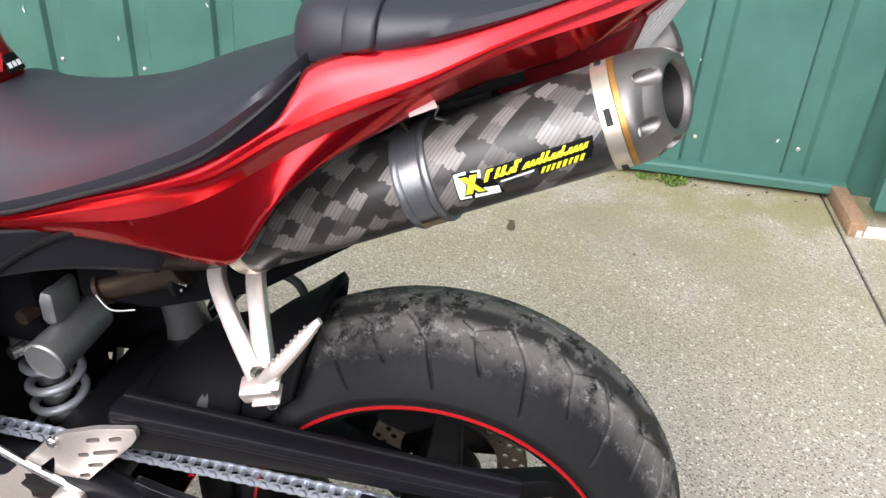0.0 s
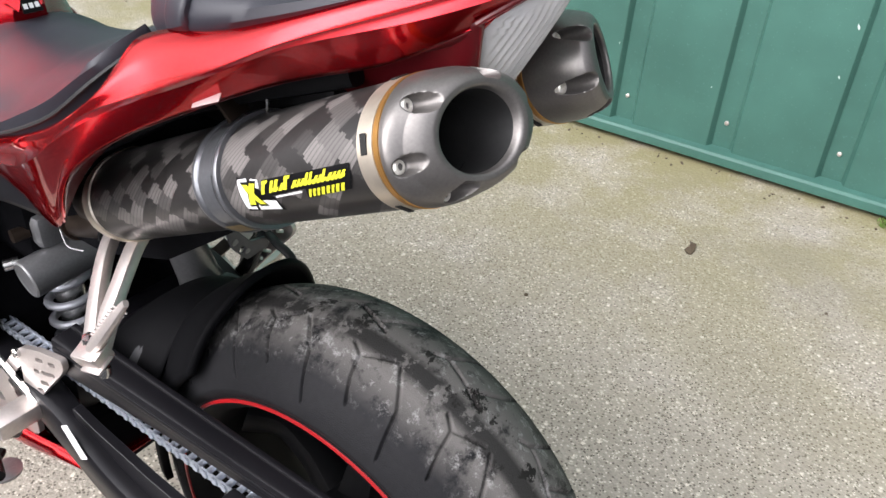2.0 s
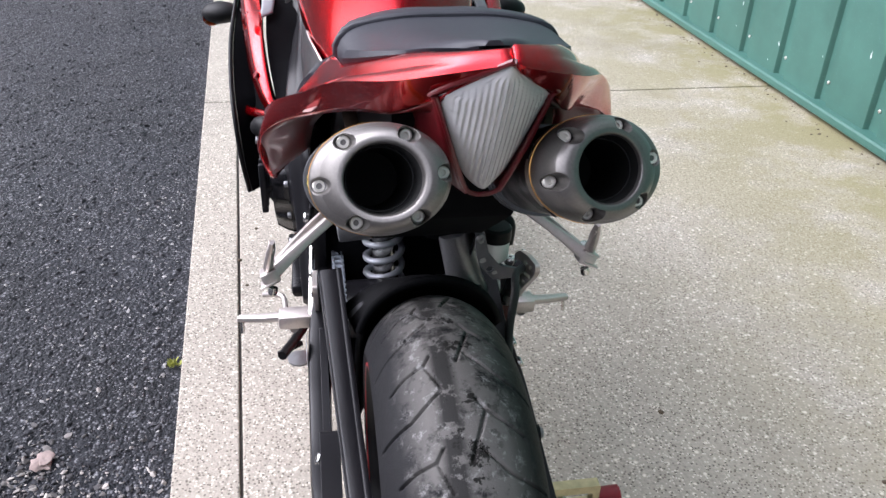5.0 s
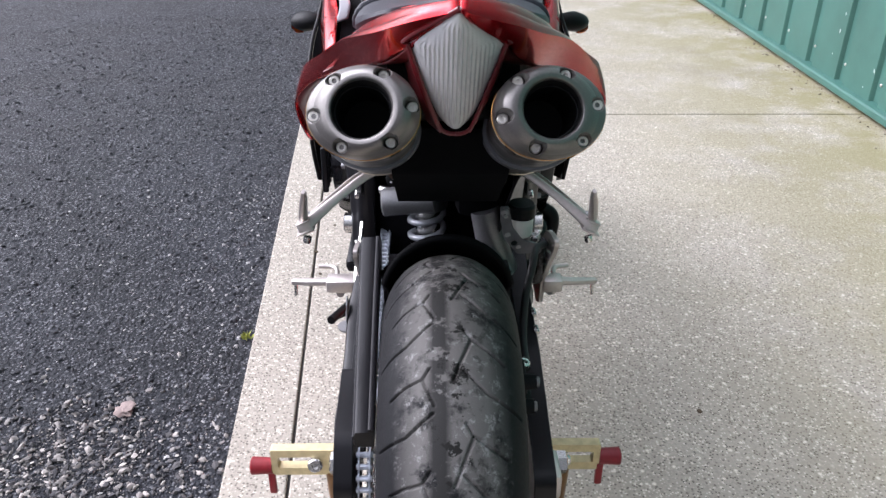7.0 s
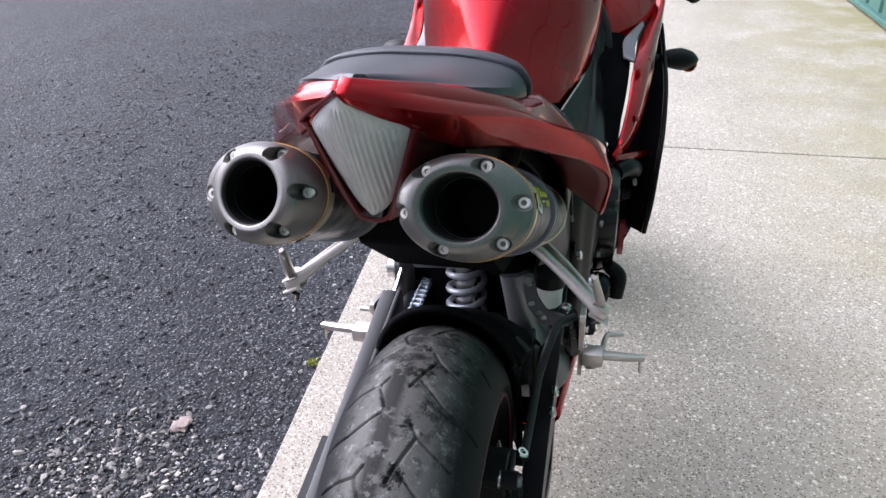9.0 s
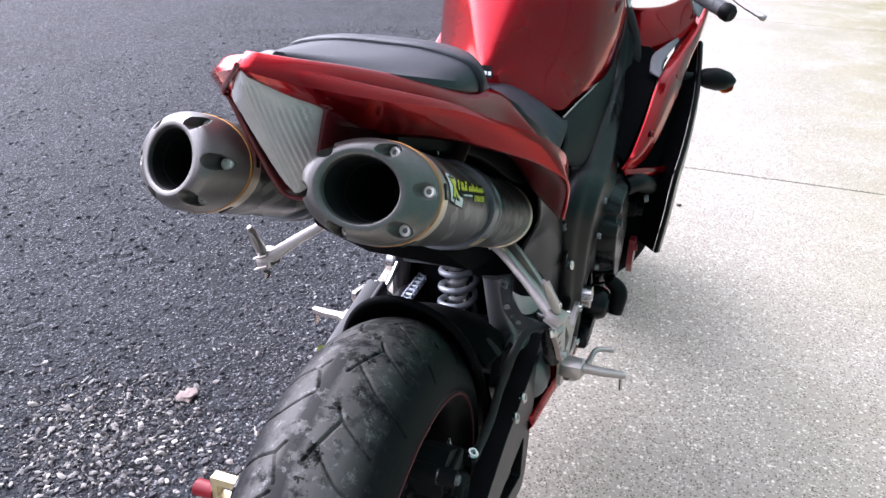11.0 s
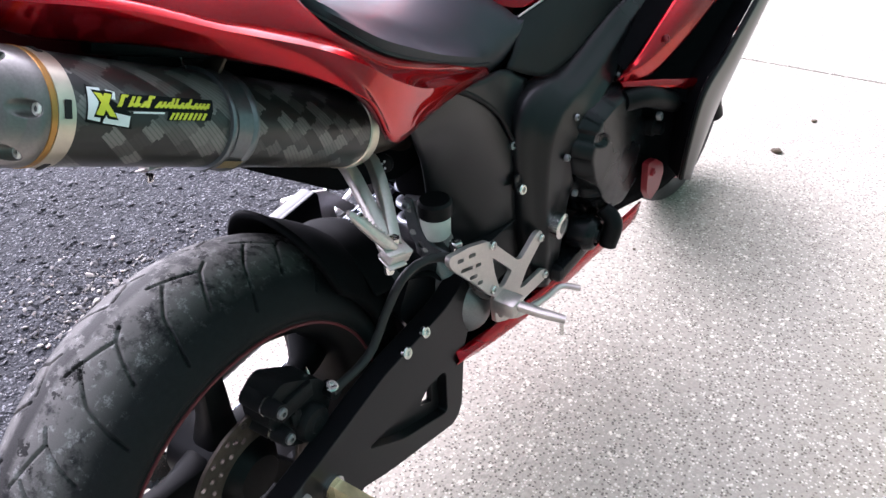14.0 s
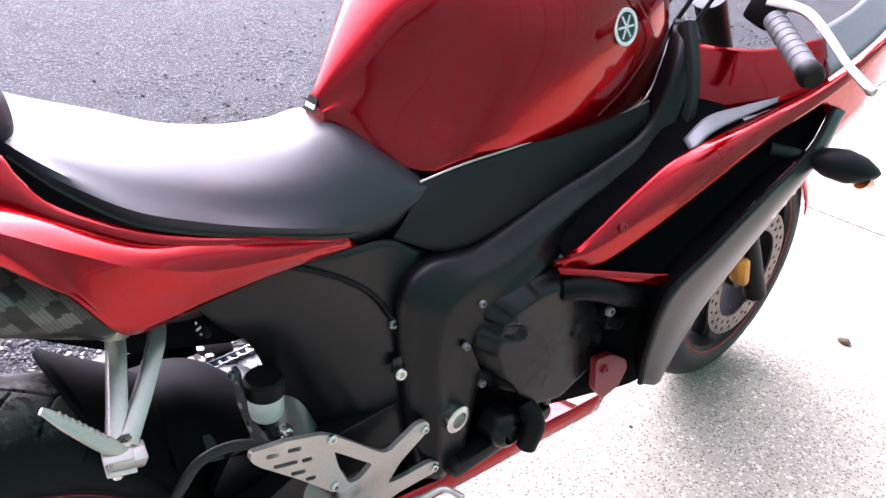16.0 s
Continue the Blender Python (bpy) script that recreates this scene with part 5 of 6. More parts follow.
    hole = rounded([(0.392 + dy, 0.545 + dz), (0.452 + dy, 0.484 + dz), (0.430 + dy, 0.470 + dz), (0.414 + dy, 0.474 + dz), (0.399 + dy, 0.512 + dz)], 0.006)
    slots = [rounded([(y + dy, z + dz), (y + w + dy, z - w * 0.35 + dz), (y + w + dy, z - w * 0.35 - 0.0065 + dz), (y + dy, z - 0.0065 + dz)], 0.0025) for y, z, w in ((0.300, 0.597, 0.016), (0.328, 0.589, 0.018), (0.308, 0.576, 0.032), (0.346, 0.562, 0.014), (0.330, 0.550, 0.020), (0.350, 0.528, 0.014))]
    brk = part("rider_footrest", plate(outer, 0.008, Matrix.Translation((bx * s, 0, 0)) @ YZ, [hole] + slots), ALU, bike, "brushed aluminium footrest bracket with slotted heel guard")
    bv = brk.modifiers.new("edge", "BEVEL")
    bv.width, bv.segments = 0.0018, 2
    for y, z in ((0.541, 0.494), (0.563, 0.406), (0.388, 0.570), (0.390, 0.488)):
        bolt("bracket_bolt", ((bx + 0.004) * s, y + dy, z + dz), (s, 0, 0), 0.007, 0.006, STEEL, brk)
    part("peg_hinge", box(0.225 - bx, 0.036, 0.026, ((0.225 + bx) / 2 * s, 0.412, 0.452), 0.005), ALU, brk)
    pegb = part("foot_peg", sweep(flip([(0.215, 0.413, 0.455), (0.255, 0.420, 0.450), (0.294, 0.432, 0.444)], s), [0.018, 0.0155, 0.012], [0.012, 0.011, 0.010], (0, 1, 0), steps=14), ALU, brk, "ribbed aluminium foot peg")
    part("peg_feeler", tube(flip([(0.288, 0.430, 0.440), (0.289, 0.431, 0.424), (0.290, 0.431, 0.414)], s), 0.0032, 8, 6), STEEL, pegb)
    # turn signal
    root, end = Vector((0.270 * s, 1.215, 0.770)), Vector((0.400 * s, 1.335, 0.742))
    sig = part("turn_signal", tube([root, root.lerp(end, 0.35)], 0.011, 12), RUBBER, bike, "black teardrop turn signal")
    ball = lathe([(-0.045, 0.001), (-0.040, 0.012), (-0.02, 0.024), (0.005, 0.028), (0.028, 0.022), (0.045, 0.010), (0.052, 0.001)], 28, "y")
    m4 = frame_of(root.lerp(end, 0.70), end - root) @ Matrix.Scale(1.3, 4)
    part("signal_body", moved(ball, m4 @ Matrix.Diagonal((1, 1, 0.75, 1))), BLACK, sig)
    part("signal_lens", moved(lathe([(0.034, 0.0195), (0.040, 0.0140), (0.047, 0.009), (0.0535, 0.0008)], 28, "y"), m4 @ Matrix.Rotation(radians(-18), 4, "X") @ Matrix.Diagonal((1, 1, 0.74, 1))), ORANGE, sig)
    # red side fairing: upper arm, lower leg, dark duct and the silver lower panel
    u = [(0.214, 0.752, 0.690), (0.228, 0.80, 0.724), (0.238, 0.87, 0.770), (0.243, 0.955, 0.806), (0.250, 1.06, 0.822), (0.262, 1.16, 0.836), (0.285, 1.28, 0.862), (0.300, 1.40, 0.905), (0.305, 1.50, 0.945)]
    d = [(0.216, 0.760, 0.682), (0.245, 0.825, 0.684), (0.268, 0.90, 0.720), (0.283, 1.00, 0.762), (0.292, 1.08, 0.797), (0.298, 1.17, 0.822), (0.310, 1.28, 0.852), (0.318, 1.40, 0.890), (0.318, 1.50, 0.925)]
    bulge = [((p[0] + q[0]) / 2 + 0.008, (p[1] + q[1]) / 2, (p[2] + q[2]) / 2 + 0.015) for p, q in zip(u, d)]
    fairing = part("side_fairing", skin([flip(u, s), flip(bulge, s), flip(d, s)], 50, 12), RED, bike, "glossy red upper side fairing")
    thicken(fairing, 0.004)
    for y, z, x in ((0.844, 0.740, 0.256), (1.035, 0.812, 0.277)):
        bolt("fairing_screw", (x * s, y, z), (s, -0.2, 0.5), 0.007, 0.004, PLASTIC_RED, fairing)
    leg_a = [(0.216, 0.758, 0.688), (0.250, 0.83, 0.672), (0.280, 0.91, 0.650), (0.302, 0.99, 0.628)]
    leg_b = [(0.218, 0.760, 0.676), (0.252, 0.83, 0.655), (0.284, 0.91, 0.632), (0.306, 0.99, 0.606)]
    thicken(part("fairing_leg", skin([flip(leg_a, s), flip([(x + 0.006, y, (z + z2) / 2) for (x, y, z), (_, _, z2) in zip(leg_a, leg_b)], s), flip(leg_b, s)], 24, 6), RED, fairing), 0.004)
    # sheets behind the fairing, coloured as dark as the shade in the gaps
    fill_b = [(0.168, 0.78, 0.735), (0.172, 0.88, 0.762), (0.174, 0.98, 0.785), (0.170, 1.06, 0.83), (0.165, 1.12, 0.87)]
    fill_a = [(0.216, 0.775, 0.700), (0.230, 0.87, 0.755), (0.236, 0.95, 0.790), (0.240, 1.06, 0.808), (0.250, 1.16, 0.822)]
    part("inner_panel", skin([flip(fill_a, s), flip(fill_b, s)], 20, 6), DEEP, fairing, "inner fairing panel, coloured near-black as in shade")
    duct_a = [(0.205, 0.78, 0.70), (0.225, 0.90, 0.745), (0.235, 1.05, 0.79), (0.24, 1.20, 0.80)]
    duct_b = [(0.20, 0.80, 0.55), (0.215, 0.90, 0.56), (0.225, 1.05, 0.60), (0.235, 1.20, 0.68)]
    thicken(part("duct_liner", skin([flip(duct_a, s), flip(duct_b, s)], 20, 10), DEEP, fairing, "duct liner, coloured near-black as in shade"), 0.004)
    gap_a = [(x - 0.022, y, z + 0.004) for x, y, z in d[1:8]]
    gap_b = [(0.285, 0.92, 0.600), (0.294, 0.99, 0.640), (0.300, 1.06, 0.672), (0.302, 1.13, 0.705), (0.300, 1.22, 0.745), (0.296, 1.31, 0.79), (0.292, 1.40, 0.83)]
    part("duct_wall", skin([flip(gap_a, s), flip([(a[0] * 0.5 + b[0] * 0.5 - 0.035, (a[1] + b[1]) / 2, (a[2] + b[2]) / 2) for a, b in zip(gap_a, gap_b)], s), flip(gap_b, s)], 24, 10), DEEP, fairing, "duct wall, coloured near-black as in shade")
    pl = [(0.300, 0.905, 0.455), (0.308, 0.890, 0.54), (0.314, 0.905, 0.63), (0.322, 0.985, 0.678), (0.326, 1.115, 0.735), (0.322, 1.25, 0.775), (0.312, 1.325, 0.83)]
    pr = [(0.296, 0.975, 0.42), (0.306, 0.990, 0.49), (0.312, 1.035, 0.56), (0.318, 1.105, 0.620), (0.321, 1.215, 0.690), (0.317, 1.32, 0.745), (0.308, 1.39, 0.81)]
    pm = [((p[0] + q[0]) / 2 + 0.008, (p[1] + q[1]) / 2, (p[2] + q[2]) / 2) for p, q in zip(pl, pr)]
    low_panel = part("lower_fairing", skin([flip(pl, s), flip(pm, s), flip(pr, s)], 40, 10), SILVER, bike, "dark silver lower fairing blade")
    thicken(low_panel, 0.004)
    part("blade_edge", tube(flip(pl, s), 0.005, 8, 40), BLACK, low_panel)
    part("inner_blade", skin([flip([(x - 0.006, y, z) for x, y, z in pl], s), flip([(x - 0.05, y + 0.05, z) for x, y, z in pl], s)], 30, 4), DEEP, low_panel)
    for k, (y, z) in enumerate(((1.165, 0.704), (1.195, 0.716), (1.222, 0.727))):
        part("grey_bar", box(0.0012, 0.016, 0.020, ((0.329 - 0.001 * k) * s, y, z - 0.012), 0.0004, None), ALU, low_panel, "unreadable pale letter mark", smooth=False)
    # belly pan
    b1 = [(0.150, 0.345, 0.378), (0.163, 0.47, 0.362), (0.180, 0.62, 0.352), (0.195, 0.78, 0.350), (0.212, 0.95, 0.352)]
    b2 = [(0.148, 0.345, 0.350), (0.155, 0.47, 0.322), (0.164, 0.62, 0.304), (0.174, 0.78, 0.298), (0.186, 0.95, 0.292)]
    b3 = [(0.0, 0.36, 0.32), (0.0, 0.47, 0.285), (0.0, 0.62, 0.268), (0.0, 0.78, 0.260), (0.0, 0.95, 0.258)]
    thicken(part("belly_pan", skin([flip(b1, s), flip(b2, s), flip(b3, s)], 30, 12), RED, bike, "glossy red belly pan"), 0.004)

# sheets added between engine and fairing, so the gap reads as dark shade
for s in (-1, 1):
    f1 = [(0.20, 0.80, 0.66), (0.235, 0.92, 0.66), (0.285, 1.02, 0.66), (0.30, 1.12, 0.70)]
    f2 = [(0.19, 0.80, 0.52), (0.225, 0.90, 0.50), (0.275, 0.97, 0.50), (0.29, 1.04, 0.56)]
    f3 = [(0.18, 0.80, 0.38), (0.215, 0.90, 0.38), (0.255, 0.96, 0.40), (0.285, 1.00, 0.45)]
    thicken(part("shroud_filler", skin([flip(f, s) for f in (f1, f2, f3)], 20, 12), DEEP, bike, "added near-black filler sheet with shade in its colour"), 0.004)

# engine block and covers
# sump, block and radiator carry the shade between the fairings in their colour
part("sump", box(0.26, 0.30, 0.12, (0, 0.52, 0.345), 0.03), DEEP, bike, "engine sump, coloured near-black as in shade")
engine = part("engine", box(0.30, 0.36, 0.30, (0, 0.73, 0.47), 0.04), DEEP, bike, "engine block, coloured near-black as in shade")
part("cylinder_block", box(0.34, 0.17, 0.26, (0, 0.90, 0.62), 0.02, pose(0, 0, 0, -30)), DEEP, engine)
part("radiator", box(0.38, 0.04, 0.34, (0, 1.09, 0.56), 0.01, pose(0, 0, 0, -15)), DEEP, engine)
for s in (-1, 1):
    outline = [(0.60 + (y - 0.578) * 1.12, 0.556 + (z - 0.568) * 1.05) for y, z in ((0.672, 0.692), (0.737, 0.684), (0.800, 0.632), (0.838, 0.575), (0.850, 0.520), (0.820, 0.462), (0.755, 0.440), (0.690, 0.462), (0.645, 0.512), (0.605, 0.575), (0.586, 0.622), (0.594, 0.662), (0.618, 0.684))]
    cy, cz = 0.752, 0.556
    rim = [Vector((y, z)) for y, z in rounded(outline, 0.010, 4)]
    dense = [rim[i].lerp(rim[(i + 1) % len(rim)], k / 4) for i in range(len(rim)) for k in range(6)]
    prof = [(0.13, 1.05), (0.186, 1.05), (0.190, 1.04), (0.191, 1.00), (0.193, 0.985), (0.199, 0.980)]
    prof += [(0.199 + 0.031 * k, 0.980 - 0.125 * k ** 1.6) for k in np.linspace(0.06, 1, 20)]
    prof += [(0.2312, 0.848), (0.2322, 0.838), (0.2328, 0.825)]
    prof += [(0.2328 + 0.0050 * (1 - (k / 0.81) ** 1.6), k) for k in np.linspace(0.80, 0.01, 34)]
    grooves = [((0.575, 0.668), (0.652, 0.634), 0.0095, 0.008), ((0.585, 0.578), (0.652, 0.528), 0.0075, 0.006),
               ((0.835, 0.610), (0.775, 0.585), 0.0075, 0.005)]
    grooves = [((a + 0.022, b - 0.012), (c + 0.022, e - 0.012), w, deep) for (a, b), (c, e), w, deep in grooves]
    rows = []
    for x, k in prof:
        row = []
        for v in dense:
            out = Vector((v.x - cy, v.y - cz))
            kk = min(1.0, max(0.0, (k - 0.55) / 0.30))
            out = out.normalized() * (out.length * kk + 0.118 * (1 - kk))
            y, z, cut = cy + out.x * k, cz + out.y * k, 0.0
            for (y0, z0), (y1, z1), w, deep in grooves:
                e = Vector((y1 - y0, z1 - z0))
                f = min(1.0, max(0.0, (Vector((y - y0, z - z0)).dot(e)) / e.length_squared))
                gap = math.hypot(y - y0 - e.x * f, z - z0 - e.y * f)
                cut = max(cut, deep * min(1.0, max(0.0, (w * 1.3 - gap) / (w * 0.6))))
            if x > 0.194 and cut:
                flank = min(1.0, max(0.0, (k - 0.80) / 0.06))
                away = Vector((y - cy, z - cz))
                away *= 1 - flank * cut * 0.9 / away.length
                x_cut, y, z = x - cut * (1 - 0.6 * flank), cy + away.x, cz + away.y
            else:
                x_cut = x
            row.append(Vector((x_cut * s, y, z)))
        rows.append(row)
    cov = part("clutch_cover", grid(rows, close_u=True), ENGINE, engine, "satin charcoal clutch cover", sharp=75)
    for y, z in ((0.578, 0.625), (0.742, 0.694), (0.612, 0.545), (0.835, 0.458), (0.860, 0.545), (0.815, 0.632), (0.672, 0.462), (0.755, 0.428), (0.600, 0.682)):
        bolt("cover_bolt", (0.200 * s, 0.60 + (y - 0.578) * 1.12, 0.556 + (z - 0.568) * 1.05), (s, 0, 0), 0.006, 0.007, STEEL_GREY, cov)
    if s > 0:
        part("water_pump", moved(lathe([(0.0, 0.034), (0.030, 0.034), (0.042, 0.028), (0.046, 0.020), (0.040, 0.016), (0.048, 0.012), (0.049, 0.0005)], 28), Matrix.Translation((0.185 * s, 0.690, 0.425)) @ Matrix.Diagonal((s, 1, 1, 1))), ENGINE, engine, "black water pump housing")
        part("pump_spout", tube([(0.225 * s, 0.715, 0.468), (0.246 * s, 0.715, 0.445), (0.244 * s, 0.705, 0.400)], [0.014, 0.018, 0.016], 14), BLACK, engine)
    part("hose", tube([(0.222 * s, 0.765, 0.652), (0.246 * s, 0.805, 0.650), (0.262 * s, 0.865, 0.622), (0.255 * s, 0.930, 0.592)], 0.019, 14), BLACK, engine, "black coolant hose")
    part("oil_cap", moved(lathe([(0, 0.018), (0.03, 0.018), (0.032, 0.014), (0.045, 0.012), (0.046, 0.0005)], 20), Matrix.Translation((0.215 * s, 0.880, 0.560)) @ Matrix.Diagonal((s, 1, 1, 1))), BLACK, engine)
    bolt("case_bolt", (0.262 * s, 0.835, 0.605), (s, 0, 0.2), 0.008, 0.008, STEEL_GREY, engine)
    part("case_flange", box(0.05, 0.22, 0.03, (0.185 * s, 0.70, 0.385), 0.01), ENGINE, engine)
    if s > 0:
        sl = part("crash_slider", plate(rounded([(0.838, 0.506), (0.878, 0.498), (0.922, 0.468), (0.934, 0.444), (0.918, 0.414), (0.876, 0.408), (0.848, 0.442)], 0.008), 0.012, Matrix.Translation((0.250, 0, 0)) @ YZ), PLASTIC_RED, engine, "scuffed red engine slider")
        bolt("slider_bolt", (0.256, 0.862, 0.478), (1, 0, 0), 0.008, 0.006, PLASTIC_RED, sl)
    if s < 0:
        for k in range(5):
            part("cooling_rib", box(0.012, 0.012, 0.10, (-0.247, 0.64 + 0.026 * k, 0.59), 0.003), ENGINE, cov)

# rear shock with its reservoir, brake fluid pot, inner mudguard
SHX, SHY = -0.034, 0.516
shock = part("rear_shock", tube([(SHX + 0.01, SHY - 0.02, 0.700), (SHX, SHY, 0.56), (SHX, SHY, 0.43)], [0.021, 0.021, 0.021], 20), STEEL, bike, "steel rear shock absorber")
turns, coil = 4.5, []
for k in range(150):
    a = 2 * math.pi * turns * k / 149
    coil.append((SHX + 0.033 * math.cos(a), SHY + 0.033 * math.sin(a), 0.420 + 0.150 * k / 149))
part("spring", tube(coil, 0.0060, 10, 260), SPRING, shock, "pale grey coil spring")
part("spring_collar", moved(lathe([(-0.014, 0.036), (-0.012, 0.041), (0.010, 0.041), (0.012, 0.036)], 30, "z"), Matrix.Translation((SHX, SHY, 0.580))), STEEL_GREY, shock)
part("reservoir_can", tube([(-0.112, 0.456, 0.602), (-0.020, 0.450, 0.612)], 0.0265, 28), STEEL_GREY, shock, "grey reservoir can")
part("can_end", moved(lathe([(0, 0.0262), (0.003, 0.0262), (0.005, 0.024), (0.0035, 0.021), (0.0045, 0.012), (0.004, 0.0005)], 28, "y"), frame_of((-0.111, 0.456, 0.602), (-1, 0.06, -0.1))), STEEL_GREY, shock, "bright turned can end")
part("shock_head", box(0.055, 0.05, 0.05, (-0.060, 0.475, 0.655), 0.012), STEEL_GREY, shock)
part("adjuster", tube([(-0.108, 0.478, 0.655), (-0.088, 0.475, 0.655)], 0.009, 14), STEEL_DARK, shock, "brass damping adjuster")
part("link_knob", tube([(-0.122, 0.492, 0.612), (-0.105, 0.485, 0.612)], 0.008, 12), STEEL, shock)
pot = part("brake_fluid_pot", moved(lathe([(-0.026, 0.0005), (-0.026, 0.018), (-0.022, 0.021), (0.010, 0.022), (0.010, 0.0005)], 30, "z"), Matrix.Translation((0.130, 0.337, 0.622))), TANK_WHITE, bike, "milky brake fluid reservoir")
part("pot_cap", moved(lathe([(0.010, 0.024), (0.030, 0.0245), (0.034, 0.021), (0.034, 0.0005)], 30, "z"), Matrix.Translation((0.130, 0.337, 0.622))), BLACK, pot, "black screw cap")
part("pot_hose", tube([(0.130, 0.337, 0.60), (0.134, 0.337, 0.582), (0.148, 0.337, 0.572), (0.160, 0.34, 0.56)], 0.007, 8), RUBBER, pot)
part("banjo_bolt", moved(lathe([(0, 0.010), (0.008, 0.010), (0.012, 0.007), (0.012, 0.003), (0.006, 0.003), (0.006, 0.0005)], 12, "z"), Matrix.Translation((0.158, 0.344, 0.580))), STEEL, bike)
part("master_cylinder", tube([(0.172, 0.40, 0.470), (0.170, 0.365, 0.52), (0.166, 0.335, 0.580)], [0.014, 0.012, 0.012], 14), ENGINE, bike, "black rear master cylinder")
part("brake_pedal", tube([(0.200, 0.400, 0.440), (0.215, 0.43, 0.425), (0.225, 0.50, 0.410), (0.232, 0.545, 0.408), (0.262, 0.556, 0.408)], [0.008, 0.007, 0.006, 0.005, 0.005], 10), ALU, bike, "aluminium brake pedal")
shift = part("gear_lever", tube([(-0.200, 0.41, 0.43), (-0.215, 0.47, 0.41), (-0.225, 0.55, 0.405), (-0.262, 0.56, 0.405)], [0.008, 0.006, 0.005, 0.005], 10), ALU, bike, "aluminium gear lever")
part("shift_rod", tube([(-0.17, 0.40, 0.46), (-0.165, 0.50, 0.50), (-0.16, 0.58, 0.55)], 0.005, 8), STEEL, shift)

rows = []
for f in np.linspace(0, 1, 40):
    row = []
    for b in np.linspace(-1, 1, 31):
        a = (66 - 13 * b * b) * (1 - f) - 4 * f
        b *= 66 + 12 * f
        ca, sa = math.cos(radians(a)), math.sin(radians(a))
        k = max(0.0, 1 - f / 0.15)
        t = 0.107 + 0.010 * k * k * math.cos(radians(b))
        r = RING_R + 0.005 + t * math.cos(radians(b))
        row.append(AXLE + Vector((t * 0.98 * math.sin(radians(b)), r * ca, r * sa)))
    rows.append(row)
hugger = part("rear_mudguard", grid(rows), HUGGER, bike, "black plastic tyre hugger")
thicken(hugger, 0.009)

def guard_arc(y, lift=0.0):
    """A section across the front half of the hugger, where it spreads over the swingarm."""
    w, top, edge = [np.interp(y, (0.23, 0.29, 0.34, 0.40), v) + lift for v in ((0.100, 0.110, 0.118, 0.120), (0.612, 0.598, 0.566, 0.500), (0.545, 0.538, 0.516, 0.450))]
    return [(w * u, y, edge + (top - edge) * (1 - abs(u) ** 2.4)) for u in np.linspace(-1, 1, 13)]


front = part("guard_front", skin([guard_arc(y) for y in (0.23, 0.26, 0.29, 0.34, 0.40)], 40, 24), HUGGER, hugger, "wide front of the hugger")
thicken(front, 0.004)
part("guard_rib", skin([guard_arc(0.268), guard_arc(0.270, 0.002), guard_arc(0.284, 0.002), guard_arc(0.286)], 40, 8), HUGGER_WORN, hugger, "scuffed grey rib across the hugger")
tray_side = rounded([(0.02, 0.905), (0.045, 0.835), (0.115, 0.784), (0.205, 0.720), (0.33, 0.676), (0.42, 0.676), (0.42, 0.83), (0.20, 0.905)], 0.010)
# undertray darker than the other black plastic, its shade put into the colour
part("undertray", plate(tray_side, 0.150, YZ), DEEP, bike, "black plastic undertray, darkened as in shade").modifiers.new("edge", "BEVEL").width = 0.006
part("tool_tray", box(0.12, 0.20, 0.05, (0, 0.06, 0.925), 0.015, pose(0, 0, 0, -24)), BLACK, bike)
# block added to fill the empty shade ahead of the wheel with near-black
part("shade_filler_box", box(0.080, 0.09, 0.20, (0.058, 0.425, 0.70), 0.022), DEEP, bike, "added near-black block standing in for empty shade")
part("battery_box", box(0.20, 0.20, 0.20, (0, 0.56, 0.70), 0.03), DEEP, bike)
for s in (-1, 1):
    part("subframe_rail", sweep([(0.10 * s, 0.60, 0.78), (0.105 * s, 0.42, 0.80), (0.11 * s, 0.25, 0.86), (0.095 * s, 0.10, 0.945), (0.06 * s, -0.05, 1.00)], 0.022, 0.035, steps=30), BLACK, bike, "black rear subframe rail")
    part("connector", moved(lathe([(0, 0.012), (0.006, 0.013), (0.008, 0.010), (0.008, 0.0005)], 16, "y"), frame_of((0.085 * s, 0.295, 0.720), (0.1 * s, -1, 0.25))), BLACK, bike)
    for dx, dz in ((0, 0), (0.005, 0.005), (-0.005, 0.005), (0.005, -0.005), (-0.005, -0.005)):
        part("pin", moved(lathe([(0, 0.0017), (0.001, 0.0017), (0.0011, 0.0002)], 8, "y"), frame_of((0.085 * s + dx, 0.286, 0.722 + dz), (0.1 * s, -1, 0.25))), WHITE, bike)
part("link_pipe", tube([(0.03, 0.52, 0.40), (0.10, 0.44, 0.40), (0.128, 0.405, 0.425), (0.10, 0.39, 0.50), (0.07, 0.39, 0.62)], [0.030, 0.042, 0.044, 0.030, 0.026], 22, 40), STEEL_GREY, bike, "grey heat-stained exhaust can and pipe")
joint_pipe = part("brown_joint", tube([(-0.066, 0.398, 0.686), (-0.068, 0.350, 0.706), (-0.075, 0.285, 0.742)], [0.016, 0.018, 0.022], 18, 14), STEEL_DARK, bike, "brown heat-stained pipe joint")
part("spring_wire", tube([(-0.088, 0.392, 0.690), (-0.094, 0.372, 0.678), (-0.090, 0.345, 0.680)], 0.0012, 6), STEEL_GREY, joint_pipe)
part("pipe_flange", moved(lathe([(-0.003, 0.015), (-0.003, 0.021), (0.003, 0.021), (0.003, 0.015)], 20, "y"), frame_of((-0.066, 0.392, 0.6885), (0, -1, 0.5))), STEEL_DARK, joint_pipe)

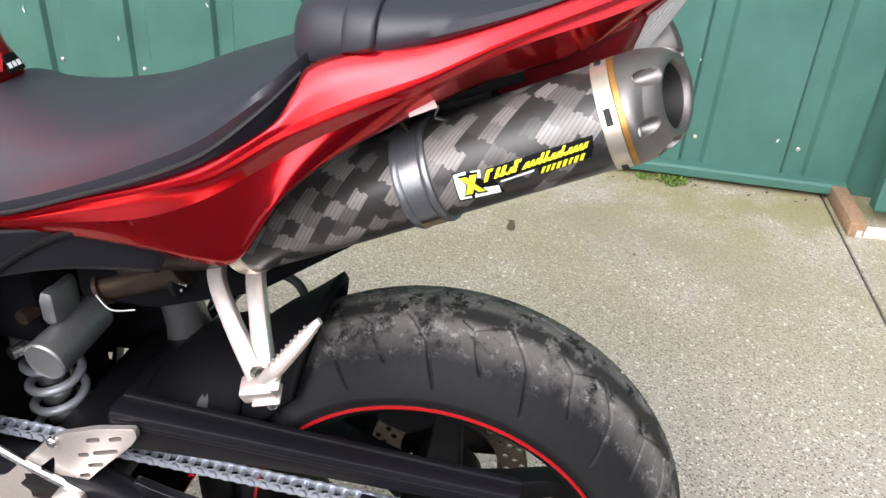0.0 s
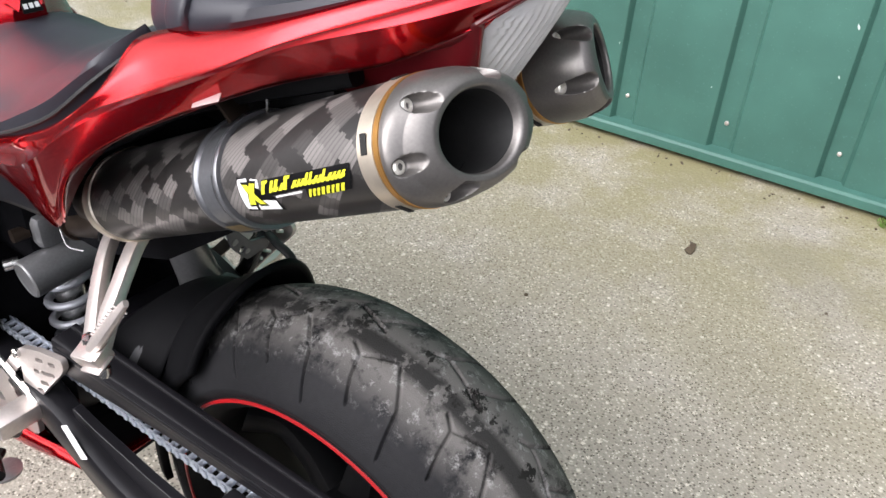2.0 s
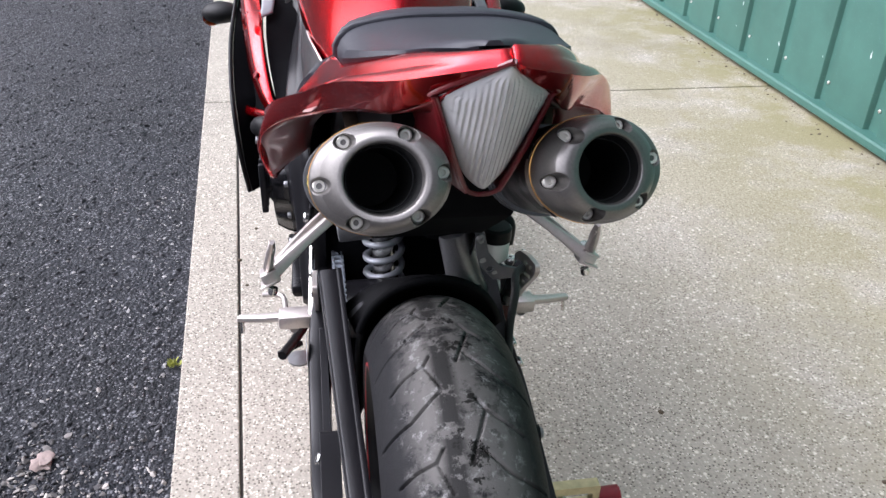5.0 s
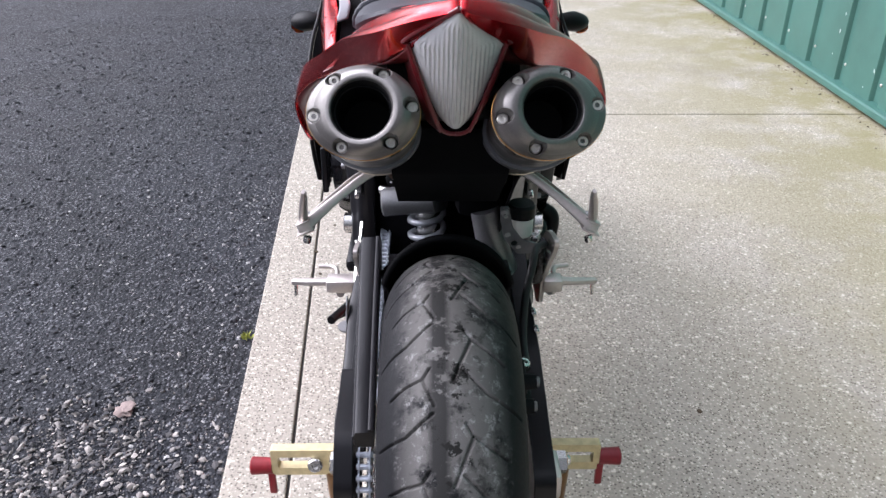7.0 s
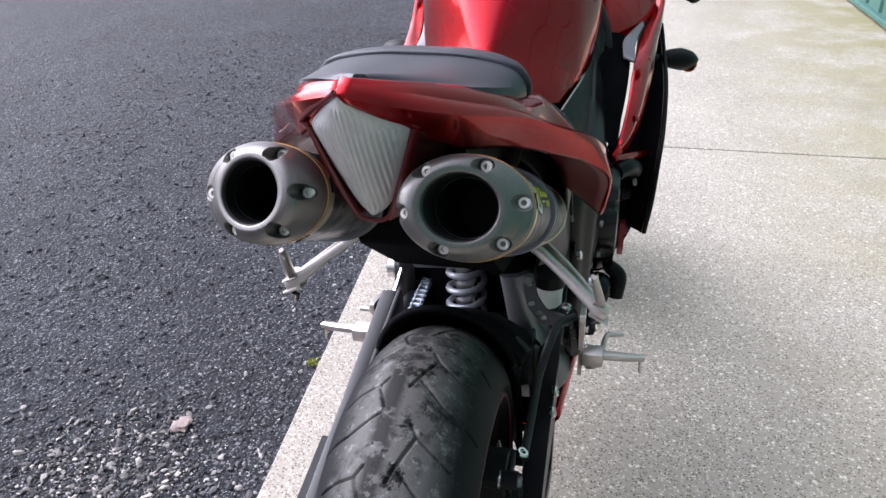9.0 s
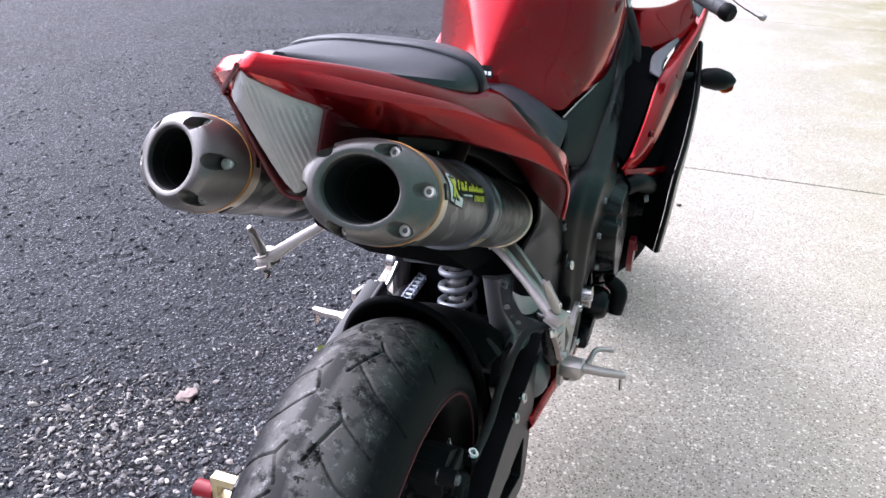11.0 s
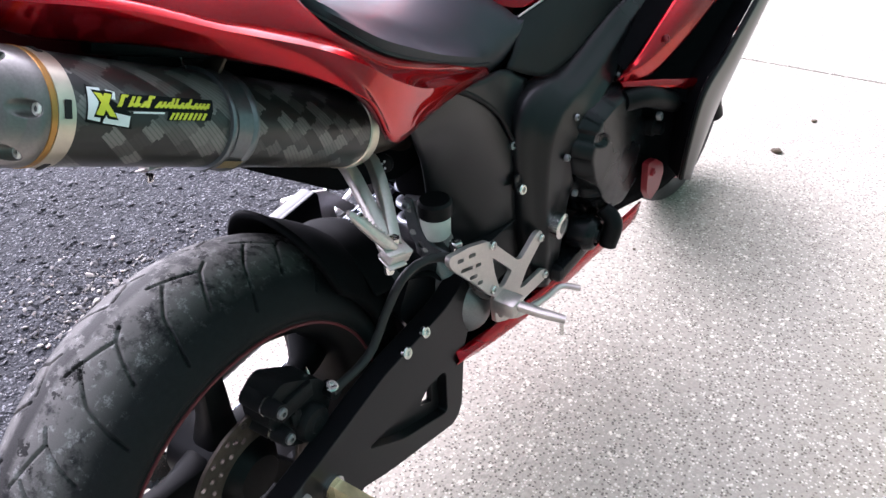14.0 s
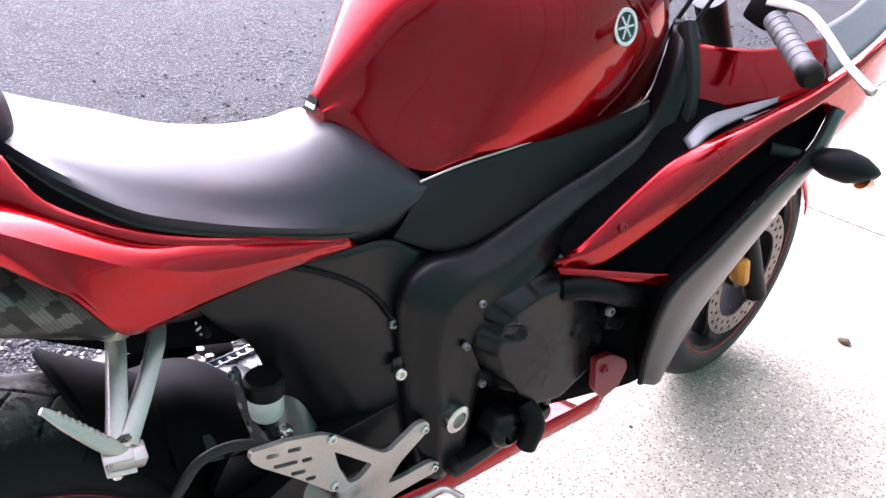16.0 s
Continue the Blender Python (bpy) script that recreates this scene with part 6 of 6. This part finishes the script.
# side stand, folded
stand_leg = part("side_stand", tube([(-0.155, 0.60, 0.36), (-0.195, 0.53, 0.335), (-0.228, 0.445, 0.345)], 0.009, 10), BLACK, bike, "black folded side stand")
part("stand_tang", tube([(-0.195, 0.50, 0.33), (-0.235, 0.47, 0.33)], 0.006, 8), BLACK, stand_leg)
part("stand_foot", moved(lathe([(0, 0.0005), (0, 0.022), (0.005, 0.023), (0.007, 0.0005)], 20, "z"), Matrix.Translation((-0.200, 0.50, 0.290))), STEEL_GREY, stand_leg)

# front wheel, fork and brakes
FRONT = Vector((0.06, 1.61, 0.300))
AT_F = Matrix.Translation(FRONT)
fp = [(0.05, 0.218), (0.058, 0.226)] + [(0.061 * math.cos(radians(a)), 0.234 + 0.066 * math.sin(radians(a))) for a in np.linspace(8, 172, 31)] + [(-0.058, 0.226), (-0.05, 0.218)]
fw = part("front_wheel", moved(lathe([(0.052, 0.226), (0.053, 0.218), (0.045, 0.206), (0.0, 0.196), (-0.045, 0.206), (-0.053, 0.218), (-0.052, 0.226), (0, 0.212)], 90, close=True), AT_F), BLACK, bike, "black cast front wheel")
part("front_tyre", moved(lathe(fp, 110), AT_F), TYRE, fw, "black front tyre")
for s in (-1, 1):
    part("rim_tape", moved(lathe([(0.0525 * s, 0.217), (0.0545 * s, 0.2185), (0.0535 * s, 0.2255), (0.051 * s, 0.2262)], 90), AT_F), RED_TAPE, fw)
    fh = [ring2d(r * math.cos(a), r * math.sin(a), 0.006, 8) for q, r in enumerate((0.128, 0.145)) for a in np.linspace(0, 2 * math.pi, 24, endpoint=False) + 0.12 * q]
    part("front_disc", plate(ring2d(0, 0, 0.158, 72), 0.005, Matrix.Translation((FRONT.x + 0.068 * s, FRONT.y, FRONT.z)) @ YZ, [ring2d(0, 0, 0.112, 48)] + fh), DISC, fw, "drilled front brake disc", smooth=False)
    part("fork_leg", tube([(FRONT.x + 0.105 * s, 1.60, 0.27), (0.03 + 0.105 * s, 1.48, 0.52)], 0.026, 18), BLACK, bike, "black fork leg")
    part("fork_tube", tube([(0.03 + 0.105 * s, 1.48, 0.52), (0.105 * s, 1.22, 0.98)], 0.027, 18), ENGINE, bike)
    part("front_caliper", box(0.045, 0.026, 0.080, (FRONT.x + 0.095 * s, 1.505, 0.365), 0.012, pose(0, 0, 0, 20)), CALIPER_GOLD, bike, "gold front brake caliper")
for k in range(5):
    a = radians(72 * k + 50)
    d = Vector((0, math.cos(a), math.sin(a)))
    part("spoke", sweep([FRONT + d * 0.035, FRONT + d * 0.12, FRONT + d * 0.20], [0.04, 0.03, 0.04], [0.04, 0.026, 0.04], Vector((1, 0, 0)).cross(d), steps=8), BLACK, fw)
part("front_hub", moved(lathe([(-0.06, 0.001), (-0.06, 0.04), (0.06, 0.04), (0.06, 0.001)], 24), AT_F), BLACK, fw)
rows = []
for a in np.linspace(150, 20, 24):
    row = []
    for b in np.linspace(-80, 80, 17):
        r = 0.234 + 0.082 * math.cos(radians(b))
        row.append(FRONT + Vector((0.075 * math.sin(radians(b)), r * math.cos(radians(a)), r * math.sin(radians(a)))))
    rows.append(row)
thicken(part("front_mudguard", grid(rows), RED, bike, "red front mudguard"), 0.004)

# cockpit: clip-on bars, grips, levers, yoke, nose cowl and air ducts
for s in (-1, 1):
    bar0, bar1 = Vector((0.165 * s, 1.222, 1.018)), Vector((0.358 * s, 1.075, 0.946))
    bar = part("handlebar", tube([bar0, bar1], 0.011, 14), ENGINE, bike, "black clip-on handlebar")
    part("grip", tube([bar0.lerp(bar1, 0.45), bar0.lerp(bar1, 0.95)], 0.0165, 18), GRIP, bar, "grey rubber grip")
    for k in range(7):
        p = bar0.lerp(bar1, 0.50 + 0.06 * k)
        part("grip_ring", tube([p, p + (bar1 - bar0).normalized() * 0.004], 0.0172, 18), GRIP, bar)
    part("bar_end", moved(lathe([(0, 0.0165), (0.006, 0.0185), (0.020, 0.0185), (0.026, 0.014), (0.026, 0.0005)], 22, "y"), frame_of(bar0.lerp(bar1, 0.95), bar1 - bar0)), BLACK, bar)
    part("switch_box", box(0.05, 0.045, 0.05, bar0.lerp(bar1, 0.33), 0.01, pose(0, 0, 0, 0, 20 * s, 0)), BLACK, bar)
    part("lever", sweep([(0.235 * s, 1.155, 1.010), (0.290 * s, 1.165, 1.005), (0.335 * s, 1.150, 0.985), (0.385 * s, 1.125, 0.957), (0.428 * s, 1.108, 0.938)], [0.016, 0.014, 0.012, 0.011, 0.012], [0.009, 0.009, 0.008, 0.008, 0.010], (0, 0.6, 0.8), steps=24), ALU, bar, "polished aluminium lever")
    part("lever_ball", moved(lathe([(-0.008, 0.001), (-0.006, 0.006), (0, 0.008), (0.006, 0.006), (0.008, 0.001)], 12, "y"), frame_of((0.430 * s, 1.107, 0.937), (s, -0.2, -0.2))), ALU, bar)
    part("master_pot", box(0.045, 0.05, 0.04, (0.215 * s, 1.19, 1.045), 0.012), BLACK, bar)
    n1 = [(0.135, 1.125, 0.930), (0.180, 1.165, 0.925), (0.225, 1.225, 0.925), (0.270, 1.31, 0.940)]
    n2 = [(0.165, 1.110, 0.880), (0.205, 1.155, 0.880), (0.245, 1.22, 0.885), (0.285, 1.31, 0.905)]
    n3 = [(0.185, 1.105, 0.815), (0.225, 1.155, 0.820), (0.262, 1.22, 0.840), (0.295, 1.31, 0.872)]
    thicken(part("air_duct_cover", skin([flip(n, s) for n in (n1, n2, n3)], 24, 14), RED, bike, "glossy red intake duct cover"), 0.004)
    g1 = [(0.250, 1.000, 0.812), (0.246, 1.06, 0.828), (0.252, 1.13, 0.838), (0.266, 1.21, 0.850)]
    g2 = [(0.222, 1.020, 0.818), (0.220, 1.08, 0.840), (0.238, 1.15, 0.848), (0.262, 1.22, 0.856)]
    thicken(part("grey_trim", skin([flip(g1, s), flip(g2, s)], 20, 6), GREY_TRIM, bike, "pale grey inner fairing trim"), 0.003)
    m1 = [(0.300, 1.30, 0.890), (0.312, 1.40, 0.925), (0.310, 1.52, 0.975)]
    m2 = [(0.250, 1.32, 0.945), (0.262, 1.42, 0.975), (0.255, 1.53, 1.015)]
    thicken(part("nose_trim", skin([flip(m1, s), flip(m2, s)], 20, 8), GREY_TRIM, bike), 0.003)
    noz1 = [(0.305, 1.26, 0.860), (0.318, 1.40, 0.900), (0.312, 1.56, 0.955)]
    noz2 = [(0.300, 1.40, 0.760), (0.300, 1.50, 0.800), (0.280, 1.62, 0.86)]
    thicken(part("nose_side", skin([flip(noz1, s), flip(noz2, s)], 20, 8), RED, bike), 0.004)
    part("intake_grip_seal", sweep(flip([(0.125, 1.13, 0.955), (0.160, 1.105, 0.90), (0.180, 1.085, 0.84), (0.182, 1.065, 0.775)], s), 0.020, 0.030, (0, 1, 0.3), steps=20), RUBBER, bike, "black rubber duct seal")
part("top_yoke", box(0.27, 0.09, 0.03, (0, 1.18, 1.045), 0.01), ENGINE, bike, "black top yoke")
part("instrument_pod", box(0.18, 0.07, 0.10, (0, 1.36, 1.03), 0.02, pose(0, 0, 0, -35)), BLACK, bike, "black instrument pod")
part("head_tube", tube([(0, 1.13, 0.85), (0, 1.17, 1.05)], 0.04, 20), FRAME, bike)
for x, y in ((0.05, 1.10), (0.075, 1.12), (0.09, 1.16)):
    part("control_cable", tube([(x, y, 0.84), (x + 0.01, y + 0.03, 0.93), (x + 0.05, y + 0.05, 1.03)], 0.004, 8, 20), RUBBER, bike)
thicken(part("windscreen", skin([[(-0.22, 1.48, 1.02), (0, 1.56, 1.05), (0.22, 1.48, 1.02)], [(-0.17, 1.40, 1.10), (0, 1.46, 1.16), (0.17, 1.40, 1.10)]], 24, 8), SMOKE, bike, "tinted windscreen"), 0.003)

# ---- the rear paddock stand ----
stand = tagged(new("paddock_stand"), "gold paddock stand with red grips under the rear axle", "stand")
for s in (-1, 1):
    ox, oz = (0.0, 0.004) if s > 0 else (0.038, -0.004)
    fork = rounded([(0.150, 0.326 + oz), (0.238 + ox, 0.326 + oz), (0.238 + ox, 0.376 + oz), (0.150, 0.376 + oz)], 0.003)
    slot_ = rounded([(0.172 + ox, 0.340 + oz), (0.228 + ox, 0.340 + oz), (0.228 + ox, 0.362 + oz), (0.172 + ox, 0.362 + oz)], 0.004)
    XZ = Matrix(((s, 0, 0, 0), (0, 0, 1, 0), (0, 1, 0, 0), (0, 0, 0, 1)))
    head = part("lift_bracket", plate(fork, 0.016, Matrix.Translation((0, 0.05, 0)) @ XZ, [slot_]), GOLD, stand, "gold slotted lift bracket", smooth=False)
    bolt("bracket_bolt", ((0.180 + ox * 0.7) * s, 0.040, 0.350 + oz), (0, -1, 0.3), 0.012, 0.008, STEEL, head)
    part("roller", moved(lathe([(0, 0.018), (0.03, 0.018), (0.03, 0.0005)], 20), Matrix.Translation((0.128 * s, 0.045, 0.375)) @ Matrix.Diagonal((s, 1, 1, 1))), STEEL, stand)
    grip = part("red_grip", moved(lathe([(0, 0.0005), (0, 0.013), (0.032, 0.0145), (0.034, 0.012), (0.034, 0.0005)], 12), Matrix.Translation(((0.238 + ox) * s, 0.05, 0.342 + oz * 2)) @ Matrix.Diagonal((s, 1, 1, 1))), PLASTIC_RED, stand, "ribbed red plastic grip")
    part("grip_tab", box(0.012, 0.008, 0.045, ((0.240 + ox) * s, 0.045, 0.312 + oz * 2), 0.003), PLASTIC_RED, grip)
    part("upright", tube([(0.178 * s, 0.052, 0.325), (0.176 * s, 0.06, 0.18), (0.190 * s, 0.03, 0.045)], 0.016, 14), BROWN_GOLD, stand, "worn bronze tube upright")
    part("side_rail", tube([(0.190 * s, 0.05, 0.045), (0.190 * s, -0.18, 0.03), (0.170 * s, -0.36, 0.03), (0.0, -0.42, 0.03)], 0.016, 14), GOLD, stand)
    part("wheel", moved(lathe([(-0.012, 0.001), (-0.012, 0.040), (-0.009, 0.045), (0.009, 0.045), (0.012, 0.040), (0.012, 0.001)], 24), Matrix.Translation((0.215 * s, 0.06, 0.045))), RUBBER, stand)


# ---- small things on the ground and at the wall ----
rng = random.Random(11)


def tuft(name, at, n, spread, height, mat, label, category):
    """A small clump of pointed leaves."""
    bm = bmesh.new()
    for _ in range(n):
        a, d = rng.uniform(0, 6.283), spread * rng.random() ** 0.7
        p = Vector((d * math.cos(a), d * math.sin(a), 0))
        b = rng.uniform(0, 6.283)
        lean = Vector((math.cos(b), math.sin(b), 0)) * height * rng.uniform(0.2, 0.8)
        h = height * rng.uniform(0.5, 1.0)
        w = Vector((-math.sin(b), math.cos(b), 0)) * height * 0.16
        v = [bm.verts.new(q) for q in (p, p + lean * 0.5 + w + Vector((0, 0, h * 0.6)), p + lean + Vector((0, 0, h)), p + lean * 0.5 - w + Vector((0, 0, h * 0.6)))]
        bm.faces.new(v)
    ob = part(name, bm, mat, None, smooth=False)
    ob.location = at
    return tagged(ob, label, category, kind="stuff")


tuft("moss_clump", (WALL_X - 0.045, -0.50, 0.0), 260, 0.055, 0.022, MOSS, "bright green moss at the foot of the wall", "moss")
tuft("moss_clump", (WALL_X - 0.045, -0.40, 0.0), 120, 0.035, 0.015, MOSS, "bright green moss at the foot of the wall", "moss")
tuft("weed", (-0.53, 0.90, -0.018), 30, 0.012, 0.02, WEED, "tiny yellow-green weed at the asphalt edge", "weed")

leaf = bmesh.new()
pts = [(-0.035, 0.0), (-0.012, 0.014), (0.010, 0.006), (0.034, 0.016), (0.022, -0.008), (-0.005, -0.014), (-0.028, -0.012)]
vs = [leaf.verts.new((x, y, 0.004 + 0.006 * math.sin(x * 90))) for x, y in pts]
leaf.faces.new(vs)
lf = part("dead_leaf", leaf, LEAF, None, smooth=False)
lf.location = (1.49, 0.04, 0.001)
thicken(lf, 0.0012)
tagged(lf, "curled dark brown leaf lying on the concrete", "leaf")

scrap = bmesh.new()
bmesh.ops.create_icosphere(scrap, subdivisions=3, radius=0.022)
for v in scrap.verts:
    v.co *= 1 + 0.9 * noise.noise(v.co * 75)
    v.co.z *= 0.35
sc = part("litter_scrap", scrap, SCRAP, None)
sc.location = (-0.758, 0.604, -0.014)
tagged(sc, "crumpled pinkish scrap lying on the asphalt", "litter")
block = part("timber_offcut", box(0.30, 0.055, 0.055, (0, 0, 0), 0.006), WOOD, None)
block.matrix_world = pose(1.90, -1.075, 0.028, 0, 0, 0)
tagged(block, "weathered brown timber offcut at the wall foot", "timber")
sill = part("timber_sill", box(0.04, 0.9, 0.03, (0, 0, 0), 0.005), WHITE_WOOD, None)
sill.matrix_world = pose(1.80, -1.52, 0.015, 0, 0, 4)
tagged(sill, "pale painted timber strip under the gate panel", "timber")
post = tagged(new("gate_panel"), "dark green steel gate panel beside the cladding", "gate", kind="structure")
part("gate_sheet", box(0.03, 2.4, 3.0, (WALL_X - 0.17, -2.39, 1.56), 0.004), GREEN_OLD, post, smooth=False)
part("gate_frame", box(0.06, 0.06, 3.05, (WALL_X - 0.155, -1.18, 1.57), 0.006), GREEN, post, smooth=False)

for x, y, r in ((0.28, 2.00, 0.016), (0.33, 2.28, 0.010), (0.61, 0.566, 0.007), (0.105, 1.27, 0.005), (1.0, 0.3, 0.006), (1.42, -0.35, 0.005), (-0.36, 1.55, 0.006), (-0.40, 1.36, 0.007), (-0.37, 1.22, 0.005)):
    bm = bmesh.new()
    bmesh.ops.create_icosphere(bm, subdivisions=2, radius=r)
    for v in bm.verts:
        v.co *= 1 + 0.35 * noise.noise(v.co * 90 + Vector((x, y, 0)) * 7)
        v.co.z *= 0.5
    ob = part("grit", bm, LEAF, None)
    ob.location = (x, y, r * 0.35)
    tagged(ob, "small dark crumb of dirt on the concrete", "grit", "crumbs on the concrete")


def scatter(name, count, place, size, mat, label, seed):
    """Many loose stones in one mesh."""
    rg = random.Random(seed)
    base = bmesh.new()
    bmesh.ops.create_icosphere(base, subdivisions=1, radius=1)
    bv = np.array([v.co for v in base.verts])
    bf = [[v.index for v in f.verts] for f in base.faces]
    base.free()
    co, fc = [], []
    nrg = np.random.RandomState(seed)
    for i in range(count):
        x, y, z = place(rg)
        r = size * (0.35 + rg.random() ** 3 * 1.5)
        p = bv * (1 + nrg.uniform(-0.45, 0.35, (len(bv), 1)))
        a, tip = rg.uniform(0, 6.28), rg.uniform(-0.5, 0.5)
        p = p * [r, r * rg.uniform(0.4, 0.9), r * rg.uniform(0.35, 0.65)]
        p[:, 2] += p[:, 0] * tip
        p = np.c_[p[:, 0] * math.cos(a) - p[:, 1] * math.sin(a), p[:, 0] * math.sin(a) + p[:, 1] * math.cos(a), p[:, 2]] + [x, y, z + r * 0.12]
        k = len(co) * 0 + i * len(bv)
        co.extend(p.tolist())
        fc.extend([[k + q for q in f] for f in bf])
    me = bpy.data.meshes.new(name)
    me.from_pydata(co, [], fc)
    ob = part(name, me, mat, None, smooth=False)
    return tagged(ob, label, "gravel", kind="stuff")


def on_asphalt(rg):
    y = rg.uniform(-0.6, 5.0)
    x = -0.49 - 0.0717 * (y - 0.3) - 0.012 - abs(rg.gauss(0, 1.25))
    return x, y, -0.022


def by_edge(rg):
    y = rg.uniform(-0.3, 2.0)
    x = -0.49 - 0.0717 * (y - 0.3) - 0.02 - rg.random() ** 2 * 0.9
    return x, y, -0.022


scatter("asphalt_chips", 15000, on_asphalt, 0.0066, CHIP_DARK, "loose dark stone chips bedded in the asphalt", 3)
scatter("pale_chips", 1400, by_edge, 0.0042, CHIP_PALE, "loose pale grit along the asphalt edge", 4)


def loose_patch(rg):
    return rg.gauss(-0.84, 0.17), rg.gauss(0.40, 0.13), -0.021


scatter("loose_gravel", 2600, loose_patch, 0.0062, CHIP_GREY, "patch of loose grey gravel on the asphalt", 8)


def wall_foot(rg):
    y = rg.uniform(-1.0, 5.0)
    return WALL_X - 0.03 - abs(rg.gauss(0, 0.05)), y, 0.0


scatter("wall_litter", 420, wall_foot, 0.005, LEAF, "dark soil crumbs and litter along the wall foot", 6)
